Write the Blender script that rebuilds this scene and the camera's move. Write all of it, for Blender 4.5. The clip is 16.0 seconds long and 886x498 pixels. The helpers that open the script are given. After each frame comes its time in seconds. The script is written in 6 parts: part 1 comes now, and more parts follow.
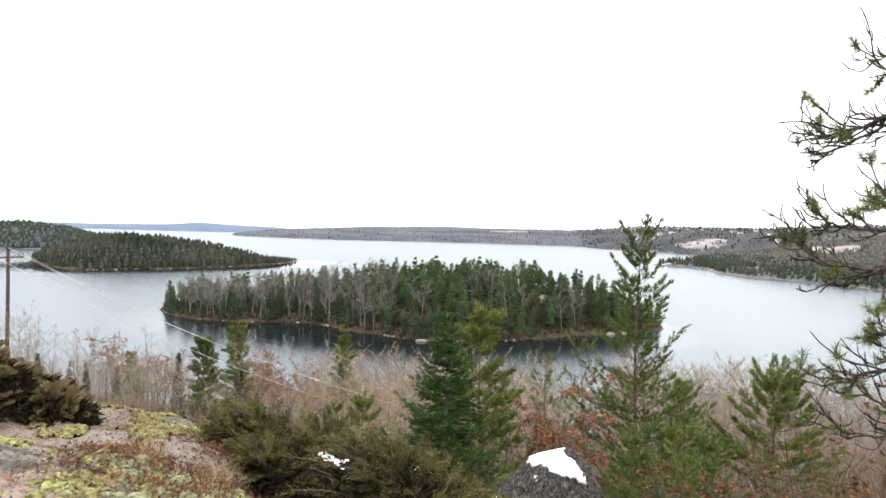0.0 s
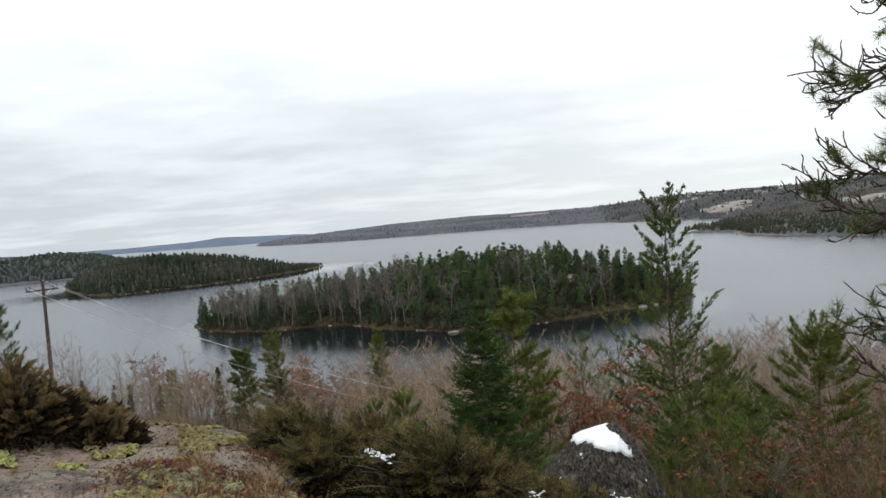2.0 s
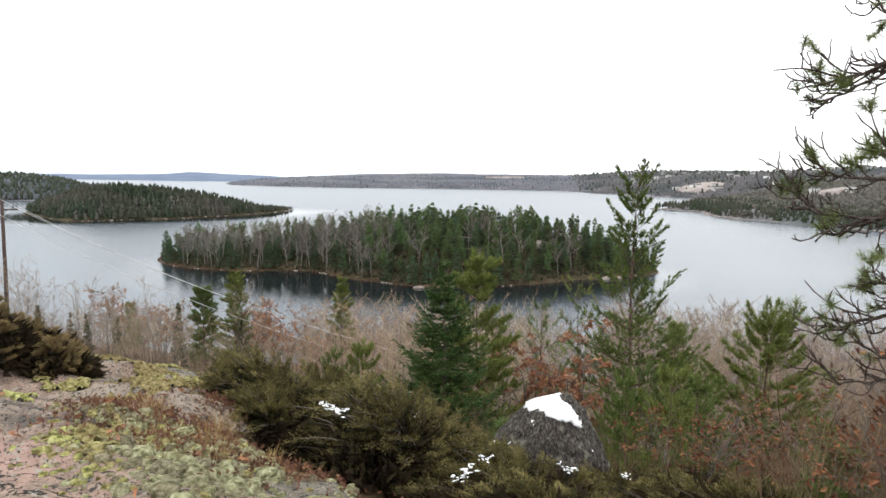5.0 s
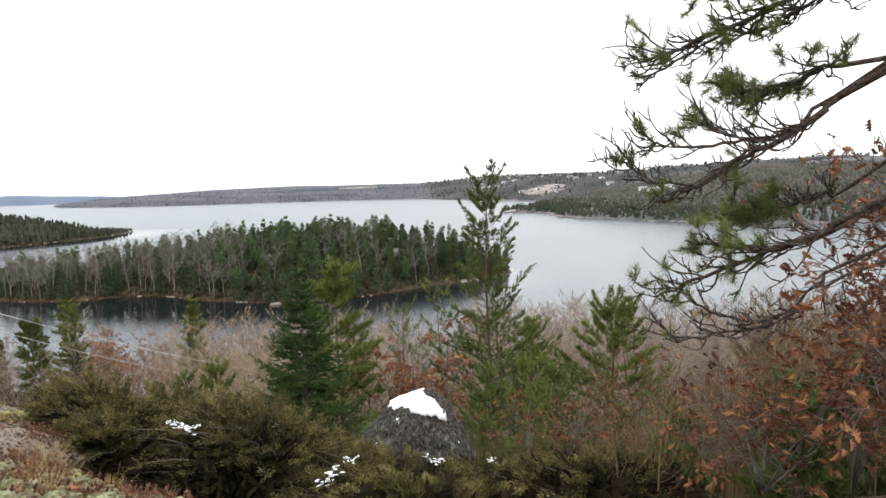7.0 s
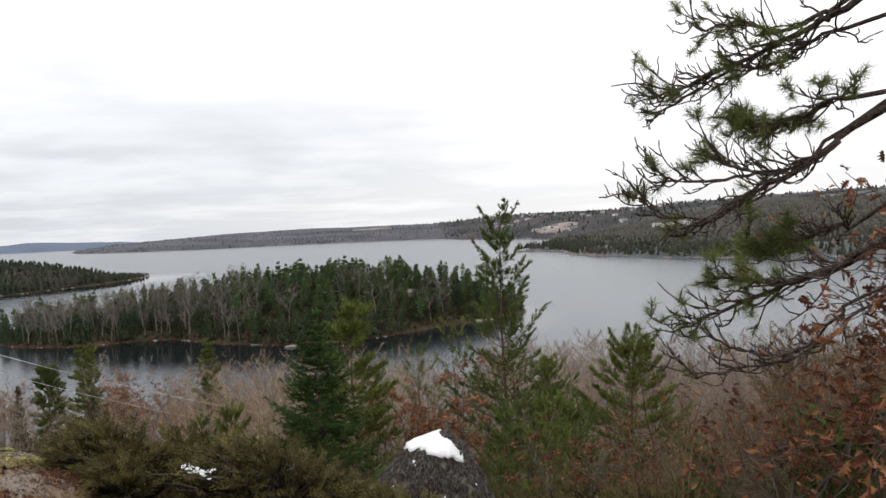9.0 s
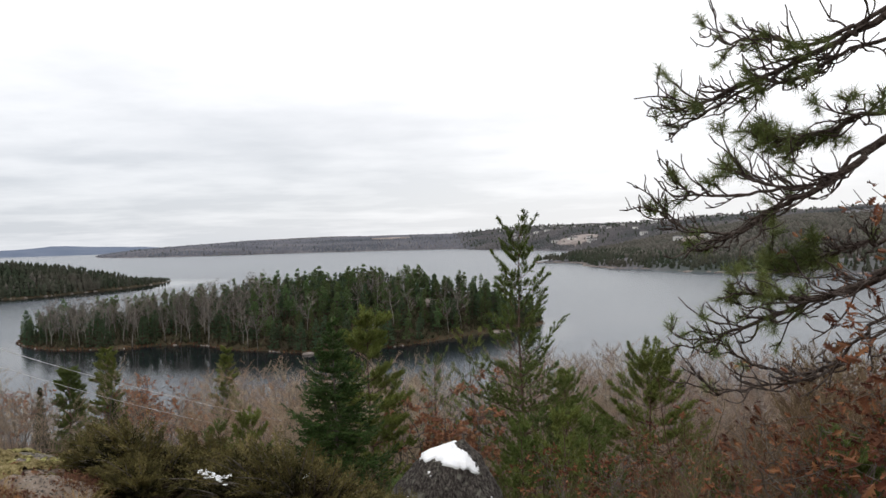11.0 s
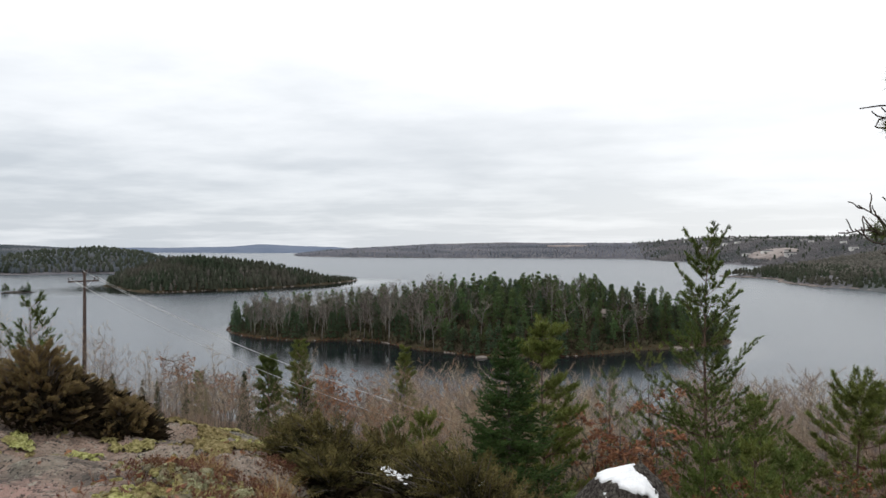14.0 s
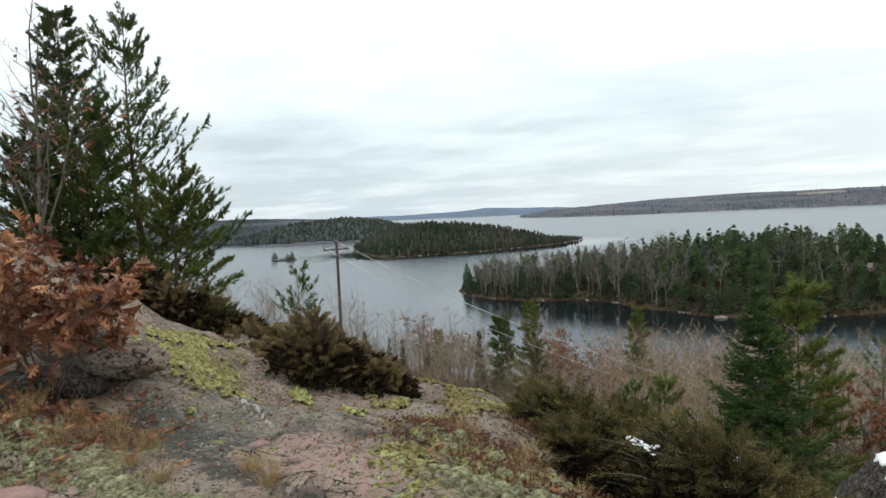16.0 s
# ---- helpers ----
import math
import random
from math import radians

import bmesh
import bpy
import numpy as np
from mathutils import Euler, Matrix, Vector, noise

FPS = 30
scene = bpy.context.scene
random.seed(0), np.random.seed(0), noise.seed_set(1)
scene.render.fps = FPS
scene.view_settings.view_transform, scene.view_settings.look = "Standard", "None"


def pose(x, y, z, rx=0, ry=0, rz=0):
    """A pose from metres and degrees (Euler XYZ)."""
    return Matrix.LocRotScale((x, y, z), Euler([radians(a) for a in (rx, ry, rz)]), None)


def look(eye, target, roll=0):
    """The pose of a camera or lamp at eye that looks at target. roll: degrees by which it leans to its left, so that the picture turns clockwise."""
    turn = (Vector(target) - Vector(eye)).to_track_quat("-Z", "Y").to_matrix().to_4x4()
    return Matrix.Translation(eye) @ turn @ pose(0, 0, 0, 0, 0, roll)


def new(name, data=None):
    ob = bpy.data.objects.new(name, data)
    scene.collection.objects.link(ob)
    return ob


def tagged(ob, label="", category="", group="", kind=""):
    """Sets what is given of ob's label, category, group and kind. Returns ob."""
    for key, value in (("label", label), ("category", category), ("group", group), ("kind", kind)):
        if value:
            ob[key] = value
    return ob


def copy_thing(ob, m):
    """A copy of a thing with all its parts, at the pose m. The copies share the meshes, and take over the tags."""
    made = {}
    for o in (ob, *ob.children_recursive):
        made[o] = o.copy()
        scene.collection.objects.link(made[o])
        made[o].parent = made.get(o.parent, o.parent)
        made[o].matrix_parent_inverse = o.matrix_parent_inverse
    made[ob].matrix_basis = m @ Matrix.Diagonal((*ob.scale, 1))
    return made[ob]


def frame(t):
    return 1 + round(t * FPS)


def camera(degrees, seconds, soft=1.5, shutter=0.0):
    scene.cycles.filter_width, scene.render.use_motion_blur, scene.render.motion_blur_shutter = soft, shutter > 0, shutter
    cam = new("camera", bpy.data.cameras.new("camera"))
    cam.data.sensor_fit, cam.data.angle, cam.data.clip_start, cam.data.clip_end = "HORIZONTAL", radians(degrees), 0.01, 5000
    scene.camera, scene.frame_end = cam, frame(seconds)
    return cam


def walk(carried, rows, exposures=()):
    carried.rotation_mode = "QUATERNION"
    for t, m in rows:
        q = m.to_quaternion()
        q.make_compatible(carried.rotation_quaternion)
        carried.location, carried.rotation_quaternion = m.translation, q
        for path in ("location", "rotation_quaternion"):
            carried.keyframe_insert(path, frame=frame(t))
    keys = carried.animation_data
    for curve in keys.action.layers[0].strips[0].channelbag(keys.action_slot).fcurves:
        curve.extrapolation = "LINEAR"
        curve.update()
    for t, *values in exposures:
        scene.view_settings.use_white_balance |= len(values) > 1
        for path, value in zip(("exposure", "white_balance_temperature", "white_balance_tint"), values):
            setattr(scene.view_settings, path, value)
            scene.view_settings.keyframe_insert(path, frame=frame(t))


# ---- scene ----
cam = camera(65.8, 16.0)
EXPOSURES = [(0, 1.18, 6500, 10), (0.5, 0.35, 6480, 9), (1, 0.07, 6480, 9), (3.5, 0.08, 6480, 9), (4, 0.06, 6500, 9), (4.5, 0.45, 6520, 10), (5, 0.85, 6560, 10), (7.5, 0.72, 6620, 11), (8, 0.5, 6640, 12), (8.5, 0.32, 6680, 13), (9, 0.12, 6680, 13), (11.5, 0.06, 6620, 13), (12.5, 0.04, 6600, 12), (13, 0.02, 6580, 12), (14.5, 0.04, 6520, 10), (15, 0.02, 6420, 6), (15.5, -0.02, 6340, 2), (16, 0.2, 6370, 4)]
PATH = [
    (0, (0.055, 0.021, 32.106), (-0.191, 2.005, 32.051), 1.7),
    (0.5, (0.055, -0.137, 32.114), (-0.195, 1.847, 32.104), -2.2),
    (1, (0.055, -0.099, 32.111), (-0.184, 1.885, 32.04), -5.0),
    (1.5, (0.055, -0.004, 32.085), (-0.213, 1.976, 32), -4.6),
    (2, (0.055, -0.012, 32.096), (-0.259, 1.961, 32.016), -4.2),
    (2.5, (0.055, -0.089, 32.113), (-0.328, 1.873, 32.05), -3.5),
    (3, (0.055, -0.088, 32.112), (-0.416, 1.855, 32.06), -3.3),
    (3.5, (0.055, -0.081, 32.116), (-0.465, 1.849, 32.069), -3.2),
    (4, (0.055, -0.118, 32.169), (-0.493, 1.802, 32.054), -4.2),
    (4.5, (0.055, -0.101, 32.18), (-0.39, 1.839, 31.988), -3.6),
    (5, (0.055, 0.031, 32.143), (-0.176, 2.007, 31.933), 1.0),
    (7.5, (0.091, 0.133, 31.986), (0.299, 2.116, 31.825), -2.0),
    (8, (0.075, 0.12, 31.986), (0.211, 2.113, 31.888), -0.3),
    (8.5, (0.084, 0.127, 31.992), (0.231, 2.12, 31.928), 0.5),
    (9, (0.085, 0.125, 31.985), (0.232, 2.118, 31.92), -2.3),
    (11.5, (0.082, 0.129, 31.991), (0.152, 2.128, 31.965), -1.0),
    (12, (0.079, 0.128, 31.997), (0.116, 2.128, 31.978), -0.4),
    (12.5, (0.073, 0.139, 31.994), (0.082, 2.139, 31.982), 1.6),
    (13, (0.07, 0.149, 31.997), (0.032, 2.148, 31.978), 1.8),
    (13.5, (0.064, 0.182, 31.997), (-0.13, 2.173, 31.974), 0.9),
    (14, (0.025, 0.138, 32.04), (-0.388, 2.095, 32.03), 0.3),
    (14.5, (-0.009, 0.126, 32.079), (-0.606, 2.035, 32.074), -2.4),
    (15, (-0.056, 0.127, 32.123), (-0.89, 1.944, 32.079), -2.4),
    (15.5, (-0.072, 0.129, 32.113), (-1.048, 1.872, 32.031), -2.6),
    (16, (-0.07, 0.128, 32.109), (-1.088, 1.846, 31.996), -2.6),
]
walk(cam, [(t, look(eye, target, roll)) for t, eye, target, roll in PATH], exposures=EXPOSURES)


# ---- world and light ----
def build_world():
    world = bpy.data.worlds.new("overcast_sky")
    scene.world = world
    world.use_nodes = True
    nt = world.node_tree
    nt.nodes.clear()
    N, L = nt.nodes.new, nt.links.new

    def math_node(op, a, b=None, clamp=False):
        n = N("ShaderNodeMath")
        n.operation, n.use_clamp = op, clamp
        for i, v in enumerate((a, b)):
            if v is None:
                continue
            if isinstance(v, (int, float)):
                n.inputs[i].default_value = v
            else:
                L(v, n.inputs[i])
        return n.outputs[0]

    out, bg = N("ShaderNodeOutputWorld"), N("ShaderNodeBackground")
    tc, sep = N("ShaderNodeTexCoord"), N("ShaderNodeSeparateXYZ")
    L(tc.outputs["Generated"], sep.inputs[0])
    up = math_node("MAXIMUM", sep.outputs[2], 0.0)
    flat = math_node("ADD", up, 0.10)
    comb = N("ShaderNodeCombineXYZ")
    L(math_node("DIVIDE", sep.outputs[0], flat), comb.inputs[0])
    L(math_node("DIVIDE", sep.outputs[1], flat), comb.inputs[1])

    def cloud(scale, detail, lo, hi, shift):
        m = N("ShaderNodeMapping")
        L(comb.outputs[0], m.inputs[0])
        m.inputs["Location"].default_value = (shift, shift * 0.7, 0)
        m.inputs["Scale"].default_value = (0.75, 0.9, 1.0)
        n = N("ShaderNodeTexNoise")
        n.inputs["Scale"].default_value, n.inputs["Detail"].default_value = scale, detail
        n.inputs["Roughness"].default_value = 0.55
        L(m.outputs[0], n.inputs["Vector"])
        r = N("ShaderNodeMapRange")
        r.interpolation_type = "SMOOTHSTEP"
        L(n.outputs["Fac"], r.inputs["Value"])
        r.inputs["From Min"].default_value, r.inputs["From Max"].default_value = lo, hi
        return r.outputs[0]

    thick = math_node("ADD", math_node("MULTIPLY", cloud(0.55, 6, 0.35, 0.66, 3.1), 0.65),
                      math_node("MULTIPLY", cloud(1.7, 7, 0.33, 0.68, 8.4), 0.35))
    # the deck is thin overhead and piles up towards the horizon
    rise = N("ShaderNodeMapRange")
    rise.interpolation_type = "SMOOTHSTEP"
    L(up, rise.inputs["Value"])
    rise.inputs["From Min"].default_value, rise.inputs["From Max"].default_value = 0.02, 0.38
    ramp = N("ShaderNodeMix")
    ramp.data_type = "RGBA"
    bright = N("ShaderNodeMapRange")
    bright.interpolation_type = "SMOOTHSTEP"
    L(sep.outputs[0], bright.inputs["Value"])
    bright.inputs["From Min"].default_value, bright.inputs["From Max"].default_value = -0.75, 0.6
    low = N("ShaderNodeMix")
    low.data_type = "RGBA"
    L(bright.outputs[0], low.inputs[0])
    low.inputs[6].default_value, low.inputs[7].default_value = SKY_LOW, SKY_LOW_BRIGHT
    L(low.outputs[2], ramp.inputs[6])
    ramp.inputs[7].default_value = SKY_HIGH
    L(math_node("ADD", math_node("MULTIPLY", rise.outputs[0], 0.75),
                math_node("MULTIPLY", math_node("SUBTRACT", 0.62, thick), 0.4), True), ramp.inputs[0])
    sky = N("ShaderNodeTexSky")
    sky.sky_type, sky.sun_disc = "NISHITA", False
    sky.sun_elevation, sky.sun_rotation = radians(34), radians(-150)
    both = N("ShaderNodeMix")
    both.data_type, both.blend_type = "RGBA", "ADD"
    both.inputs[0].default_value = 0.008
    L(ramp.outputs[2], both.inputs[6])
    L(sky.outputs[0], both.inputs[7])
    L(both.outputs[2], bg.inputs[0])
    bg.inputs[1].default_value = 1.0
    L(bg.outputs[0], out.inputs[0])


SKY_LOW = (0.56, 0.612, 0.665, 1)
SKY_LOW_BRIGHT = (0.82, 0.845, 0.862, 1)
SKY_HIGH = (1.28, 1.31, 1.32, 1)
build_world()
sun = new("sun", bpy.data.lights.new("sun", "SUN"))
sun.data.energy, sun.data.angle, sun.data.color = 0.5, radians(40), (1.0, 0.97, 0.92)
sun.matrix_world = look((0, 0, 60), (8, 14, 44))


# ---- materials ----
def material(name, stops, scale=4.0, rough=0.9, bump=0.0, bump_scale=30.0, vary=0.0, detail=8, stretch=(1, 1, 1), spec=0.08,
             island=0.0, second=None, coords="Object", through_light=0.0, hue=1.0):
    """A matt surface: a colour ramp over noise, fine relief, and some spread from object to object."""
    m = bpy.data.materials.new(name)
    m.use_nodes = True
    nt = m.node_tree
    N, L = nt.nodes.new, nt.links.new
    b = nt.nodes["Principled BSDF"]
    tc, mp = N("ShaderNodeTexCoord"), N("ShaderNodeMapping")
    L(tc.outputs[coords], mp.inputs[0])
    mp.inputs["Scale"].default_value = stretch
    n = N("ShaderNodeTexNoise")
    n.inputs["Scale"].default_value, n.inputs["Detail"].default_value, n.inputs["Roughness"].default_value = scale, detail, 0.62
    L(mp.outputs[0], n.inputs["Vector"])
    r = N("ShaderNodeValToRGB")
    e = r.color_ramp.elements
    e[0].position, e[0].color = stops[0][0], (*stops[0][1], 1)
    e[1].position, e[1].color = stops[-1][0], (*stops[-1][1], 1)
    for p, c in stops[1:-1]:
        e.new(p).color = (*c, 1)
    L(n.outputs["Fac"], r.inputs[0])
    col = r.outputs[0]
    if second:
        # patches of another colour: (colour, scale, low, high)
        c2, s2, lo, hi = second
        n2 = N("ShaderNodeTexNoise")
        n2.inputs["Scale"].default_value, n2.inputs["Detail"].default_value = s2, 6
        L(tc.outputs[coords], n2.inputs["Vector"])
        mr = N("ShaderNodeMapRange")
        L(n2.outputs["Fac"], mr.inputs["Value"])
        mr.inputs["From Min"].default_value, mr.inputs["From Max"].default_value = lo, hi
        mx = N("ShaderNodeMix")
        mx.data_type = "RGBA"
        L(mr.outputs[0], mx.inputs[0])
        L(col, mx.inputs[6])
        mx.inputs[7].default_value = (*c2, 1)
        col = mx.outputs[2]
    if vary or island:
        hsv = N("ShaderNodeHueSaturation")
        src = N("ShaderNodeObjectInfo").outputs["Random"] if vary else N("ShaderNodeNewGeometry").outputs["Random Per Island"]
        amount = vary or island
        for key, lo, hi in (("Hue", 0.5 - 0.06 * amount * hue, 0.5 + 0.05 * amount * hue), ("Value", 1 - 0.5 * amount, 1 + 0.5 * amount)):
            mr = N("ShaderNodeMapRange")
            L(src, mr.inputs["Value"])
            mr.inputs["To Min"].default_value, mr.inputs["To Max"].default_value = lo, hi
            L(mr.outputs[0], hsv.inputs[key])
        if vary and island:
            mr = N("ShaderNodeMapRange")
            L(N("ShaderNodeNewGeometry").outputs["Random Per Island"], mr.inputs["Value"])
            mr.inputs["To Min"].default_value, mr.inputs["To Max"].default_value = 1 - 0.3 * island, 1 + 0.2 * island
            L(mr.outputs[0], hsv.inputs["Saturation"])
        L(col, hsv.inputs["Color"])
        col = hsv.outputs[0]
    L(col, b.inputs["Base Color"])
    b.inputs["Roughness"].default_value = rough
    b.inputs["Specular IOR Level"].default_value = spec
    if bump:
        nb, bp = N("ShaderNodeTexNoise"), N("ShaderNodeBump")
        nb.inputs["Scale"].default_value, nb.inputs["Detail"].default_value = bump_scale, 8
        L(mp.outputs[0], nb.inputs["Vector"])
        L(nb.outputs["Fac"], bp.inputs["Height"])
        bp.inputs["Strength"].default_value, bp.inputs["Distance"].default_value = bump, 0.05
        L(bp.outputs[0], b.inputs["Normal"])
    if through_light:
        tr, mx = N("ShaderNodeBsdfTranslucent"), N("ShaderNodeMixShader")
        L(col, tr.inputs["Color"])
        mx.inputs[0].default_value = through_light
        L(b.outputs[0], mx.inputs[1])
        L(tr.outputs[0], mx.inputs[2])
        L(mx.outputs[0], nt.nodes["Material Output"].inputs["Surface"])
    return m


def water_material():
    m = bpy.data.materials.new("lake_water")
    m.use_nodes = True
    nt = m.node_tree
    N, L = nt.nodes.new, nt.links.new
    b = nt.nodes["Principled BSDF"]
    b.inputs["Base Color"].default_value = (0.009, 0.012, 0.014, 1)
    b.inputs["Roughness"].default_value = 0.12
    b.inputs["IOR"].default_value = 1.33
    tc, mp = N("ShaderNodeTexCoord"), N("ShaderNodeMapping")
    L(tc.outputs["Object"], mp.inputs[0])
    mp.inputs["Rotation"].default_value = (0, 0, radians(25))
    mp.inputs["Scale"].default_value = (0.35, 1.0, 1.0)
    n, n2, ad = N("ShaderNodeTexNoise"), N("ShaderNodeTexNoise"), N("ShaderNodeMath")
    n.inputs["Scale"].default_value, n.inputs["Detail"].default_value = 1.5, 2
    n2.inputs["Scale"].default_value, n2.inputs["Detail"].default_value = 0.02, 3
    L(mp.outputs[0], n.inputs["Vector"])
    L(mp.outputs[0], n2.inputs["Vector"])
    ad.operation = "MULTIPLY"
    L(n.outputs["Fac"], ad.inputs[0])
    L(n2.outputs["Fac"], ad.inputs[1])
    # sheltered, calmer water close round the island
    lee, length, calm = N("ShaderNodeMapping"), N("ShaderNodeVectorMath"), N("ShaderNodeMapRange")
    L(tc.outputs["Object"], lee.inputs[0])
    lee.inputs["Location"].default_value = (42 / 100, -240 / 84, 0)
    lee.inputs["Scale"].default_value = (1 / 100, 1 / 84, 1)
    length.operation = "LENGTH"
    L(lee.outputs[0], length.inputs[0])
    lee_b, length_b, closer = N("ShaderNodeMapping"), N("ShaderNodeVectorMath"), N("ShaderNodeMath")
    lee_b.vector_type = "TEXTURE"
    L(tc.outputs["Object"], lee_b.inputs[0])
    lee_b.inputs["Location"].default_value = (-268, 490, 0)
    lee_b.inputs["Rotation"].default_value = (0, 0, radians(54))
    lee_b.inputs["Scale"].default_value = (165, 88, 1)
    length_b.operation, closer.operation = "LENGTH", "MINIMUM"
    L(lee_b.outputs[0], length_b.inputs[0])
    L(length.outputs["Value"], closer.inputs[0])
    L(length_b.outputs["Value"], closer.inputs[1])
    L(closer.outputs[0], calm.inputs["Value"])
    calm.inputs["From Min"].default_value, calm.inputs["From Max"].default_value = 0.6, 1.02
    calm.inputs["To Min"].default_value, calm.inputs["To Max"].default_value = 0.002, 0.10
    dull = N("ShaderNodeMapRange")
    L(closer.outputs[0], dull.inputs["Value"])
    dull.inputs["From Min"].default_value, dull.inputs["From Max"].default_value = 0.6, 1.02
    dull.inputs["To Min"].default_value, dull.inputs["To Max"].default_value = 0.02, 0.24
    L(dull.outputs[0], b.inputs["Roughness"])
    # islands' dark reflection and the open lake's sky sheen, painted into the base colour
    sheen_mask = N("ShaderNodeMapRange")
    L(closer.outputs[0], sheen_mask.inputs["Value"])
    sheen_mask.inputs["From Min"].default_value, sheen_mask.inputs["From Max"].default_value = 0.75, 1.0
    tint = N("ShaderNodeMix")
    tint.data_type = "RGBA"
    L(sheen_mask.outputs[0], tint.inputs[0])
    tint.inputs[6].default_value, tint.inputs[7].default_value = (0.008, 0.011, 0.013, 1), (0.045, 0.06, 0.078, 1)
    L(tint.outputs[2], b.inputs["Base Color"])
    bp = N("ShaderNodeBump")
    bp.inputs["Strength"].default_value = 1.0
    L(calm.outputs[0], bp.inputs["Distance"])
    L(ad.outputs[0], bp.inputs["Height"])
    L(bp.outputs[0], b.inputs["Normal"])
    return m


M_WATER = water_material()
M_SOIL = material("forest_floor", [(0.3, (0.03, 0.02, 0.012)), (0.5, (0.07, 0.047, 0.027)), (0.7, (0.12, 0.085, 0.05))], 1.2, bump=0.6, bump_scale=9,
                  second=((0.07, 0.08, 0.03), 0.6, 0.55, 0.68))
M_ISLAND = material("island_floor", [(0.3, (0.03, 0.028, 0.016)), (0.6, (0.07, 0.055, 0.034)), (0.75, (0.12, 0.085, 0.06))], 0.25, bump=0.3, bump_scale=1)
# far ground lifted to a bluish grey, with distance haze painted in
M_FAR_HAZE = material("hazed_woods_floor", [(0.3, (0.085, 0.086, 0.094)), (0.5, (0.125, 0.12, 0.13)), (0.7, (0.165, 0.155, 0.16))], 0.02, detail=12,
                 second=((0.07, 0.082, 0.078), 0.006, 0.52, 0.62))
# blue distance haze is put into the ridge's base colour
M_RIDGE_HAZE = material("hazed_ridge_woods", [(0.3, (0.10, 0.13, 0.19)), (0.7, (0.14, 0.17, 0.23))], 0.01)
M_BARK = material("grey_bark", [(0.3, (0.06, 0.05, 0.042)), (0.55, (0.13, 0.11, 0.095)), (0.75, (0.22, 0.2, 0.18))], 14, bump=0.5, bump_scale=30, stretch=(1, 1, 0.3))
M_PINE_BARK = material("pine_bark", [(0.3, (0.05, 0.032, 0.026)), (0.55, (0.12, 0.08, 0.062)), (0.78, (0.2, 0.15, 0.13))], 18, bump=0.6, bump_scale=40, stretch=(1, 1, 0.4))
M_TWIG = material("bare_twigs", [(0.3, (0.17, 0.126, 0.096)), (0.7, (0.38, 0.29, 0.22))], 0.12, vary=0.5, second=((0.25, 0.15, 0.112), 0.05, 0.5, 0.62))
M_BIRCH = material("birch_bark", [(0.3, (0.10, 0.09, 0.08)), (0.6, (0.24, 0.225, 0.2))], 5, vary=0.3, stretch=(1, 1, 2))
M_PINE = material("pine_needles", [(0.3, (0.046, 0.066, 0.02)), (0.7, (0.105, 0.14, 0.043))], 2.0, 0.7, vary=0.4, island=0.5)
M_SPRUCE = material("spruce_needles", [(0.3, (0.028, 0.044, 0.017)), (0.7, (0.06, 0.08, 0.03))], 2.5, 0.7, vary=0.4, island=0.5)
M_FAR_TREE = material("far_trees", [(0.35, (0.027, 0.038, 0.023)), (0.52, (0.043, 0.048, 0.034)), (0.66, (0.066, 0.061, 0.05))], 0.03, island=0.25)
M_FAR_BIRCH = material("far_birch_stems", [(0.35, (0.06, 0.06, 0.05)), (0.65, (0.1, 0.092, 0.08))], 0.05, island=0.25)
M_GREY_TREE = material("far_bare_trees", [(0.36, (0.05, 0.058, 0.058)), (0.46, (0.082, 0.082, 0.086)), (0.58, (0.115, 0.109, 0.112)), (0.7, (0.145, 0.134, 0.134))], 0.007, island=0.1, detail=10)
# crowns across the bay carry a bluish haze in their base colour
M_BAY_HAZE = material("hazed_bay_crowns", [(0.36, (0.042, 0.054, 0.058)), (0.5, (0.072, 0.084, 0.096)), (0.64, (0.125, 0.13, 0.142))], 0.009, island=0.1, detail=10)


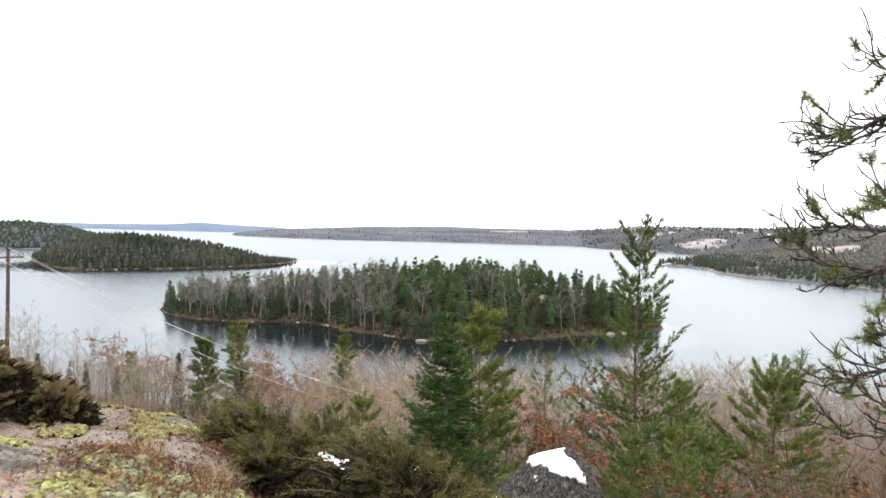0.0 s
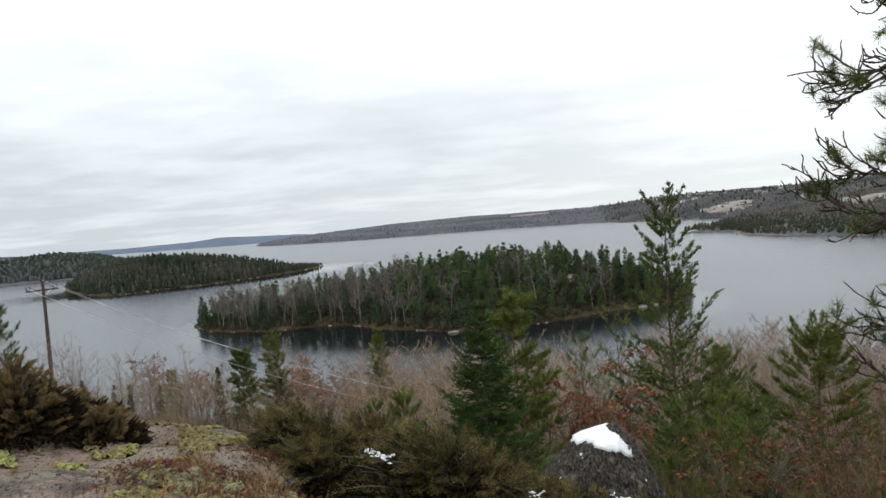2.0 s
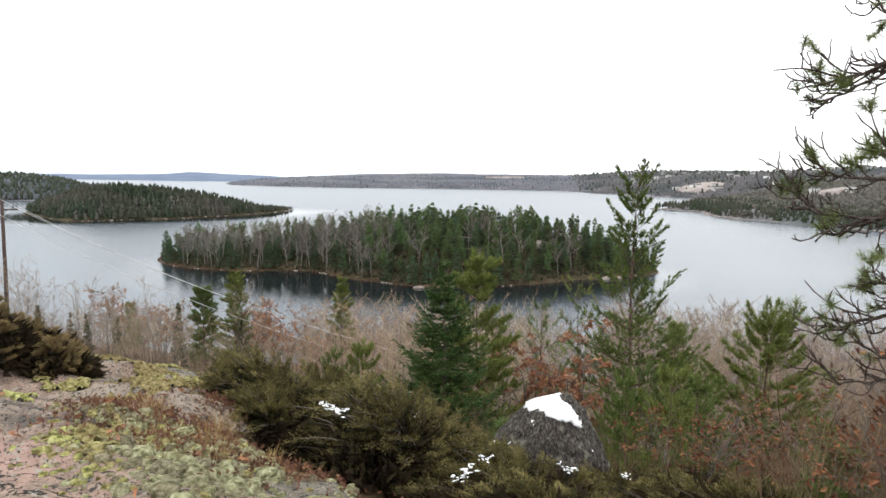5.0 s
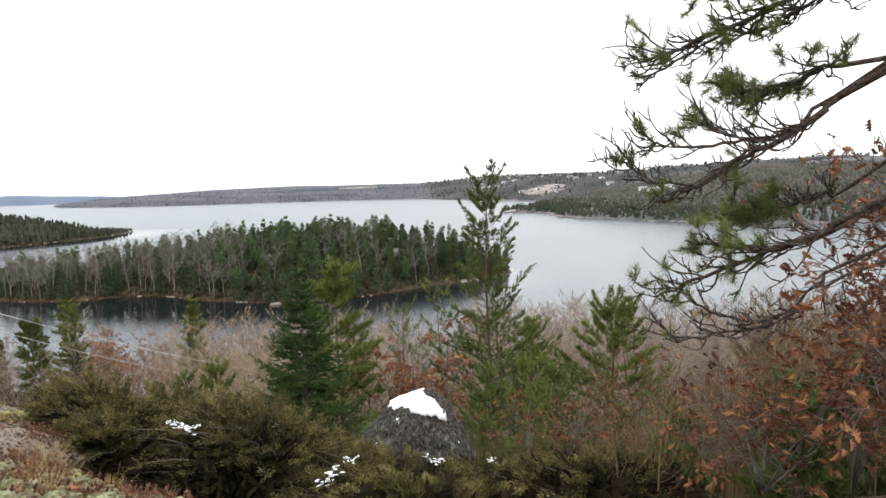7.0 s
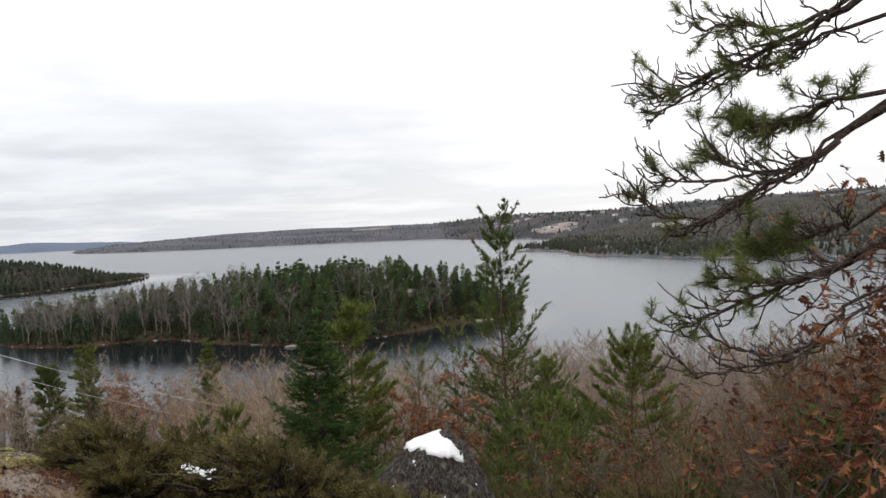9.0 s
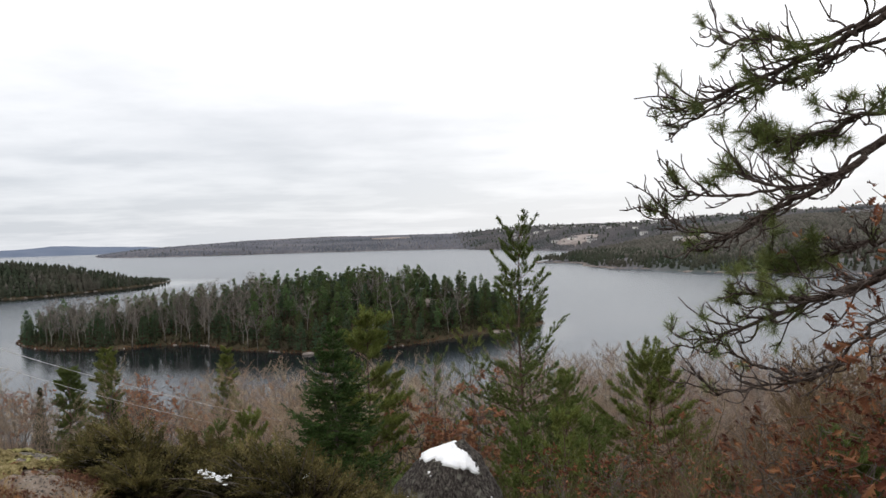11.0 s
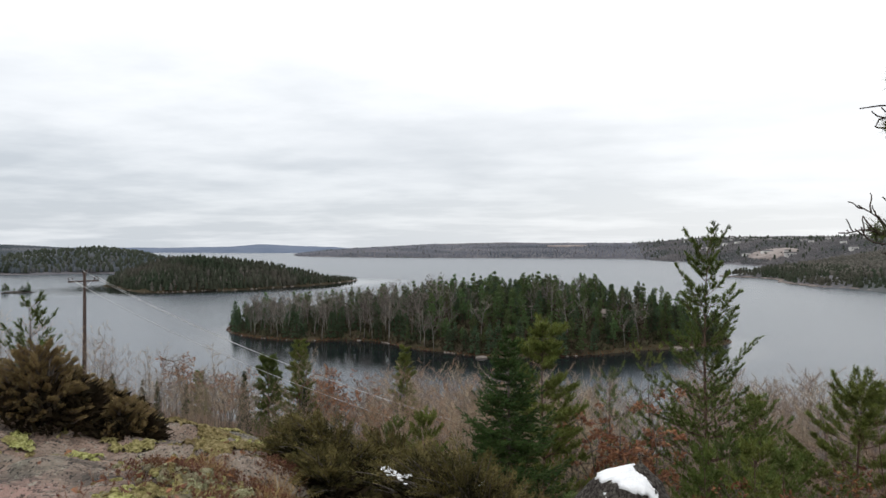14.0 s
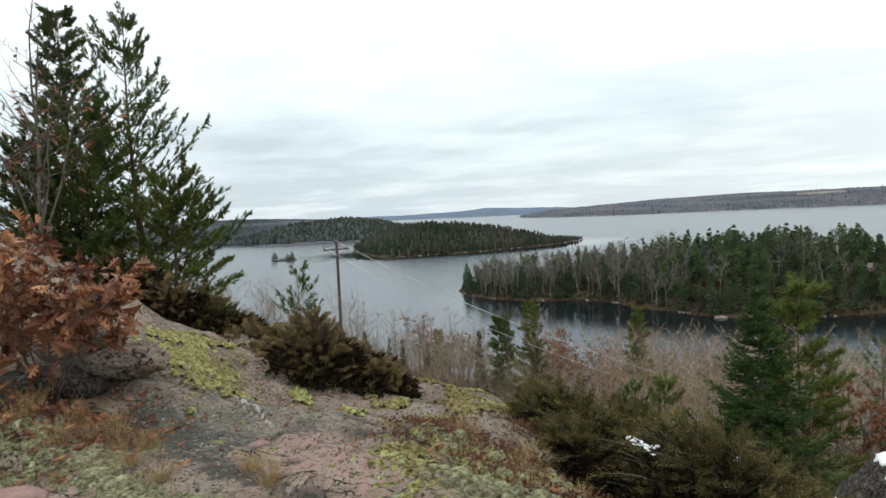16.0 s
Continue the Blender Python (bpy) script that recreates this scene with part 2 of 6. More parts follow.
# ---- mesh tools ----
class Geo:
    """Collects vertices and faces; sheets of loose triangles go in as arrays."""

    def __init__(self):
        self.v, self.f, self.n = [], [], 0

    def add(self, verts, faces):
        self.v.append(np.asarray(verts, float).reshape(-1, 3))
        n = self.n
        self.f.extend([tuple(i + n for i in q) for q in faces])
        self.n += len(self.v[-1])

    def tube(self, path, radii, sides=5, cap=True):
        path = np.asarray(path, float)
        k = len(path)
        t = np.gradient(path, axis=0)
        t /= np.linalg.norm(t, axis=1)[:, None] + 1e-9
        ref = np.array([0.0, 0, 1]) if abs(t[0, 2]) < 0.9 else np.array([1.0, 0, 0])
        a = np.cross(t, ref)
        a /= np.linalg.norm(a, axis=1)[:, None] + 1e-9
        b = np.cross(t, a)
        ang = np.arange(sides) * 2 * np.pi / sides
        ring = np.cos(ang)[None, :, None] * a[:, None] + np.sin(ang)[None, :, None] * b[:, None]
        v = path[:, None] + ring * np.broadcast_to(np.asarray(radii, float), (k,))[:, None, None]
        faces = [(i * sides + j, i * sides + (j + 1) % sides, (i + 1) * sides + (j + 1) % sides, (i + 1) * sides + j)
                 for i in range(k - 1) for j in range(sides)]
        if cap:
            faces += [tuple(range(sides))[::-1], tuple((k - 1) * sides + j for j in range(sides))]
        self.add(v, faces)

    def tris(self, a, b, c):
        """Loose triangles from three arrays of corners."""
        k = len(a)
        self.v.append(np.stack([a, b, c], 1).reshape(-1, 3))
        i = self.n + 3 * np.arange(k)
        self.f.extend(zip(i.tolist(), (i + 1).tolist(), (i + 2).tolist()))
        self.n += 3 * k

    def spray(self, rng, centre, way, count, length, width, spread):
        """Tufts of needles: thin triangles from each centre, round each way."""
        centre, way = np.repeat(np.atleast_2d(centre), count, 0), np.repeat(np.atleast_2d(way), count, 0)
        k = len(centre)
        d = way + rng.normal(0, spread, (k, 3))
        d /= np.linalg.norm(d, axis=1)[:, None] + 1e-9
        s = np.cross(d, rng.normal(0, 1, (k, 3)))
        s /= np.linalg.norm(s, axis=1)[:, None] + 1e-9
        ln = length * rng.uniform(0.7, 1.2, (k, 1))
        self.tris(centre - s * width / 2, centre + s * width / 2, centre + d * ln)

    def mesh(self, name, mat=None, smooth=False):
        me = bpy.data.meshes.new(name)
        me.from_pydata(np.concatenate(self.v).tolist() if self.v else [], [], self.f)
        if smooth:
            me.polygons.foreach_set("use_smooth", [True] * len(me.polygons))
        if mat:
            me.materials.append(mat)
        me.update()
        return me


def part(name, geo, mat, parent, label="", smooth=False):
    ob = new(name, geo.mesh(name, mat, smooth))
    ob.parent = parent
    if label:
        tagged(ob, label)
    return ob


def thing(name, m, label, category, group="", kind=""):
    ob = new(name)
    ob.matrix_world = m
    ob.empty_display_size = 0.2
    return tagged(ob, label, category, group, kind)


def unit(v):
    v = np.asarray(v, float)
    return v / (np.linalg.norm(v) + 1e-9)


# ---- ground ----
SLOPE_Y = np.array([-60, -20, 0, 4, 6.5, 9, 13, 20, 35, 60, 90, 108, 125, 160])
SLOPE_Z = np.array([34, 31.2, 30.4, 30.3, 29.85, 29.1, 26.9, 24.2, 18.6, 9.5, 2.6, 0.3, -1.6, -5])


def ground_z(x, y):
    """Height of the hillside above the lake."""
    x, y = np.asarray(x, float), np.asarray(y, float)
    z = np.interp(y, SLOPE_Y, SLOPE_Z)
    left = np.clip(-x - 5, 0, 10) * 0.24 + np.clip(-x - 15, 0, 60) * 0.13
    right = np.clip(x - 2.5, 0, 12) * -0.10
    fade = np.clip((108 - y) / 50, 0, 1)
    hollow = -1.15 * np.clip((x + 3.0) / 2.6, 0, 1) * np.clip((y - 3.4) / 4.0, 0, 1) * np.clip((60 - y) / 40, 0, 1)
    return z + hollow + (left + right) * fade + 0.10 * np.sin(x * 0.9 + 1.3 * np.sin(y * 0.5)) * np.cos(y * 0.8 + 0.5)


def grid_mesh(name, xs, ys, zf, mat):
    X, Y = np.meshgrid(xs, ys)
    Z = zf(X, Y)
    nx, ny = len(xs), len(ys)
    v = np.stack([X, Y, Z], -1).reshape(-1, 3)
    f = [(j * nx + i, j * nx + i + 1, (j + 1) * nx + i + 1, (j + 1) * nx + i) for j in range(ny - 1) for i in range(nx - 1)]
    g = Geo()
    g.add(v, f)
    return g.mesh(name, mat, True)


def fbm(X, Y, scale, seed=0.0, octaves=3):
    out = np.zeros(X.shape)
    flat = out.ravel()
    for i, (x, y) in enumerate(zip(X.ravel(), Y.ravel())):
        flat[i] = noise.fractal(Vector((x / scale + seed, y / scale - seed, seed)), 1.0, 2.0, octaves)
    return flat.reshape(X.shape)


def spaced(a, b, near, far, mid):
    """Steps from a to b, fine round mid and coarse away from it."""
    out, p = [a], a
    while p < b:
        p += near + (far - near) * min(1.0, abs(p - mid) / 70)
        out.append(min(p, b))
    return np.array(out)


hill_x, hill_y = spaced(-170, 170, 1.2, 8, 0), spaced(-60, 135, 1.0, 6, 8)
tagged(new("ground", grid_mesh("ground", hill_x, hill_y, lambda X, Y: ground_z(X, Y) - 0.12 + 0.12 * fbm(X, Y, 3.0, 2.0), M_SOIL)),
       "brown leaf-littered hillside sloping down to the lake", "ground", kind="structure")
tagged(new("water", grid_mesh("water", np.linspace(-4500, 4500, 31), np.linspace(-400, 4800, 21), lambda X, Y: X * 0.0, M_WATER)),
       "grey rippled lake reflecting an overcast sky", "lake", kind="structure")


def shore_distance(X, Y, poly):
    """Metres inside (positive) or outside (negative) a closed shoreline."""
    P = np.array(poly, float)
    Q = np.roll(P, -1, 0)
    best, inside = np.full(X.shape, 1e9), np.zeros(X.shape, bool)
    for (ax, ay), (bx, by) in zip(P, Q):
        dx, dy = bx - ax, by - ay
        t = np.clip(((X - ax) * dx + (Y - ay) * dy) / (dx * dx + dy * dy), 0, 1)
        best = np.minimum(best, np.hypot(X - ax - t * dx, Y - ay - t * dy))
        if abs(dy) > 1e-9:
            inside ^= ((ay > Y) != (by > Y)) & (X < ax + (Y - ay) / dy * dx)
    return np.where(inside, best, -best)


def rounded(poly, times=2):
    P = np.array(poly, float)
    for _ in range(times):
        Q = np.roll(P, -1, 0)
        P = np.stack([0.75 * P + 0.25 * Q, 0.25 * P + 0.75 * Q], 1).reshape(-1, 2)
    return P


ISLAND = rounded([(-136, 242), (-128, 229), (-117, 219), (-105, 215), (-92, 214), (-80, 219), (-68, 219), (-55, 207), (-38, 199), (-29, 195), (-14, 198), (-1, 204),
                  (15, 219), (31, 228), (46, 240), (49, 256), (35, 268), (5, 275), (-30, 279), (-70, 276), (-105, 267), (-131, 255)], 1)
LEFT_ISLAND = rounded([(-332, 440), (-310, 416), (-276, 400), (-262, 428), (-238, 447), (-226, 482), (-214, 512), (-207, 545), (-204, 592), (-214, 617),
                       (-240, 622), (-285, 600), (-330, 560), (-368, 500), (-366, 460)], 1)
LEFT_SHORE = rounded([(-1300, 540), (-900, 575), (-696, 572), (-641, 573), (-564, 588), (-544, 624), (-523, 640), (-492, 655), (-474, 672), (-478, 730),
                      (-560, 900), (-760, 1120), (-1300, 1150), (-1700, 800)], 1)
FAR_SHORE = rounded([(-905, 2010), (-765, 1735), (-500, 1680), (-260, 1790), (0, 1850), (138, 1810), (152, 1600), (210, 1540), (252, 1400), (330, 1150), (300, 960), (200, 860),
                     (134, 797), (174, 773), (189, 731), (174, 669), (186, 602), (208, 580), (212, 541), (232, 507), (258, 484), (330, 440), (500, 400), (900, 330), (1700, 400),
                     (2600, 1500), (1600, 3300), (-500, 3400), (-1300, 3000)], 1)
RIDGE_SHORE = rounded([(-2900, 2100), (-2000, 2250), (-1400, 2300), (-1080, 2500), (-1000, 3200), (-1400, 4200), (-3200, 4200), (-3600, 2600)], 1)


def bell(x, c, w):
    return np.exp(-((x - c) / w) ** 2)


def island_z(X, Y):
    d = shore_distance(X, Y, ISLAND)
    top = 1.0 + (9.5 * bell(X, -28, 50) + 3.6 * bell(X, 14, 20)) * np.clip((Y - 195) / 35, 0, 1)
    return np.where(d > 0, np.minimum(0.3 + d * 0.5, top * np.clip(d / 14, 0, 1) + 0.3), d * 0.4)


def left_island_z(X, Y):
    d = shore_distance(X, Y, LEFT_ISLAND)
    return np.where(d > 0, np.minimum(0.4 + d * 0.42, np.interp(Y, [395, 415, 438, 461, 487, 505, 521, 536, 550, 583], [2, 8, 16.5, 17.5, 15, 12.5, 9.5, 5.5, 2.2, 0.6])), d * 0.3)


def left_shore_z(X, Y):
    d = shore_distance(X, Y, LEFT_SHORE)
    return np.where(d > 0, 1 + (27 + 2.5 * np.sin(X * 0.012) + 18 * bell(X, -545, 64)) * (1 - np.exp(-d / 120)), d * 0.2)


def far_shore_z(X, Y):
    d = shore_distance(X, Y, FAR_SHORE)
    amp = np.interp(X, [-900, -600, -200, 150, 350, 900], [22, 33, 42, 42, 62, 68]) + 7 * np.sin(X * 0.006 + 1) * np.sin(Y * 0.004)
    return np.where(d > 0, 1 + amp * (1 - np.exp(-d / 210)), d * 0.2)


def ridge_z(X, Y):
    d = shore_distance(X, Y, RIDGE_SHORE)
    return np.where(d > 0, 2 + (30 + 5 * np.sin(X * 0.009 + 0.6) + 4 * np.sin(X * 0.021) + 9 * bell(X / np.maximum(Y, 1), -0.507, 0.03) + 5 * bell(X / np.maximum(Y, 1), -0.62, 0.025)) * (1 - np.exp(-d / 300)) * np.clip((X + 2100) / 600, 0.25, 1), d * 0.2)


def land(name, poly, step, zf, rough, mat, label):
    lo, hi = poly.min(0) - 3 * step, poly.max(0) + 3 * step
    xs, ys = np.arange(lo[0], hi[0], step), np.arange(lo[1], hi[1], step)
    me = grid_mesh(name, xs, ys, lambda X, Y: zf(X, Y) + rough * fbm(X, Y, step * 4, 5.0), mat)
    return tagged(new(name, me), label, "land", kind="structure")


land("island_ground", ISLAND, 2.5, island_z, 0.5, M_ISLAND, "dark rocky ground of the wooded island")
land("long_island_ground", LEFT_ISLAND, 7, left_island_z, 0.8, M_ISLAND, "dark ground of a long wooded island")
land("bay_shore_ground", LEFT_SHORE, 18, left_shore_z, 2.0, M_FAR_HAZE, "wooded shore across the bay, greyed by painted haze")
land("far_mainland_ground", FAR_SHORE, 26, far_shore_z, 3.0, M_FAR_HAZE, "bare wooded hills along the far shore, greyed by painted haze")
land("distant_ridge", RIDGE_SHORE, 60, ridge_z, 4.0, M_RIDGE_HAZE, "low wooded ridge on the horizon, blue from painted haze")


# ---- trees ----
def conifer_geo(seed, H, base, R, whorls, per, lift, curl, tip, tufts, needles, nlen, nwid, spread, trunk_r, profile, lean=0.0, sides=5, twig=0.28, even=0.0, light=False):
    """A conifer: tapered trunk, whorls of limbs that rise by lift and curl up at the tip, and tufts of needles along the twigs."""
    rng = np.random.default_rng(seed)
    wood, leaf = Geo(), Geo()
    bend = rng.uniform(-1, 1, 2) * lean * H
    zs = np.linspace(0, H, 4 if light else 9)

    def axis(z):
        u = z / H
        return np.array([bend[0] * u * u + 0.01 * H * math.sin(5 * u + seed), bend[1] * u * u + 0.01 * H * math.cos(4 * u + seed), z])

    wood.tube([axis(z) for z in zs], trunk_r * (1 - 0.93 * zs / H), max(sides, 5))
    centres, ways = [], []
    for w in range(whorls):
        fr = (w + rng.uniform(-0.4, 0.4)) / whorls
        fr = min(max(fr, 0), 0.985)
        z = H * (base + (1 - base) * fr)
        turn = rng.uniform(0, 6.28)
        for k in range(per):
            if rng.random() < 0.12:
                continue
            z = H * min(0.985, base + (1 - base) * fr + rng.uniform(-0.35, 0.35) / whorls)
            a = turn + 6.283 * k / per + rng.uniform(-0.35, 0.35)
            L = R * profile(fr) * (rng.uniform(0.6, 1.15) * (1 - even) + even)
            if L < 0.02 * R:
                continue
            el = lift(fr) + rng.uniform(-0.12, 0.12)
            d = np.array([math.cos(a) * math.cos(el), math.sin(a) * math.cos(el), math.sin(el)])
            u = np.linspace(0, 1, 4)[:, None]
            p = axis(z) + d * L * u + np.array([0, 0, curl * L]) * u ** 2
            if light:
                wood.tube(p[[0, 3]], np.array([0.2, 0.05]) * trunk_r, 3, False)
            else:
                wood.tube(p, np.linspace(0.28, 0.05, 4) * trunk_r * (0.35 + 0.65 * (1 - fr)), 3, False)
            side = np.array([-math.sin(a), math.cos(a), 0.0])
            for j in range(max(2, int(tufts * (0.15 + 0.85 * L / R)))):
                s = rng.uniform(0.22, 1.0) ** 0.75
                q = axis(z) + d * L * s + np.array([0, 0, curl * L * s * s])
                off = side * rng.choice((-1, 1)) * L * twig * (1.1 - s) * rng.uniform(0.2, 1.2) + np.array([0, 0, rng.uniform(-0.02, 0.06) * L])
                centres.append(q + off)
                ways.append(unit(d + 0.6 * unit(off) + np.array([0, 0, tip])))
    centres.append(axis(H * 0.985))
    ways.append(np.array([0, 0, 1.0]))
    leaf.spray(rng, np.array(centres), np.array(ways), needles, nlen, nwid, spread)
    return wood, leaf


def bare_geo(seed, H, trunk_r, limbs, twigs, width, sides=4, lean=0.06, low=0.25, up=0.75):
    """A leafless tree: trunk, rising limbs and a haze of fine twigs."""
    rng = np.random.default_rng(seed)
    wood, fine = Geo(), Geo()
    bend = rng.normal(0, lean, 2) * H
    zs = np.linspace(0, 1, 7)
    wob = rng.normal(0, 0.012 * H, (7, 2))

    def axis(u):
        return np.array([bend[0] * u * u + np.interp(u, zs, wob[:, 0] * zs), bend[1] * u * u + np.interp(u, zs, wob[:, 1] * zs), H * u])

    wood.tube([axis(u) for u in zs], trunk_r * (1 - 0.92 * zs), sides + 1)
    A, B, C = [], [], []
    for i in range(limbs):
        u = low + (0.97 - low) * (i + rng.random()) / limbs
        a = rng.uniform(0, 6.283)
        L = H * 0.36 * (1.12 - u) ** 0.8 * rng.uniform(0.6, 1.2)
        d = unit([math.cos(a), math.sin(a), up + rng.uniform(-0.1, 0.7)])
        s = np.linspace(0, 1, 4)[:, None]
        p = axis(u) + d * L * s + np.array([0, 0, 0.22 * L]) * s ** 2 + rng.normal(0, 0.03 * L, (4, 3)) * s
        wood.tube(p, trunk_r * 0.38 * (1.1 - u) * np.linspace(1, 0.25, 4), 3, False)
        for _ in range(twigs):
            v = rng.uniform(0.25, 1.0)
            q = np.array([np.interp(v, s[:, 0], p[:, c]) for c in range(3)])
            e = unit(d + rng.normal(0, 0.55, 3) + np.array([0, 0, 0.35]))
            ln = L * rng.uniform(0.18, 0.5)
            w = unit(np.cross(e, rng.normal(0, 1, 3))) * width * rng.uniform(0.6, 1.3) / 2
            A.append(q - w), B.append(q + w), C.append(q + e * ln)
    fine.tris(np.array(A), np.array(B), np.array(C))
    return wood, fine


def tree(name, wood, leaf, bark, foliage, m, label, category="tree", group="", crown="crown"):
    t = thing(name, m, label, category, group)
    part("trunk", wood, bark, t, smooth=True)
    tagged(part(crown, leaf, foliage, t), kind="stuff")
    return t


def stand(x, y, z, turn=0.0, size=1.0):
    return pose(x, y, z, 0, 0, turn) @ Matrix.Scale(size, 4)


def copy_scaled(ob, x, y, z, turn, size):
    """A copy at another place, turn and size."""
    c = copy_thing(ob, pose(x, y, z, 0, 0, turn))
    c.scale = (size, size, size * 1.0)
    return c


def in_poly(rng, poly, count, margin, gap, box=None, band=1e9):
    """Random places inside a shoreline, kept a gap apart."""
    lo, hi = (np.array(box[:2]), np.array(box[2:])) if box else (poly.min(0), poly.max(0))
    pool = rng.uniform(lo, hi, (count * 8, 2))
    d = shore_distance(pool[:, 0], pool[:, 1], poly)
    pool = pool[(d > margin) & (d < band)]
    out, cell = [], {}
    for x, y in pool.tolist():
        key = (int(x // gap), int(y // gap))
        if any((x - a) ** 2 + (y - b) ** 2 < gap * gap for i in (-1, 0, 1) for j in (-1, 0, 1) for a, b in cell.get((key[0] + i, key[1] + j), ())):
            continue
        cell.setdefault(key, []).append((x, y))
        out.append((x, y))
        if len(out) >= count:
            break
    return out


def cone_crown(f):
    return (1 - f) ** 0.85 + 0.03


M_ISLE_PINE = material("island_pine_needles", [(0.3, (0.065, 0.1, 0.04)), (0.7, (0.135, 0.19, 0.078))], 0.25, 0.8, vary=0.5, island=0.6, through_light=0.25)
M_ISLE_SPRUCE = material("island_spruce_needles", [(0.3, (0.052, 0.08, 0.045)), (0.7, (0.105, 0.145, 0.08))], 0.25, 0.8, vary=0.5, island=0.6, through_light=0.25)
M_ISLE_TWIG = material("island_twigs", [(0.3, (0.12, 0.105, 0.09)), (0.7, (0.22, 0.19, 0.165))], 1.5, vary=0.5)
ISLE_PINES = [tree("pine_tree", *conifer_geo(11 + s, 14, 0.1 + 0.09 * s, 2.4, 15, 5, lambda f: 0.1 + 0.5 * f, 0.16, 0.5, 11, 4, 0.5, 0.3, 0.95, 0.15, lambda f: (0.75 + 0.25 * math.sin(9 * f + s)) * (1 - 0.85 * f ** (0.9 + 0.35 * s)), 0.02, light=True),
                   M_PINE_BARK, M_ISLE_PINE, stand(0, 0, -60), "dark green pine standing among the island woods", group="island pines") for s in range(4)]
ISLE_SPRUCE = [tree("spruce_tree", *conifer_geo(31 + s, 11.5, 0.08, 2.2, 17, 5, lambda f: -0.15 + 0.5 * f, 0.1, 0.1, 9, 4, 0.52, 0.34, 0.85, 0.16, lambda f: (1 - f) ** 0.55 * (0.85 + 0.15 * math.sin(12 * f + s)), light=True),
                    M_PINE_BARK, M_ISLE_SPRUCE, stand(0, 0, -60), "full dark spruce in the island woods", group="island spruces") for s in range(3)]
ISLE_BARE = [tree("birch_tree", *bare_geo(51 + s, 12, 0.12, 20, 22, 0.055, lean=0.15, low=0.3), M_BIRCH, M_ISLE_TWIG, stand(0, 0, -60),
                  "leafless pale-stemmed birch on the island shore", group="island birches", crown="crown") for s in range(4)]


def brush_stuff(name, seed, pts, mat, label, h, w, per, spread):
    rng = np.random.default_rng(seed)
    g = Geo()
    up = np.zeros_like(pts)
    up[:, 2] = 1
    g.spray(rng, pts, up, per, h, w, spread)
    return tagged(new(name, g.mesh(name, mat)), label, "brush", kind="stuff")


M_UNDER = material("island_undergrowth", [(0.3, (0.035, 0.042, 0.02)), (0.5, (0.07, 0.066, 0.04)), (0.7, (0.13, 0.105, 0.08))], 0.2, island=0.6)
under = np.array(in_poly(np.random.default_rng(12), ISLAND, 2600, 0.8, 1.2))
M_RUSTY = material("rusty_shore_growth", [(0.3, (0.07, 0.035, 0.022)), (0.7, (0.2, 0.105, 0.06))], 0.15, island=0.6)
rim = np.array(in_poly(np.random.default_rng(14), ISLAND, 2200, -0.6, 0.5, (-136, 190, 52, 246), 0.9))
brush_stuff("island_shore_growth", 15, np.column_stack([rim, np.maximum(0.05, island_z(rim[:, 0], rim[:, 1]))]), M_RUSTY, "rusty low growth along the island's waterline", 0.5, 0.3, 7, 0.9)
brush_stuff("island_undergrowth", 13, np.column_stack([under, island_z(under[:, 0], under[:, 1]) + 0.1]), M_UNDER, "low brush and young growth under the island trees", 2.4, 0.5, 9, 0.75)


def plant_island():
    rng = np.random.default_rng(5)
    used = set()

    def put(kinds, x, y, size):
        wide = rng.uniform(1.1, 1.55)
        k = rng.integers(len(kinds))
        z = float(island_z(np.array([x]), np.array([y]))[0]) - 0.3
        turn = rng.uniform(0, 360)
        if kinds[k].name not in used:
            used.add(kinds[k].name)
            kinds[k].matrix_world = pose(x, y, z, 0, 0, turn)
            kinds[k].scale = (size * wide, size * wide, size)
            return
        copy_scaled(kinds[k], x, y, z, turn, size).scale = (size * wide, size * wide, size)

    for x, y in in_poly(rng, ISLAND, 740, 0.8, 2.7):
        d = float(shore_distance(np.array([x]), np.array([y]), ISLAND)[0])
        west = np.clip((-35 - x) / 30, 0, 1)
        r = rng.random()
        if y < 242 and r < 0.12 + 0.42 * west and d < 30 and x > -126:
            put(ISLE_BARE, x, y, rng.uniform(0.8, 1.12))
        elif r < 0.52:
            put(ISLE_PINES, x, y, rng.uniform(0.5, 0.92) * (0.8 if d < 7 else 1.0))
        else:
            put(ISLE_SPRUCE, x, y, rng.uniform(0.5, 0.88))


plant_island()


def joined_trees(stem_name, twig_name, seeds, spots, stem_mat, twig_mat, label):
    """A thicket: turned and sized copies of a few leafless trees, joined."""
    kinds = [bare_geo(*k[0], **k[1]) for k in seeds]
    rng = np.random.default_rng(71)
    stems, twigs = Geo(), Geo()
    flat = [[np.concatenate(g.v) for g in k] for k in kinds]
    for x, y, z, size in spots:
        i = rng.integers(len(kinds))
        a = rng.uniform(0, 6.283)
        rot = np.array([[math.cos(a), -math.sin(a), 0], [math.sin(a), math.cos(a), 0], [0, 0, 1]]) * size
        for out, v, g in zip((stems, twigs), flat[i], kinds[i]):
            out.add(v @ rot.T + (x, y, z), g.f)
    tagged(new(stem_name, stems.mesh(stem_name, stem_mat)), label, "woods", kind="stuff")
    tagged(new(twig_name, twigs.mesh(twig_name, twig_mat)), label, "woods", kind="stuff")


DOME = [(j, (j + 1) % 5, 5 + (j + 1) % 5, 5 + j) for j in range(5)] + [(5 + j, 5 + (j + 1) % 5, 10) for j in range(5)]


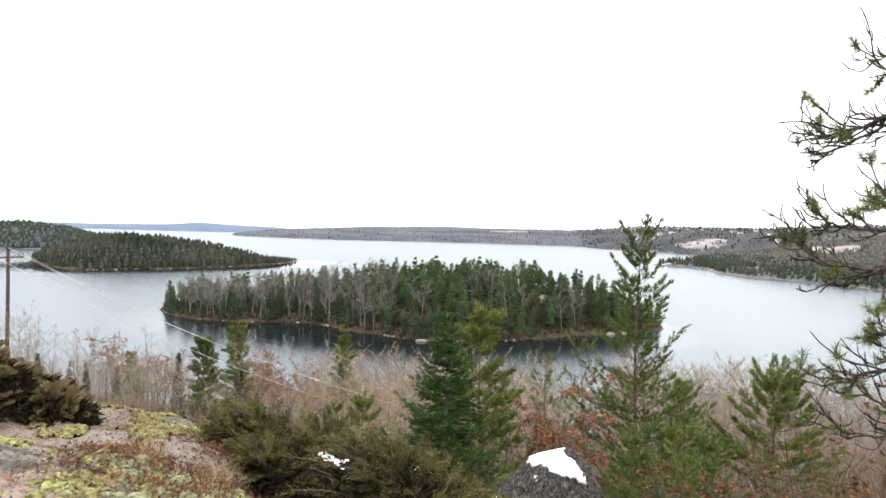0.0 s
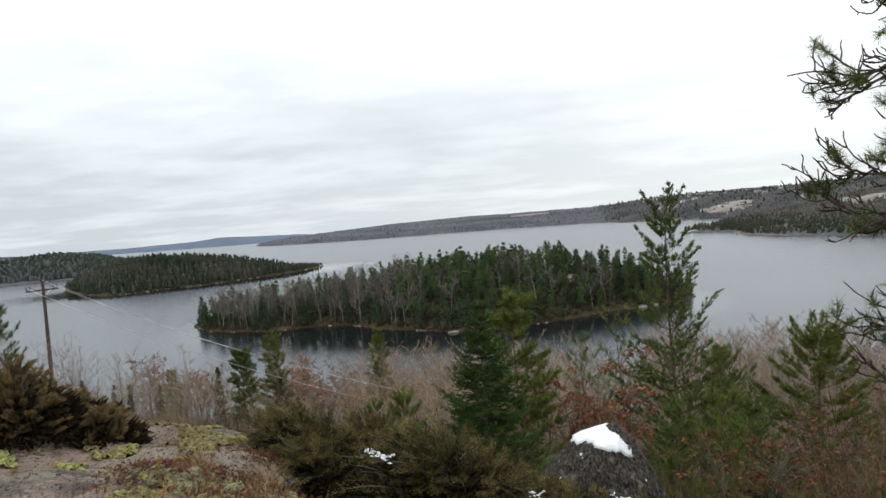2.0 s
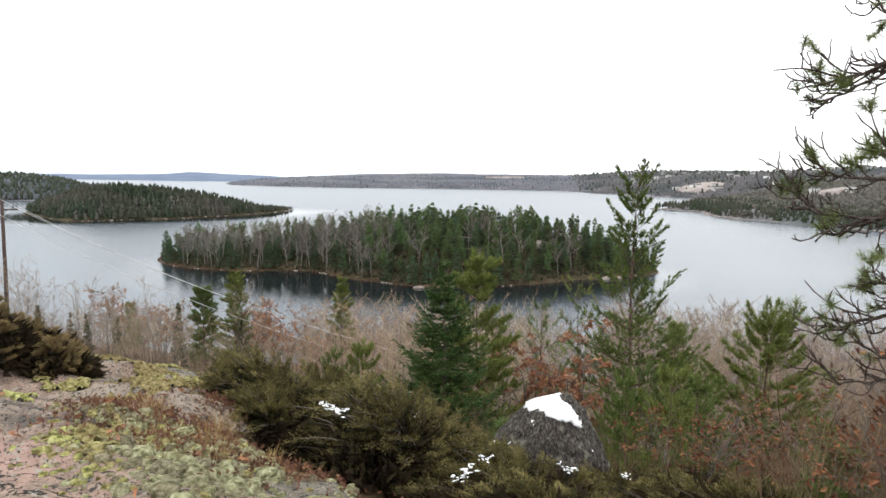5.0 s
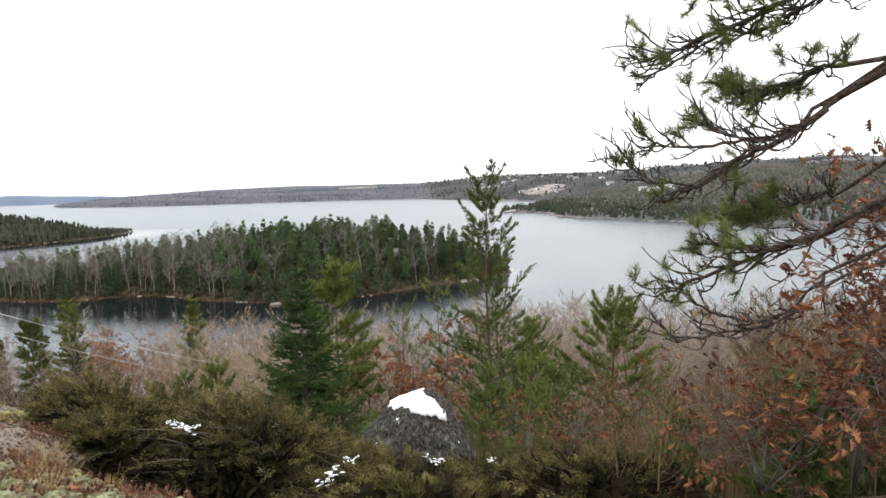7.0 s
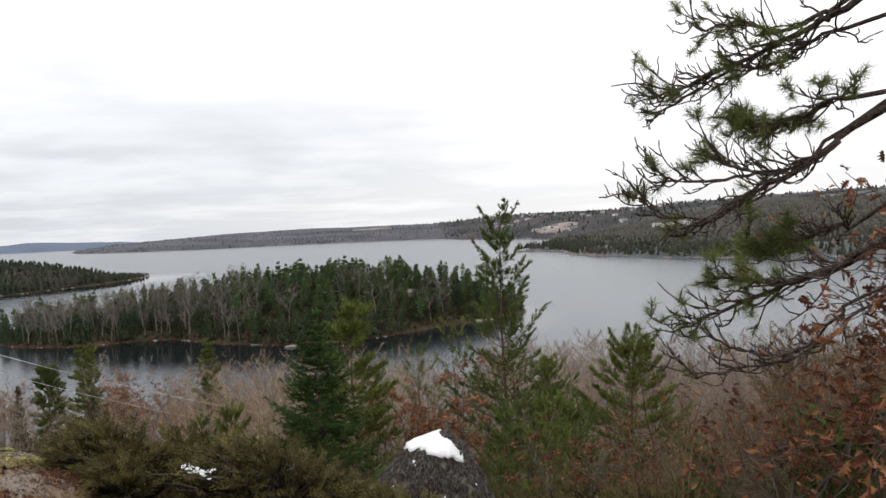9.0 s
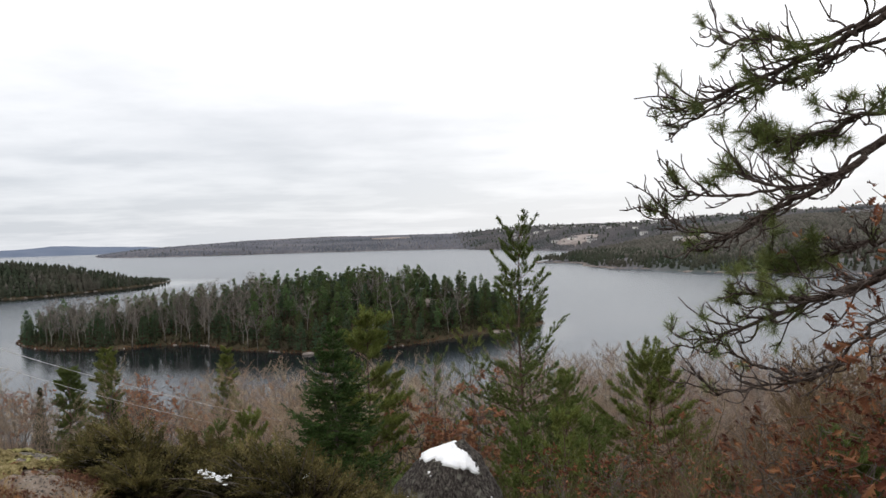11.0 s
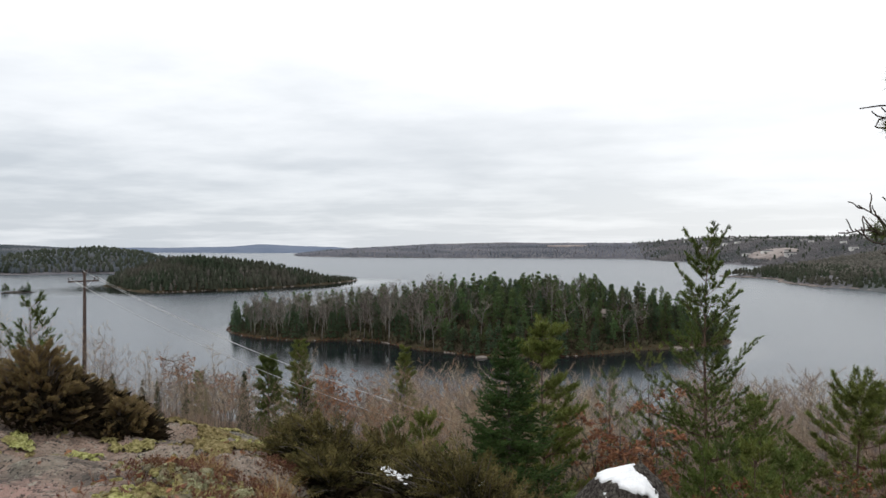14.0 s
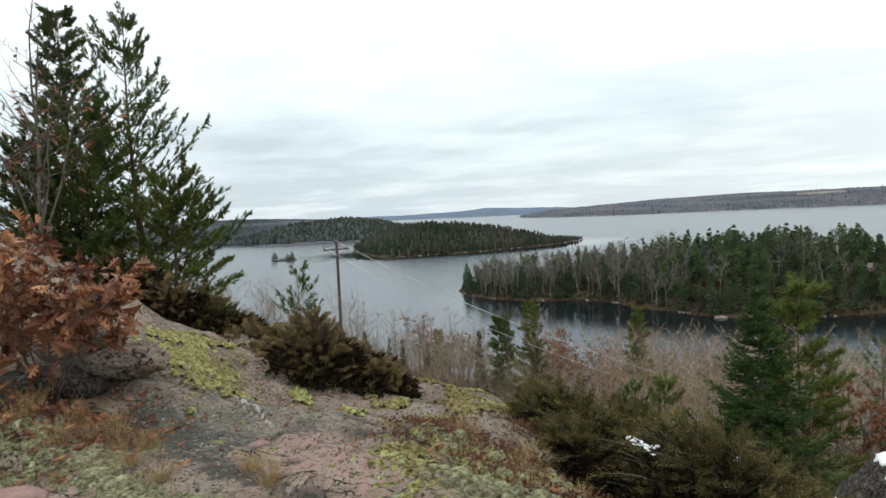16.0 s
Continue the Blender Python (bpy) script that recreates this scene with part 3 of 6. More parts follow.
def far_woods(name, poly, count, gap, margin, zf, lo, hi, mat, label, seed, box=None, band=1e9, detail=1, fat=1.0, grow=None):
    """Many far trees in one object: ragged little crowns of a few faces on a stem."""
    rng = np.random.default_rng(seed)
    g = Geo()
    pts = np.array(in_poly(rng, poly, count, margin, gap, box, band))
    zs = zf(pts[:, 0], pts[:, 1])
    n, tiers = 5, 1 + 2 * detail
    for (x, y), z in zip(pts.tolist(), zs.tolist()):
        h = rng.uniform(lo, hi) * (grow(x, y) if grow else 1.0)
        w = h * rng.uniform(0.15, 0.27) * fat
        if not detail:
            a = rng.uniform(0, 6.28) + np.arange(5) * 1.2566
            v = np.empty((11, 3))
            for i, (f, q) in enumerate(((0.0, 1.0), (0.7, 0.82))):
                r = w * q * rng.uniform(0.75, 1.2, 5)
                v[5 * i:5 * i + 5, 0], v[5 * i:5 * i + 5, 1] = x + r * np.cos(a), y + r * np.sin(a)
                v[5 * i:5 * i + 5, 2] = z + h * (f + rng.uniform(-0.06, 0.06, 5))
            v[10] = x, y, z + h
            g.add(v, DOME)
            continue
        ang = rng.uniform(0, 6.28, tiers)
        rad = rng.uniform(0.55, 1.2, (tiers, n)) * w
        bob = rng.uniform(-0.06, 0.06, (tiers, n)) * h
        for k in range(tiers):
            f = k / tiers
            a = ang[k] + np.arange(n) * 6.283 / n
            v = np.empty((n + 1, 3))
            r = rad[k] * (1.05 - 0.75 * f * f)
            v[:n, 0], v[:n, 1] = x + r * np.cos(a), y + r * np.sin(a)
            v[:n, 2] = z + h * (0.02 + 0.75 * f) + bob[k]
            v[n] = x + rng.normal(0, 0.15) * w, y + rng.normal(0, 0.15) * w, z + h * (0.5 + 0.5 * f)
            g.add(v, [(j, (j + 1) % n, n) for j in range(n)])
    return tagged(new(name, g.mesh(name, mat, not detail)), label, "woods", kind="stuff")


# bare crowns paled and blued: the haze over the far hills is in this colour
M_HILL_HAZE = material("hazed_hill_woods", [(0.36, (0.092, 0.104, 0.124)), (0.5, (0.132, 0.136, 0.16)), (0.66, (0.18, 0.176, 0.192))], 0.006, island=0.1, detail=10, stretch=(0.6, 1.6, 1))
M_DARK_TREE = material("far_conifers", [(0.35, (0.026, 0.034, 0.024)), (0.6, (0.045, 0.052, 0.038))], 0.03, island=0.3)
# conifer green paled to grey, standing in for haze over distance
M_HAZE_TREE = material("hazed_far_conifers", [(0.35, (0.045, 0.056, 0.056)), (0.5, (0.062, 0.07, 0.07)), (0.65, (0.09, 0.09, 0.09))], 0.012, island=0.15)
far_woods("long_island_woods", LEFT_ISLAND, 4000, 2.5, 0.5, left_island_z, 5, 10, M_FAR_TREE, "dense dark conifers on the long island", 3, detail=1, fat=1.1,
          grow=lambda x, y: float(np.interp(y, [500, 545, 600], [1.0, 0.75, 0.35])))
far_woods("long_island_birches", LEFT_ISLAND, 420, 4.0, 1.0, left_island_z, 5, 9, M_FAR_BIRCH, "bare grey birches among the long island's conifers", 33, (-345, 395, -205, 560), 22, 1, 0.9,
          grow=lambda x, y: float(np.interp(y, [500, 545, 600], [1.0, 0.75, 0.35])))
far_woods("bay_woods", LEFT_SHORE, 9500, 3.9, 2, left_shore_z, 3.5, 5.5, M_BAY_HAZE, "mixed woods across the bay, blue-grey from painted haze", 4, (-1150, 540, -380, 1050), 300, 0, 2.4)
far_woods("bay_pines", LEFT_SHORE, 900, 5.0, 2, left_shore_z, 6, 9, M_DARK_TREE, "dark conifers on the point across the bay", 24, (-640, 580, -465, 800), 200, 0, 1.2)
far_woods("bay_shore_pines", LEFT_SHORE, 1200, 4.0, 1, left_shore_z, 4, 6, M_HAZE_TREE, "conifers along the bay's waterline, paled by painted haze", 25, (-1000, 540, -470, 700), 45, 0, 1.9)
far_woods("peninsula_woods", FAR_SHORE, 2400, 3.3, 1, far_shore_z, 4, 8, M_FAR_TREE, "dark mixed woods on the rocky peninsula", 6, (120, 400, 560, 960), 48, 1, 1.5)
far_woods("peninsula_bare_woods", FAR_SHORE, 7000, 3.4, 30, far_shore_z, 3, 5.5, M_FAR_BIRCH, "bare grey-brown woods on the peninsula", 16, (120, 400, 620, 1000), 260, 0, 2.0)
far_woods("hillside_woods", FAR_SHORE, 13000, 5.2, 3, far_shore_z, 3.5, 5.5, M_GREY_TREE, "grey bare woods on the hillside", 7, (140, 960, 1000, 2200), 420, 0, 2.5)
far_woods("hillside_pines", FAR_SHORE, 900, 10.0, 3, far_shore_z, 6, 11, M_DARK_TREE, "dark pines scattered on the hillside", 8, (140, 1000, 1100, 2400), 700, 0)
far_woods("far_hill_woods", FAR_SHORE, 12000, 7.2, 3, far_shore_z, 3, 4.5, M_HILL_HAZE, "bare woods covering the far hills, greyed by painted haze", 9, (-900, 1650, 180, 2700), 500, 0, 3.2)
far_woods("far_hill_pines", FAR_SHORE, 420, 16.0, 3, far_shore_z, 4, 7, M_HAZE_TREE, "pines scattered along the far hills, paled by painted haze", 10, (-900, 1650, 180, 2600), 520, 0, 1.6)


# ---- near materials ----
def rock_material():
    """Pink-grey granite with grey lichen crusts, dark weathered streaks and yellow-green moss films."""
    m = material("granite", [(0.3, (0.12, 0.087, 0.07)), (0.44, (0.215, 0.152, 0.12)), (0.58, (0.285, 0.2, 0.158)), (0.76, (0.37, 0.285, 0.23))], 4.0, 0.88,
                 bump=1.0, bump_scale=14, detail=14, second=((0.24, 0.195, 0.16), 1.0, 0.47, 0.62))
    nt = m.node_tree
    N, L = nt.nodes.new, nt.links.new
    b = nt.nodes["Principled BSDF"]
    col = b.inputs["Base Color"].links[0].from_socket
    tc = N("ShaderNodeTexCoord")

    def layer(base, colour, scale, lo, hi, stretch=(1, 1, 1), turn=0.0, detail=8, shift=0.0):
        mp, n, r, mx = N("ShaderNodeMapping"), N("ShaderNodeTexNoise"), N("ShaderNodeMapRange"), N("ShaderNodeMix")
        mp.inputs["Scale"].default_value, mp.inputs["Rotation"].default_value = stretch, (0, 0, radians(turn))
        mp.inputs["Location"].default_value = (shift, shift, 0)
        L(tc.outputs["Object"], mp.inputs[0])
        L(mp.outputs[0], n.inputs["Vector"])
        n.inputs["Scale"].default_value, n.inputs["Detail"].default_value, n.inputs["Roughness"].default_value = scale, detail, 0.68
        L(n.outputs["Fac"], r.inputs["Value"])
        r.inputs["From Min"].default_value, r.inputs["From Max"].default_value = lo, hi
        mx.data_type = "RGBA"
        L(r.outputs[0], mx.inputs[0])
        L(base, mx.inputs[6])
        mx.inputs[7].default_value = (*colour, 1)
        return mx.outputs[2]

    def cracks(base, colour, scale, half, stretch, turn, shift):
        """Thin lines where a stretched noise crosses its middle."""
        mp, n, d, r, mx = N("ShaderNodeMapping"), N("ShaderNodeTexNoise"), N("ShaderNodeMath"), N("ShaderNodeMapRange"), N("ShaderNodeMix")
        mp.inputs["Scale"].default_value, mp.inputs["Rotation"].default_value = stretch, (0, 0, radians(turn))
        mp.inputs["Location"].default_value = (shift, shift, 0)
        L(tc.outputs["Object"], mp.inputs[0])
        L(mp.outputs[0], n.inputs["Vector"])
        n.inputs["Scale"].default_value, n.inputs["Detail"].default_value = scale, 9
        d.operation = "COMPARE"
        L(n.outputs["Fac"], d.inputs[0])
        d.inputs[1].default_value, d.inputs[2].default_value = 0.5, half
        mx.data_type = "RGBA"
        L(d.outputs[0], mx.inputs[0])
        L(base, mx.inputs[6])
        mx.inputs[7].default_value = (*colour, 1)
        return mx.outputs[2]

    def patch(base, colour, cx, cy, rx, ry, turn, scale, most, detail=12):
        """Another surface inside an oval, with a ragged edge and gaps."""
        mp, ln, n, ad, r, mx = N("ShaderNodeMapping"), N("ShaderNodeVectorMath"), N("ShaderNodeTexNoise"), N("ShaderNodeMath"), N("ShaderNodeMapRange"), N("ShaderNodeMix")
        mp.vector_type = "TEXTURE"
        mp.inputs["Location"].default_value, mp.inputs["Rotation"].default_value = (cx, cy, 0), (0, 0, radians(turn))
        mp.inputs["Scale"].default_value = (rx, ry, 1e6)
        L(tc.outputs["Object"], mp.inputs[0])
        ln.operation, ad.operation = "LENGTH", "MULTIPLY_ADD"
        L(mp.outputs[0], ln.inputs[0])
        L(tc.outputs["Object"], n.inputs["Vector"])
        n.inputs["Scale"].default_value, n.inputs["Detail"].default_value, n.inputs["Roughness"].default_value = scale, detail, 0.7
        L(n.outputs["Fac"], ad.inputs[0])
        ad.inputs[1].default_value = 3.0
        L(ln.outputs["Value"], ad.inputs[2])
        L(ad.outputs[0], r.inputs["Value"])
        r.inputs["From Min"].default_value, r.inputs["From Max"].default_value = 2.55, 2.0
        r.inputs["To Max"].default_value = most
        mx.data_type = "RGBA"
        L(r.outputs[0], mx.inputs[0])
        L(base, mx.inputs[6])
        mx.inputs[7].default_value = (*colour, 1)
        return mx.outputs[2]

    # grey-green crusts over the pink stone, then dark weathering, rosettes, veins and grains
    col = layer(col, (0.165, 0.148, 0.118), 0.55, 0.52, 0.6, (0.7, 1.2, 1), 35, detail=15, shift=7.5)
    col = patch(col, (0.15, 0.145, 0.118), -5.0, 3.5, 1.5, 0.8, 10, 3.0, 0.9)
    col = patch(col, (0.16, 0.145, 0.12), -6.6, 4.4, 1.2, 1.2, 0, 2.5, 0.8)
    col = layer(col, (0.105, 0.088, 0.073), 7.0, 0.54, 0.68, detail=15, shift=2.0)
    col = patch(col, (0.33, 0.215, 0.185), -3.2, 3.55, 1.0, 0.42, -24, 2.5, 0.8)
    col = patch(col, (0.05, 0.047, 0.044), -4.8, 3.5, 1.3, 0.55, -4, 7.0, 0.8)
    col = patch(col, (0.045, 0.04, 0.038), -3.4, 3.12, 0.95, 0.13, -16, 4.0, 0.8)
    col = layer(col, (0.06, 0.055, 0.05), 1.1, 0.55, 0.66, (0.4, 1.8, 1), -25, shift=4.0, detail=15)
    col = layer(col, (0.27, 0.25, 0.205), 13.0, 0.56, 0.62, detail=14)
    col = layer(col, (0.3, 0.28, 0.24), 5.0, 0.64, 0.69, detail=15, shift=9.0)
    col = layer(col, (0.2, 0.195, 0.075), 1.6, 0.61, 0.66, (1, 1, 1), detail=14, shift=11.0)
    col = cracks(col, (0.03, 0.027, 0.024), 0.8, 0.0022, (0.4, 1.5, 1), -25, 1.0)
    col = patch(col, (0.46, 0.45, 0.43), -4.95, 4.5, 0.85, 0.018, -20, 9.0, 0.8)
    col = patch(col, (0.42, 0.41, 0.4), -3.9, 5.05, 0.85, 0.024, -38, 9.0, 0.85)
    col = layer(col, (0.045, 0.041, 0.037), 16.0, 0.56, 0.64, detail=15, shift=5.0)
    col = layer(col, (0.03, 0.028, 0.026), 38.0, 0.54, 0.6, detail=10)
    col = layer(col, (0.4, 0.38, 0.34), 60.0, 0.61, 0.67)
    L(col, b.inputs["Base Color"])
    return m


M_ROCK = rock_material()
M_BOULDER = material("dark_granite", [(0.36, (0.016, 0.014, 0.013)), (0.5, (0.055, 0.048, 0.043)), (0.64, (0.125, 0.112, 0.1))], 26, 0.9, bump=1.0, bump_scale=24, detail=14, stretch=(1.6, 1.6, 0.6),
                     second=((0.16, 0.155, 0.13), 9.0, 0.56, 0.66))
M_SNOW = material("old_snow", [(0.3, (0.78, 0.8, 0.83)), (0.7, (0.9, 0.91, 0.92))], 12, 0.6, bump=0.3, bump_scale=25)
M_JUNIPER = material("juniper_needles", [(0.38, (0.012, 0.013, 0.006)), (0.5, (0.032, 0.03, 0.012)), (0.62, (0.065, 0.056, 0.022))], 4.5, 0.75, island=0.35, detail=3)
M_JUNIPER_TIP = material("juniper_shoot_tips", [(0.38, (0.042, 0.039, 0.014)), (0.5, (0.105, 0.09, 0.034)), (0.62, (0.19, 0.158, 0.064))], 4.5, 0.75, island=0.3)
M_BROWN_TIP = material("browned_shoot_tips", [(0.36, (0.12, 0.09, 0.042)), (0.5, (0.21, 0.155, 0.075)), (0.64, (0.3, 0.22, 0.108))], 4.5, 0.75, island=0.3)
# dead inner needles, with the shade inside the bush put into their colour
M_DEAD_SHADE = material("dead_shaded_needles", [(0.36, (0.012, 0.009, 0.005)), (0.62, (0.032, 0.023, 0.012))], 4.5, 0.9, island=0.3)
M_BROWN_JUNIPER = material("browned_juniper_needles", [(0.34, (0.075, 0.054, 0.026)), (0.48, (0.145, 0.1, 0.05)), (0.62, (0.21, 0.152, 0.075))], 4.5, 0.75, island=0.35, detail=3)
M_FIR = material("fir_needles", [(0.3, (0.018, 0.036, 0.011)), (0.7, (0.075, 0.122, 0.036))], 2.2, 0.6, island=0.7)
M_GREEN_FIR = material("bright_fir_needles", [(0.3, (0.055, 0.085, 0.026)), (0.7, (0.14, 0.19, 0.065))], 2.2, 0.6, island=0.5)
M_WHITE_PINE = material("white_pine_needles", [(0.3, (0.058, 0.082, 0.022)), (0.7, (0.132, 0.17, 0.048))], 1.5, 0.65, island=0.5)
M_YELLOW_PINE = material("yellowing_pine_needles", [(0.3, (0.08, 0.1, 0.024)), (0.7, (0.175, 0.2, 0.055))], 1.5, 0.65, island=0.5)
M_RED_PINE = material("red_pine_needles", [(0.3, (0.07, 0.095, 0.032)), (0.7, (0.19, 0.22, 0.075))], 3.0, 0.45, island=0.6, through_light=0.2)
M_OAK_LEAF = material("brown_oak_leaves", [(0.34, (0.07, 0.03, 0.019)), (0.5, (0.21, 0.088, 0.046)), (0.68, (0.46, 0.22, 0.105))], 5, 0.5, island=1.1, hue=0.2, through_light=0.15, spec=0.25)
M_RED_LEAF = material("rust_red_leaves", [(0.36, (0.055, 0.024, 0.015)), (0.5, (0.15, 0.063, 0.036)), (0.66, (0.31, 0.14, 0.07))], 5, 0.6, island=0.9, hue=0.25, through_light=0.15)
M_DARK_LIMB = material("dark_pine_limb", [(0.3, (0.035, 0.026, 0.022)), (0.55, (0.085, 0.066, 0.057)), (0.78, (0.17, 0.145, 0.13))], 25, bump=0.8, bump_scale=50)
M_LICHEN = material("reindeer_lichen", [(0.36, (0.1, 0.095, 0.05)), (0.5, (0.26, 0.25, 0.145)), (0.66, (0.42, 0.4, 0.27))], 26, 0.95, bump=1.0, bump_scale=60, island=0.5, second=((0.2, 0.15, 0.075), 3.5, 0.58, 0.7))
M_YELLOW_LICHEN = material("yellow_green_moss", [(0.36, (0.1, 0.09, 0.032)), (0.5, (0.3, 0.275, 0.105)), (0.66, (0.48, 0.44, 0.22))], 24, 0.95, bump=1.0, bump_scale=60, island=0.5, second=((0.2, 0.15, 0.075), 3.5, 0.58, 0.7))
M_SHRUB = material("red_brown_low_shrubs", [(0.3, (0.075, 0.038, 0.026)), (0.7, (0.23, 0.12, 0.075))], 3, island=0.6)
M_GRASS = material("dry_grass", [(0.3, (0.24, 0.155, 0.068)), (0.7, (0.42, 0.3, 0.145))], 3, island=0.5)
M_POLE = material("weathered_pole_wood", [(0.3, (0.05, 0.037, 0.032)), (0.6, (0.11, 0.08, 0.07)), (0.78, (0.16, 0.13, 0.12))], 6, bump=0.5, bump_scale=20, stretch=(3, 3, 0.3))
M_WIRE = material("dull_aluminium_wire", [(0.3, (0.4, 0.4, 0.4)), (0.7, (0.5, 0.5, 0.5))], 3, 0.5)
M_PORCELAIN = material("brown_porcelain", [(0.3, (0.03, 0.02, 0.018)), (0.7, (0.06, 0.04, 0.035))], 5, 0.25, spec=0.5)
M_STONE = material("pale_shore_stone", [(0.3, (0.17, 0.145, 0.125)), (0.7, (0.36, 0.32, 0.29))], 0.8, bump=0.5, bump_scale=3)
M_PINK_STONE = material("pink_stone", [(0.3, (0.22, 0.13, 0.12)), (0.7, (0.38, 0.25, 0.23))], 8, bump=0.6, bump_scale=20)


def gz(x, y):
    return float(ground_z(x, y))


# ---- rock outcrop ----
OUTCROP = rounded([(-19, -6), (-19, 5.5), (-11, 6.6), (-8.6, 7.6), (-6.7, 9.2), (-5.4, 9.8), (-4.4, 9.0), (-3.3, 7.7), (-2.65, 6.6), (-2.35, 5.5), (-1.85, 4.6), (-1.15, 3.6), (-0.4, 2.6), (0.6, 1.0), (0.6, -6)], 2)


def outcrop_z(X, Y):
    d = shore_distance(X, Y, OUTCROP) + 0.45 * fbm(X, Y, 1.1, 3.0, 4)
    z = ground_z(X, Y) + 0.04
    # low steps that run across the slope, and a pitted crust
    step = fbm(X * 0.5 + Y * 0.3, Y * 1.2 - X * 0.35, 1.3, 8.0, 3)
    z = z + 0.12 * step + 0.05 * np.tanh(7 * (step - 0.1)) + 0.035 * fbm(X, Y, 0.42, 1.0, 4) + 0.012 * fbm(X, Y, 0.12, 6.0, 3)
    run = (0.42 * X + 0.9 * Y + 0.55 * fbm(X, Y, 1.6, 12.0, 3)) / 0.95
    z = z + 0.055 * (0.5 - np.mod(run, 1.0)) * np.clip(0.6 + 0.9 * fbm(X, Y, 1.2, 15.0, 2), 0, 1)
    return z + np.where(d > 0, 0.10 * np.clip(d / 0.5, 0, 1), np.maximum(d * 0.9, -1.2))


outcrop = new("rock_outcrop", grid_mesh("rock_outcrop", np.r_[np.arange(-17, -8, 0.15), np.arange(-8, 2.0, 0.05)], np.r_[np.arange(-7.5, 2.0, 0.16), np.arange(2.0, 10.6, 0.05)], outcrop_z, M_ROCK))
tagged(outcrop, "weathered pink-grey granite outcrop with lichen and moss", "rock", kind="structure")


def rock_top(x, y):
    X, Y = np.array([float(x)]), np.array([float(y)])
    return float(outcrop_z(X, Y)[0])


def top_z(x, y):
    return max(rock_top(x, y), gz(x, y) - 0.1)


def stone_geo(seed, sx, sy, sz, rough=0.22, subdiv=3, power=1.0):
    bm = bmesh.new()
    bmesh.ops.create_icosphere(bm, subdivisions=subdiv, radius=1.0)
    for v in bm.verts:
        c = v.co.copy()
        n = noise.fractal(c * 0.9 + Vector((seed, 0, 0)), 0.9, 2.0, 4) * rough + noise.cell(c * 1.3 + Vector((seed, 3, 1))) * rough * 0.35
        c = c * (1 + n)
        v.co = (c.x * sx, c.y * sy, c.z * sz)
    g = Geo()
    bm.verts.ensure_lookup_table()
    g.add([v.co[:] for v in bm.verts], [[v.index for v in f.verts] for f in bm.faces])
    bm.free()
    return g


# ---- boulder with its snow ----
BOULDER_UP = (-1.75, -0.95, -0.6, -0.4, -0.18, -0.05, 0.0)
BOULDER_LEFT = (-1.1, -0.98, -0.82, -0.7, -0.47, -0.13, -0.03)
BOULDER_RIGHT = (0.66, 0.54, 0.44, 0.32, 0.18, 0.06, 0.03)


def boulder_shape(grow, keep=None, sub=5):
    """A leaning block: a slanted crest from its low shoulder to the point, then a steep side."""
    bm = bmesh.new()
    bmesh.ops.create_icosphere(bm, subdivisions=sub, radius=1.0)
    for v in bm.verts:
        c = v.co.copy()
        h = (c.z + 1) / 2
        z = -1.75 * (1 - h) ** 1.15
        lo, hi = float(np.interp(z, BOULDER_UP, BOULDER_LEFT)), float(np.interp(z, BOULDER_UP, BOULDER_RIGHT))
        r = Vector((c.x, c.y)).length or 1e-6
        q = Vector((c.x / r, c.y / r)) * min(1.0, r * 2.2)
        facet = noise.cell(c * 1.7 + Vector((4.3, 1, 7)))
        bumpy = 1 + 0.035 * noise.fractal(c * 7 + Vector((1, 5, 0)), 0.7, 2.0, 4) + 0.10 * noise.fractal(c * 1.6 + Vector((2.3, 0.4, 0)), 0.9, 2.0, 4) + 0.04 * facet
        v.co = Vector(((lo + hi) / 2 + q.x * (hi - lo) / 2 * bumpy, q.y * (hi - lo) * 0.42 * bumpy, z + 0.03 * (bumpy - 1)))
    bm.normal_update()
    if keep:
        for v in bm.verts:
            v.co += v.normal * (grow if keep(v.co) else -0.03)
    g = Geo()
    bm.verts.ensure_lookup_table()
    g.add([v.co[:] for v in bm.verts], [[v.index for v in f.verts] for f in bm.faces if keep is None or any(keep(v.co) for v in f.verts)])
    bm.free()
    return g


boulder = tagged(new("boulder", boulder_shape(0).mesh("boulder", M_BOULDER, True)), "dark pointed granite boulder beside spreading junipers", "boulder")
boulder.matrix_world = pose(0.61, 7.76, 29.72)


def snow_here(c):
    n = noise.fractal(Vector((c.x * 5, c.y * 5, c.z * 5)), 1.0, 2.0, 4)
    line = -0.18 if c.x < -0.25 else -0.18 - 0.36 * (c.x + 0.25)
    return c.z > line + 0.05 * n and c.y < 0.1 and c.x < float(np.interp(c.z, BOULDER_UP, BOULDER_RIGHT)) - 0.11 + 0.05 * n


snow = tagged(new("snow", boulder_shape(0.02, snow_here, 6).mesh("snow", M_SNOW, True)), "white patch of old snow on top of the boulder", "snow")
snow.matrix_world = boulder.matrix_world.copy()


def crust_here(c):
    n = noise.fractal(Vector((c.x * 7 + 3, c.y * 7, c.z * 9)), 0.8, 2.0, 4)
    return n > 0.78 and -0.75 < c.z < -0.2 and c.y < 0.1


crusts = tagged(new("snow", boulder_shape(0.012, crust_here, 6).mesh("snow", M_SNOW, True)), "small scattered crusts of snow on the dark boulder", "snow")
crusts.matrix_world = boulder.matrix_world.copy()


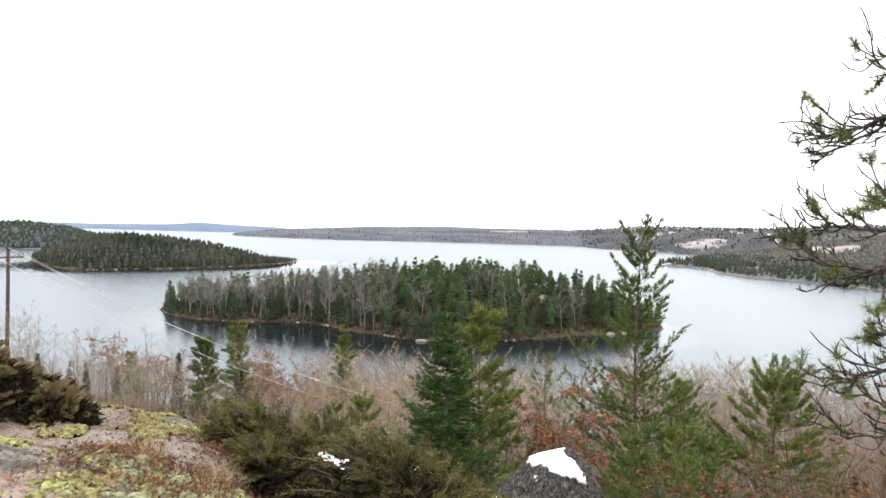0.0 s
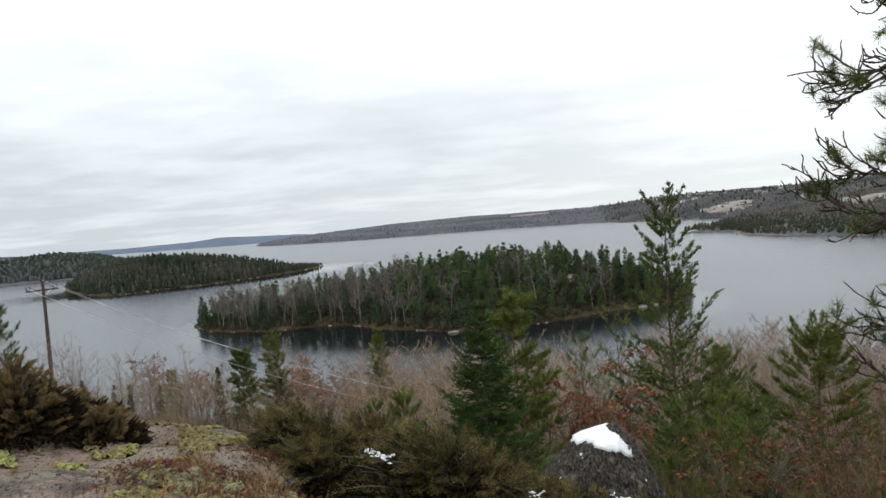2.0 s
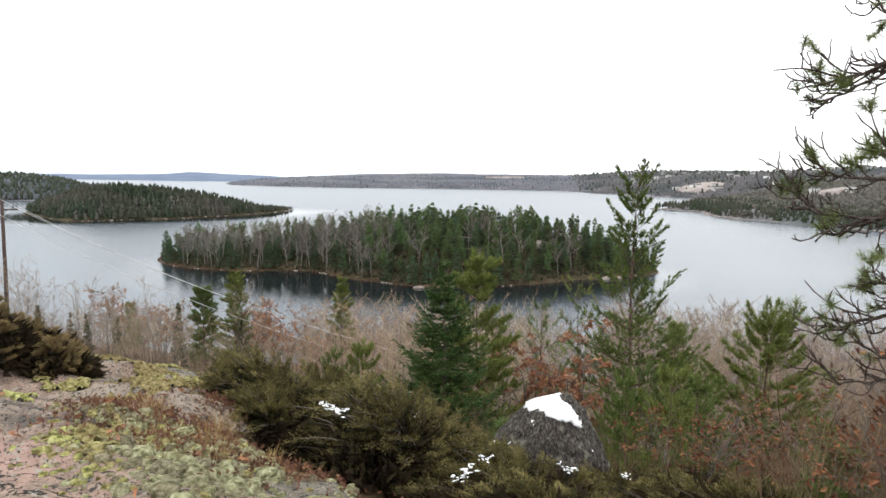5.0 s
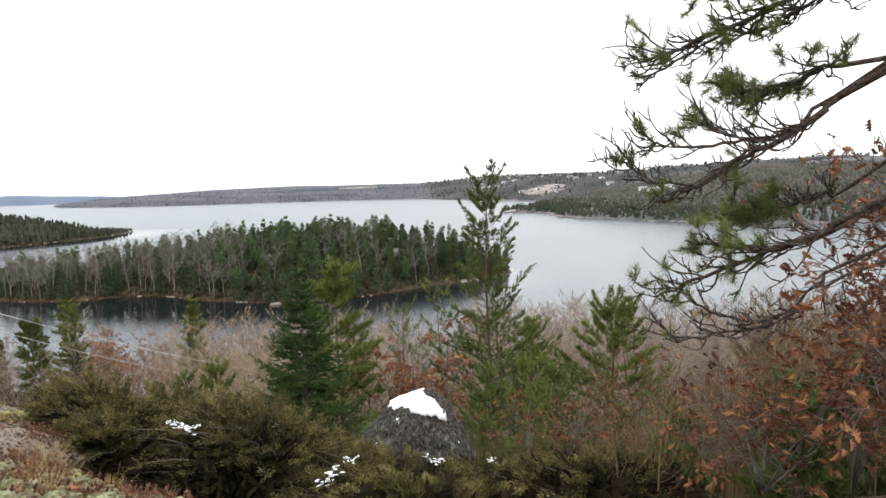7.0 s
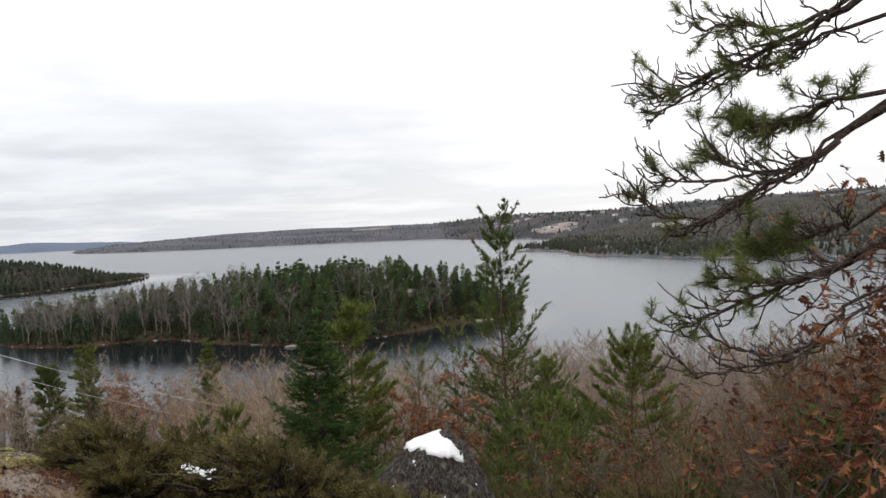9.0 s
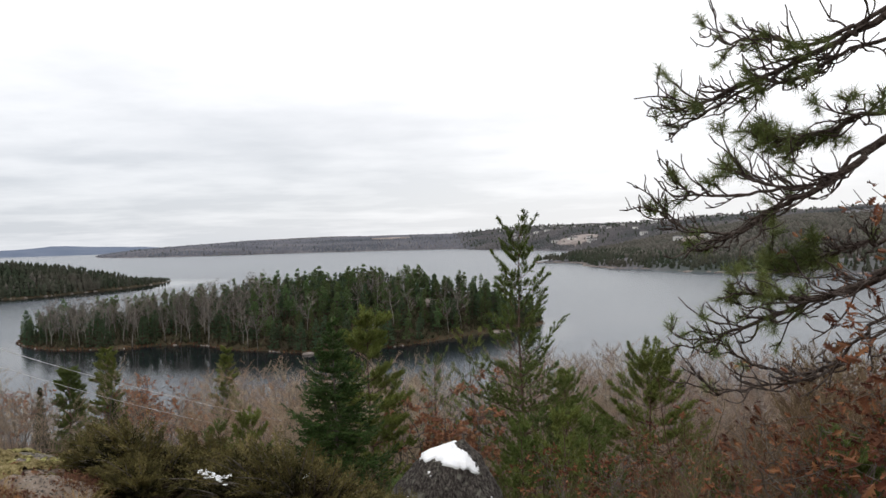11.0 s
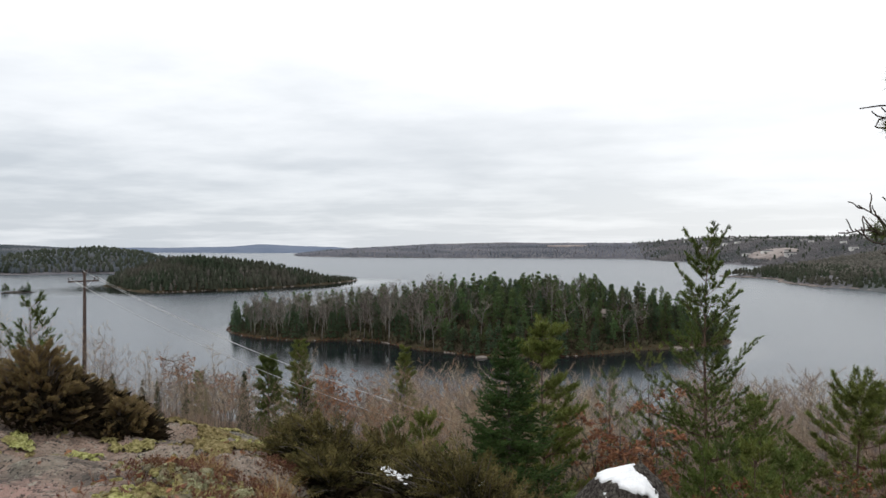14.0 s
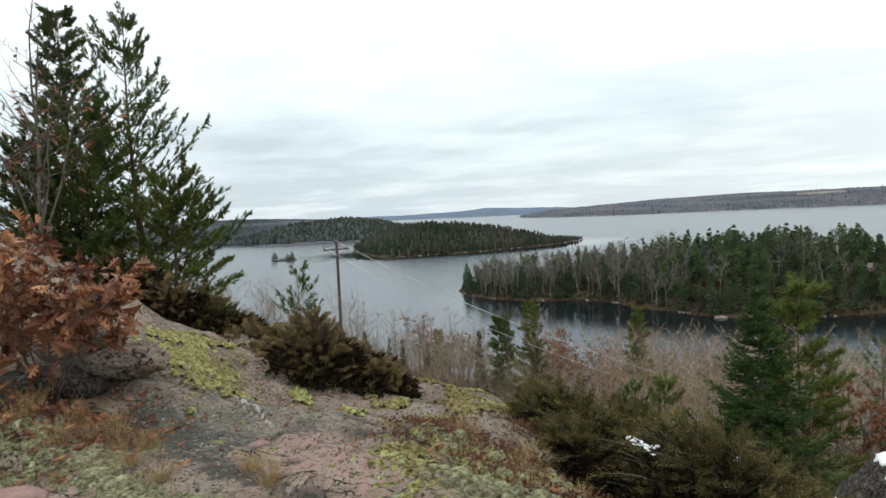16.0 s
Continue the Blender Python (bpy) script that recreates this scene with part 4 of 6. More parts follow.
# ---- shrubs ----
def plume(leaf, rng, p, d, length, count, nlen, nwid):
    """A feathery shoot: needles set all round an axis, shorter to its tip."""
    s = rng.uniform(0, 1, count)
    side = rng.normal(0, 1, (count, 3))
    side -= (side @ d)[:, None] * d
    side /= np.linalg.norm(side, axis=1)[:, None] + 1e-9
    c = p + d * (s * length)[:, None] + side * (0.012 + 0.075 * length * (1 - s) * rng.random(count))[:, None]
    leaf.spray(rng, c, d * 1.5 + side * 0.42, 1, nlen, nwid, 0.14)


def juniper(name, seed, x, y, z, rx, ry, h, mat, label, fronds=90, size=0.55, nlen=0.024, nwid=0.010, upright=0.25, sweep=(0.0, 0.0), skirt=0.72):
    """Plumed fronds that lean out of the bush in tiers and nod at the tip, over dead brown inner sprays darkened for
    shade.
    """
    rng = np.random.default_rng(seed)
    wood, leaf, dead, tips = Geo(), Geo(), Geo(), Geo()
    lobes = rng.uniform(0, 6.283, 3)
    for i in range(fronds):
        a = rng.uniform(0, 6.283)
        r = math.sqrt((i + rng.random()) / fronds)
        lobe = 0.85 + 0.2 * math.sin(3 * a + lobes[0]) + 0.12 * math.sin(5 * a + lobes[1])
        c, s = math.cos(a), math.sin(a)
        end = np.array([c * r * rx * lobe, s * r * ry * lobe, h * (1 - skirt * r ** 2.2) * rng.uniform(0.72, 1.12)])
        d = unit([c * (0.35 + 0.75 * r) + sweep[0], s * (0.35 + 0.75 * r) + sweep[1], upright + 0.75 * (1 - r) + rng.uniform(-0.25, 0.25)])
        ln = size * rng.uniform(0.6, 1.25)
        u = np.linspace(0, 1, 7)[:, None]
        nod = np.array([0, 0, -0.22 * ln * rng.uniform(0.3, 1.3)])
        p = end - d * ln * (1 - u) + nod * (u ** 2 - 1) * 0.6 + nod * 0.5 * np.maximum(0, u - 0.6)
        wood.tube(np.vstack([[c * 0.12 * rx, s * 0.12 * ry, 0.0], p]), np.linspace(0.014, 0.003, 8), 3, False)
        flat = unit(np.cross(d, rng.normal(0, 0.35, 3) + np.array([0, 0, 1.0])))
        n = 17
        for j in range(n):
            v = 0.12 + 0.86 * (j + rng.random()) / n
            q = np.array([np.interp(v, u[:, 0], p[:, m]) for m in range(3)])
            e = unit(d * 0.85 + flat * (1 if j % 2 else -1) * rng.uniform(0.35, 0.85) + np.array([0, 0, rng.uniform(-0.12, 0.2)]))
            k = ln * (0.36 - 0.22 * v) * rng.uniform(0.7, 1.2)
            plume(tips if v > 0.55 else leaf, rng, q, e, k, 18, nlen, nwid)
        plume(tips, rng, p[-2], unit(p[-1] - p[-2]), ln * 0.26, 26, nlen, nwid)
    # core of broad dead sprays, near black to paint the shade between fronds
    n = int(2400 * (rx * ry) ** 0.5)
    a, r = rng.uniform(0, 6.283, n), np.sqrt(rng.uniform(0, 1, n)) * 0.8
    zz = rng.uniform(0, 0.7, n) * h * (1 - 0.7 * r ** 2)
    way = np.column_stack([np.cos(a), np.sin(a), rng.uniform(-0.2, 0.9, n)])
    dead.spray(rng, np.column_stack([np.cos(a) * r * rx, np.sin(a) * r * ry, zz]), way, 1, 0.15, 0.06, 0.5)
    t = thing(name, pose(x, y, z), label, "shrub", "junipers")
    part("stem", wood, M_BARK, t)
    tagged(part("foliage", leaf, mat, t), kind="stuff")
    tagged(part("new_growth", tips, M_JUNIPER_TIP if mat is M_JUNIPER else M_BROWN_TIP, t, "lighter olive shoot tips"), kind="stuff")
    tagged(part("shaded_inner_foliage", dead, M_DEAD_SHADE, t, "dead brown inner sprays, darkened for the shade in the gaps"), kind="stuff")
    return t


for seed, x, y, rx, ry, h, n, size, label in (
        (1, -1.35, 6.2, 1.3, 1.0, 0.95, 190, 0.7, "wide spreading olive-green juniper with flecks of snow"),
        (2, -0.1, 5.6, 1.1, 0.8, 0.55, 110, 0.6, "low olive juniper spreading before the boulder"),
        (3, -0.9, 8.5, 1.2, 0.9, 0.75, 90, 0.6, "olive juniper behind the snowy shrub"),
        (4, 1.0, 6.3, 0.9, 0.7, 0.4, 75, 0.5, "low olive juniper beside the boulder"),
        (5, -2.3, 8.2, 0.8, 0.8, 0.6, 80, 0.5, "olive juniper at the foot of the outcrop"),
        (8, 0.2, 4.6, 0.9, 0.6, 0.3, 80, 0.45, "low olive juniper with snow in its twigs"),
        (9, 1.6, 4.9, 0.95, 0.7, 0.4, 70, 0.5, "low olive juniper near the oak brush"),
        (10, 2.2, 8.3, 1.0, 0.8, 0.6, 60, 0.5, "olive juniper beyond the boulder"),
        (17, -2.3, 5.75, 0.5, 0.5, 0.6, 80, 0.45, "small olive juniper at the rim of the granite"),
        (12, -2.55, 6.2, 0.7, 0.6, 0.8, 120, 0.6, "juniper sprays hanging beside the granite edge"),
        (13, -1.6, 7.0, 1.0, 0.8, 0.9, 120, 0.6, "tall olive juniper in the middle of the thicket"),
        (14, -0.5, 7.0, 0.9, 0.8, 0.8, 110, 0.6, "olive juniper between the boulder and thicket"),
        (15, -0.35, 6.2, 0.8, 0.6, 0.7, 90, 0.6, "olive juniper arching over the snow-flecked twigs"),
        (11, -2.3, 7.3, 0.8, 0.8, 0.8, 85, 0.55, "dark juniper hanging over the edge of granite")):
    juniper("juniper_bush", seed, x, y, gz(x, y) - 0.12, rx, ry, h, M_JUNIPER, label, n, size, upright=0.55, sweep=(-0.5, -0.15), skirt=0.45)
juniper("juniper_bush", 6, -5.68, 6.35, top_z(-5.68, 6.35) - 0.08, 0.78, 0.64, 0.84, M_BROWN_JUNIPER, "bushy browned juniper growing on bare granite", 330, 0.21, 0.017, 0.008, 0.5)
juniper("juniper_bush", 7, -6.1, 7.6, top_z(-6.1, 7.6) - 0.08, 0.95, 0.5, 0.5, M_BROWN_JUNIPER, "low browned juniper at the edge of the granite", 120, 0.3, 0.02, 0.009, 0.4)
juniper("juniper_bush", 16, -4.95, 6.7, top_z(-4.95, 6.7) - 0.08, 0.55, 0.45, 0.5, M_BROWN_JUNIPER, "small browned juniper beside a larger one on granite", 130, 0.22, 0.018, 0.008, 0.45)
for i, (x, y, rx, h) in enumerate(((-6.7, 6.9, 0.8, 0.5), (-7.6, 7.2, 0.95, 0.58), (-8.5, 7.4, 1.0, 0.66), (-9.4, 7.2, 1.05, 0.72), (-10.4, 7.1, 1.05, 0.8), (-7.0, 8.4, 0.9, 0.55))):
    juniper("juniper_bush", 20 + i, x, y, gz(x, y) - 0.12, rx, 0.75, h, M_BROWN_JUNIPER if i % 2 else M_JUNIPER, "dense dull juniper in a row along the rock", 110, 0.36, 0.022, 0.011, 0.4)
CLUMP_UP = (0.52, 0.5, 0.53, 0.54, 0.3, 0.22, 0.74, 0.7, 0.4, 0.35, 0.42, 0.3)
SNOW_CLUMPS = ((-1.6, 5.75, 0.035), (-1.52, 5.7, 0.035), (-1.45, 5.74, 0.025), (-1.68, 5.8, 0.02), (-0.3, 5.0, 0.04), (-0.36, 4.95, 0.035), (-0.9, 6.4, 0.03), (-1.15, 6.7, 0.03),
               (-0.2, 5.6, 0.03), (0.5, 5.9, 0.035), (-0.55, 7.2, 0.03), (1.0, 5.9, 0.03))
def snow_clump(x, y, z, s, seed):
    """Several small crusts grown together."""
    rng = np.random.default_rng(seed)
    g = Geo()
    for _ in range(12):
        c = stone_geo(int(rng.integers(999)), s * rng.uniform(0.12, 0.6), s * rng.uniform(0.12, 0.4), s * rng.uniform(0.06, 0.22), 1.1, 2)
        g.add(c.v[0] + rng.normal(0, 1, 3) * (s * 1.1, s * 0.8, s * 0.4), c.f)
    b = tagged(new("snow", g.mesh("snow", M_SNOW, True)), "clump of snow caught in juniper twigs", "snow", "snow clumps")
    b.matrix_world = pose(x, y, z, 10, 8, 40 * seed)


for i, (x, y, s) in enumerate(SNOW_CLUMPS):
    snow_clump(x, y, gz(x, y) + CLUMP_UP[i], s, i)


# ---- near conifers ----
def open_pine_geo(seed, H, base, R, whorls, per, lift, curl, profile, trunk_r, plume=0.2, needles=30, nlen=0.1, nwid=0.011, twigs=5, bare=0.35, lean=(0.0, 0.0), gaps=0.15, reach=0.3, rise=0.9, side_plumes=3, uneven=0.35, spread=0.5):
    """An open pine: whorled limbs that sweep up, branchlets on their outer part, each tipped with an upright plume of needles."""
    rng = np.random.default_rng(seed)
    wood, leaf = Geo(), Geo()
    centres, ways = [], []

    def axis(z):
        u = z / H
        return np.array([lean[0] * H * u * u + 0.012 * H * math.sin(4 * u + seed), lean[1] * H * u * u + 0.01 * H * math.cos(5 * u + seed), z])

    def brush_at(p, d, ln):
        n = max(6, int(needles * ln / plume))
        centres.append(p + d * (ln * rng.uniform(-0.25, 1, n))[:, None])
        ways.append(np.repeat(d[None], n, 0))

    zs = np.linspace(0, H, 12)
    wood.tube([axis(z) for z in zs], trunk_r * (1 - 0.94 * zs / H), 7)
    u = np.linspace(0, 1, 6)[:, None]
    for w in range(whorls):
        fr = min(0.98, (w + 0.5 * rng.random()) / whorls)
        turn = rng.uniform(0, 6.283)
        for k in range(per):
            if rng.random() < gaps:
                continue
            z = H * min(0.985, base + (1 - base) * fr + rng.uniform(-0.15, 0.15) / whorls)
            a = turn + 6.283 * k / per + rng.uniform(-0.3, 0.3)
            L = R * profile(fr) * rng.uniform(1 - uneven, 1 + 0.6 * uneven)
            el = lift(fr) + rng.normal(0, 0.1)
            d = np.array([math.cos(a) * math.cos(el), math.sin(a) * math.cos(el), math.sin(el)])
            side = np.array([-math.sin(a), math.cos(a), 0.0])
            p = axis(z) + d * L * u + np.array([0, 0, curl * L]) * u ** 2.2 + side * (rng.normal(0, 0.06) * L) * u ** 2
            wood.tube(p, np.linspace(0.3, 0.07, 6) * trunk_r * (0.3 + 0.7 * (1 - fr)), 4, False)
            n = max(2, int(twigs * (0.25 + 0.75 * L / R)))
            for j in range(n):
                s = bare + (1 - bare) * (j + rng.random()) / n
                q = np.array([np.interp(s, u[:, 0], p[:, m]) for m in range(3)])
                t = unit(d + side * rng.choice((-1, 1)) * rng.uniform(0.3, 1.0) + np.array([0, 0, rng.uniform(0.0, 0.7)]))
                m = reach * L * (1.3 - s) * rng.uniform(0.5, 1.2) + 0.04
                e = q + t * m + np.array([0, 0, 0.2 * m])
                wood.tube([q, (q + e) / 2 - np.array([0, 0, 0.05 * m]), e], [0.05 * trunk_r, 0.04 * trunk_r, 0.025 * trunk_r], 3, False)
                brush_at(e, unit(t + np.array([0, 0, rise * rng.uniform(0.5, 1.5)])), plume * rng.uniform(0.7, 1.25))
                for _ in range(rng.integers(1, side_plumes + 1)):
                    v = rng.uniform(0.25, 0.95)
                    brush_at(q + (e - q) * v, unit(t + rng.normal(0, 0.6, 3) + np.array([0, 0, rise * 0.8])), plume * rng.uniform(0.5, 1.0))
            brush_at(p[-1], unit(unit(p[-1] - p[-2]) + np.array([0, 0, rise * 0.5])), plume * 1.1)
    brush_at(axis(H * 0.97), np.array([0, 0, 1.0]), plume * 1.2)
    leaf.spray(rng, np.concatenate(centres), np.concatenate(ways), 1, nlen, nwid, spread)
    return wood, leaf


def fir_geo(seed, H, base, R, whorls, per, trunk_r, profile, spacing=0.008, nlen=0.04, nwid=0.009, droop=0.10):
    """A fir: tiers of flat boughs that dip and lift at the tip, feathered with side twigs and short needles."""
    rng = np.random.default_rng(seed)
    wood, leaf = Geo(), Geo()
    starts, ends = [], []
    zs = np.linspace(0, H, 8)
    wood.tube([(0.006 * H * math.sin(3 * z / H + seed), 0, z) for z in zs], trunk_r * (1 - 0.95 * zs / H), 7)
    u = np.linspace(0, 1, 6)[:, None]
    for w in range(whorls):
        fr = (w + 0.3 * rng.random()) / whorls
        turn = rng.uniform(0, 6.283)
        for k in range(per):
            if rng.random() < 0.1:
                continue
            z = H * (base + (0.985 - base) * fr) + rng.normal(0, 0.012 * H)
            a = turn + 6.283 * k / per + rng.uniform(-0.3, 0.3)
            L = R * profile(fr) * rng.uniform(0.72, 1.12)
            el = -0.12 + 0.75 * fr ** 1.5 + rng.normal(0, 0.08)
            d = np.array([math.cos(a) * math.cos(el), math.sin(a) * math.cos(el), math.sin(el)])
            side = np.array([-math.sin(a), math.cos(a), 0.0])
            p = np.array([0, 0, z]) + d * L * u + np.array([0, 0, L]) * (0.16 * u ** 3 - droop * np.sin(np.pi * u))
            wood.tube(p, np.linspace(0.22, 0.05, 6) * trunk_r * (1.05 - fr), 4, False)
            starts.extend(p[1:-1]), ends.extend(p[2:])
            n = int(4 + 9 * L / R)
            for j in range(n):
                s = 0.14 + 0.82 * (j + rng.random()) / n
                q = np.array([np.interp(s, u[:, 0], p[:, m]) for m in range(3)])
                for g in (-1, 1):
                    t = unit(d * 0.8 + side * g * rng.uniform(0.7, 1.1) + np.array([0, 0, rng.uniform(-0.25, 0.15)]))
                    m = L * 0.45 * (1.05 - s) * rng.uniform(0.6, 1.15) + 0.03
                    e = q + t * m
                    starts.append(q), ends.append(e)
                    if m > 0.16:
                        f = q + t * m * 0.5
                        for h in (-1, 1):
                            starts.append(f), ends.append(f + unit(t + np.cross(t, [0, 0, 1]) * h * 0.9) * m * 0.4)
    A, B = np.array(starts), np.array(ends)
    ln = np.linalg.norm(B - A, axis=1)
    k = np.maximum(2, (ln / spacing).astype(int))
    i = np.repeat(np.arange(len(A)), k)
    c = A[i] + (B - A)[i] * rng.random(len(i))[:, None]
    d = ((B - A) / (ln[:, None] + 1e-9))[i]
    way = d * 0.7 + np.cross(d, [0, 0, 1.0]) * rng.choice((-1, 1), len(i))[:, None] * 0.6 + np.array([0, 0, 0.25])
    leaf.spray(rng, c, way, 1, nlen, nwid, 0.25)
    return wood, leaf


def put_tree(name, geos, bark, needles, x, y, top, H, label, group=""):
    return tree(name, *geos, bark, needles, pose(x, y, top - H), label, group=group)


put_tree("fir_tree", fir_geo(101, 4.75, 0.03, 1.8, 30, 9, 0.06, lambda f: (1 - f) ** 0.85 + 0.03, 0.009, 0.055, 0.017), M_BARK, M_FIR, -1.4, 12.8, 30.56, 4.75, "young dark green balsam fir above the junipers")
put_tree("fir_tree", fir_geo(113, 1.7, 0.03, 0.95, 14, 6, 0.03, lambda f: (1 - f) ** 0.8 + 0.05, 0.008, 0.05, 0.015), M_BARK, M_GREEN_FIR, -2.5, 12.2, 28.25, 1.7, "low bright green fir beside the taller fir")
put_tree("fir_tree", fir_geo(114, 1.5, 0.03, 0.9, 12, 6, 0.03, lambda f: (1 - f) ** 0.8 + 0.05, 0.008, 0.05, 0.015), M_BARK, M_GREEN_FIR, -0.2, 11.6, 28.0, 1.5, "low bright green fir close behind the junipers")
put_tree("pine_tree", open_pine_geo(102, 5.4, 0.1, 1.2, 12, 6, lambda f: 0.1 + 0.4 * f, 0.15, lambda f: (0.75 + 0.25 * min(1, 3 * f)) * (1 - 0.7 * f ** 2), 0.06, 0.12, 32, 0.1, 0.016, 18, 0.15, gaps=0.08, rise=0.5, spread=0.6),
         M_PINE_BARK, M_YELLOW_PINE, -0.97, 16.8, 30.1, 5.4, "yellow-green young pine behind the fir")
put_tree("pine_tree", open_pine_geo(103, 8.2, 0.06, 2.35, 22, 6, lambda f: -0.05 + 0.75 * f, 0.35, lambda f: (1.0 - 0.8 * f ** 0.8), 0.075, 0.1, 30, 0.085, 0.017, 21, 0.22, lean=(-0.012, 0.0), gaps=0.17, rise=0.5, side_plumes=2, uneven=0.5, spread=0.5),
         M_PINE_BARK, M_WHITE_PINE, 3.3, 19.8, 32.05, 8.2, "slender open-crowned white pine on the slope")
put_tree("pine_tree", open_pine_geo(104, 5.0, 0.3, 1.9, 7, 6, lambda f: 0.0 + 0.6 * f, 0.38, lambda f: float(np.interp(f, [0, 0.3, 0.55, 0.8, 1], [1.0, 0.9, 0.62, 0.48, 0.4])), 0.07, 0.12, 30, 0.11, 0.013, 34, 0.3, gaps=0.06, reach=0.3, rise=0.6, uneven=0.3, spread=0.8),
         M_PINE_BARK, M_YELLOW_PINE, 8.3, 23.5, 27.6, 5.0, "bushy white pine with upswept limbs")
put_tree("pine_tree", open_pine_geo(105, 3.5, 0.1, 1.2, 9, 5, lambda f: 0.2 + 0.4 * f, 0.3, lambda f: 1 - 0.7 * f, 0.04, 0.1, 22, 0.095, 0.015, 8, 0.3, gaps=0.12, rise=0.5, spread=0.4),
         M_PINE_BARK, M_WHITE_PINE, -15.15, 16.4, 30.4, 3.5, "small open white pine below the granite")
put_tree("pine_tree", open_pine_geo(106, 7.4, 0.05, 1.3, 22, 5, lambda f: 0.1 + 0.4 * f, 0.25, lambda f: 0.95 * (1 - f) ** 0.6 + 0.16, 0.09, 0.12, 44, 0.09, 0.019, 13, 0.2, gaps=0.1, reach=0.3, rise=0.3, spread=0.7),
         M_PINE_BARK, M_PINE, -17.3, 10.55, 37.6, 7.4, "tall dark narrow pine on the rocky ridge")
put_tree("pine_tree", open_pine_geo(107, 6.7, 0.04, 2.6, 16, 5, lambda f: 0.1 + 0.6 * f, 0.4, lambda f: 0.98 - 0.8 * f ** 0.9, 0.085, 0.12, 32, 0.09, 0.017, 20, 0.2, gaps=0.12, rise=0.7, spread=0.4),
         M_PINE_BARK, M_WHITE_PINE, -15.0, 10.75, 36.9, 6.7, "broad white pine with sparse whorled limbs on the ridge")
for seed, H, R, x, y, top, mat, label in ((111, 3.3, 1.5, -13.95, 10.95, 33.0, M_YELLOW_PINE, "dense low white pine at the foot of the ridge pines"), (112, 4.2, 1.7, -15.7, 9.9, 34.8, M_WHITE_PINE, "dense dark pine filling under the ridge pines"),
                                          (115, 3.2, 1.5, -16.6, 9.0, 33.8, M_PINE, "low dark pine behind the granite hump")):
    put_tree("pine_tree", open_pine_geo(seed, H, 0.04, R, 10, 6, lambda f: 0.05 + 0.5 * f, 0.3, lambda f: 1 - 0.55 * f, 0.06, 0.12, 34, 0.09, 0.018, 20, 0.15, gaps=0.06, rise=0.5, spread=0.45), M_PINE_BARK, mat, x, y, top, H, label)
tree("bare_tree", *bare_geo(108, 7.6, 0.07, 34, 9, 0.012, lean=0.01, low=0.12, up=0.3), M_BARK, M_BARK, pose(-16.6, 9.25, 30.4), "dead grey leafless tree beside the ridge pines", crown="crown")
tree("bare_tree", *bare_geo(109, 5.2, 0.05, 22, 10, 0.012, lean=0.04, low=0.2, up=0.5), M_BARK, M_BARK, pose(-13.2, 7.4, 30.9), "thin grey leafless tree before the pines", crown="crown")
for i, (x, y, top, H, mat) in enumerate(((4.2, 24, 27.6, 5.5, M_YELLOW_PINE), (2.2, 13.5, 28.2, 2.3, M_WHITE_PINE), (3.8, 14.5, 28.0, 2.8, M_WHITE_PINE), 
                                           (-3.4, 14.5, 28.3, 2.0, M_YELLOW_PINE), (5.6, 12.5, 27.6, 2.4, M_WHITE_PINE), (4.4, 9.5, 28.2, 1.8, M_WHITE_PINE),
                                          (3.0, 10.8, 28.3, 2.2, M_PINE), (5.6, 9.0, 28.9, 2.4, M_PINE), (3.3, 5.0, 30.2, 1.3, M_WHITE_PINE), (4.2, 5.6, 30.3, 1.5, M_PINE),
                                          (2.5, 5.6, 29.6, 1.0, M_WHITE_PINE),  (2.8, 12.6, 28.6, 2.9, M_YELLOW_PINE), (4.6, 17.0, 27.6, 4.0, M_WHITE_PINE), (2.6, 16.5, 26.8, 2.8, M_WHITE_PINE), (6.8, 16.0, 26.8, 3.2, M_WHITE_PINE), (4.6, 7.2, 29.7, 1.6, M_PINE), (3.4, 7.2, 29.3, 1.3, M_WHITE_PINE), (-4.6, 16.5, 27.6, 2.2, M_WHITE_PINE), (7.4, 20.5, 25.0, 2.2, M_WHITE_PINE), (2.1, 24.0, 28.5, 6.0, M_YELLOW_PINE), (0.9, 25.5, 27.6, 5.0, M_WHITE_PINE), (9.2, 21.0, 24.8, 2.4, M_PINE), (6.4, 19, 25.6, 2.6, M_PINE), (6.0, 8.0, 29.2, 2.2, M_PINE), (5.0, 6.4, 29.6, 1.6, M_PINE), (7.2, 10.4, 28.2, 2.4, M_PINE), (4.3, 18.9, 28.0, 3.8, M_WHITE_PINE), (3.4, 17.6, 27.2, 3.2, M_PINE))):
    put_tree("young_pine", open_pine_geo(120 + i, H, 0.05, 0.36 * H, 6, 5, lambda f: 0.25 + 0.5 * f, 0.35, lambda f: 1 - 0.72 * f, 0.02 + 0.006 * H, 0.1, 22, 0.085, 0.012, 13, 0.2, gaps=0.1, rise=0.5, spread=0.45),
             M_PINE_BARK, mat, x, y, top, H, "young green pine in the brush below the outcrop", "young pines")


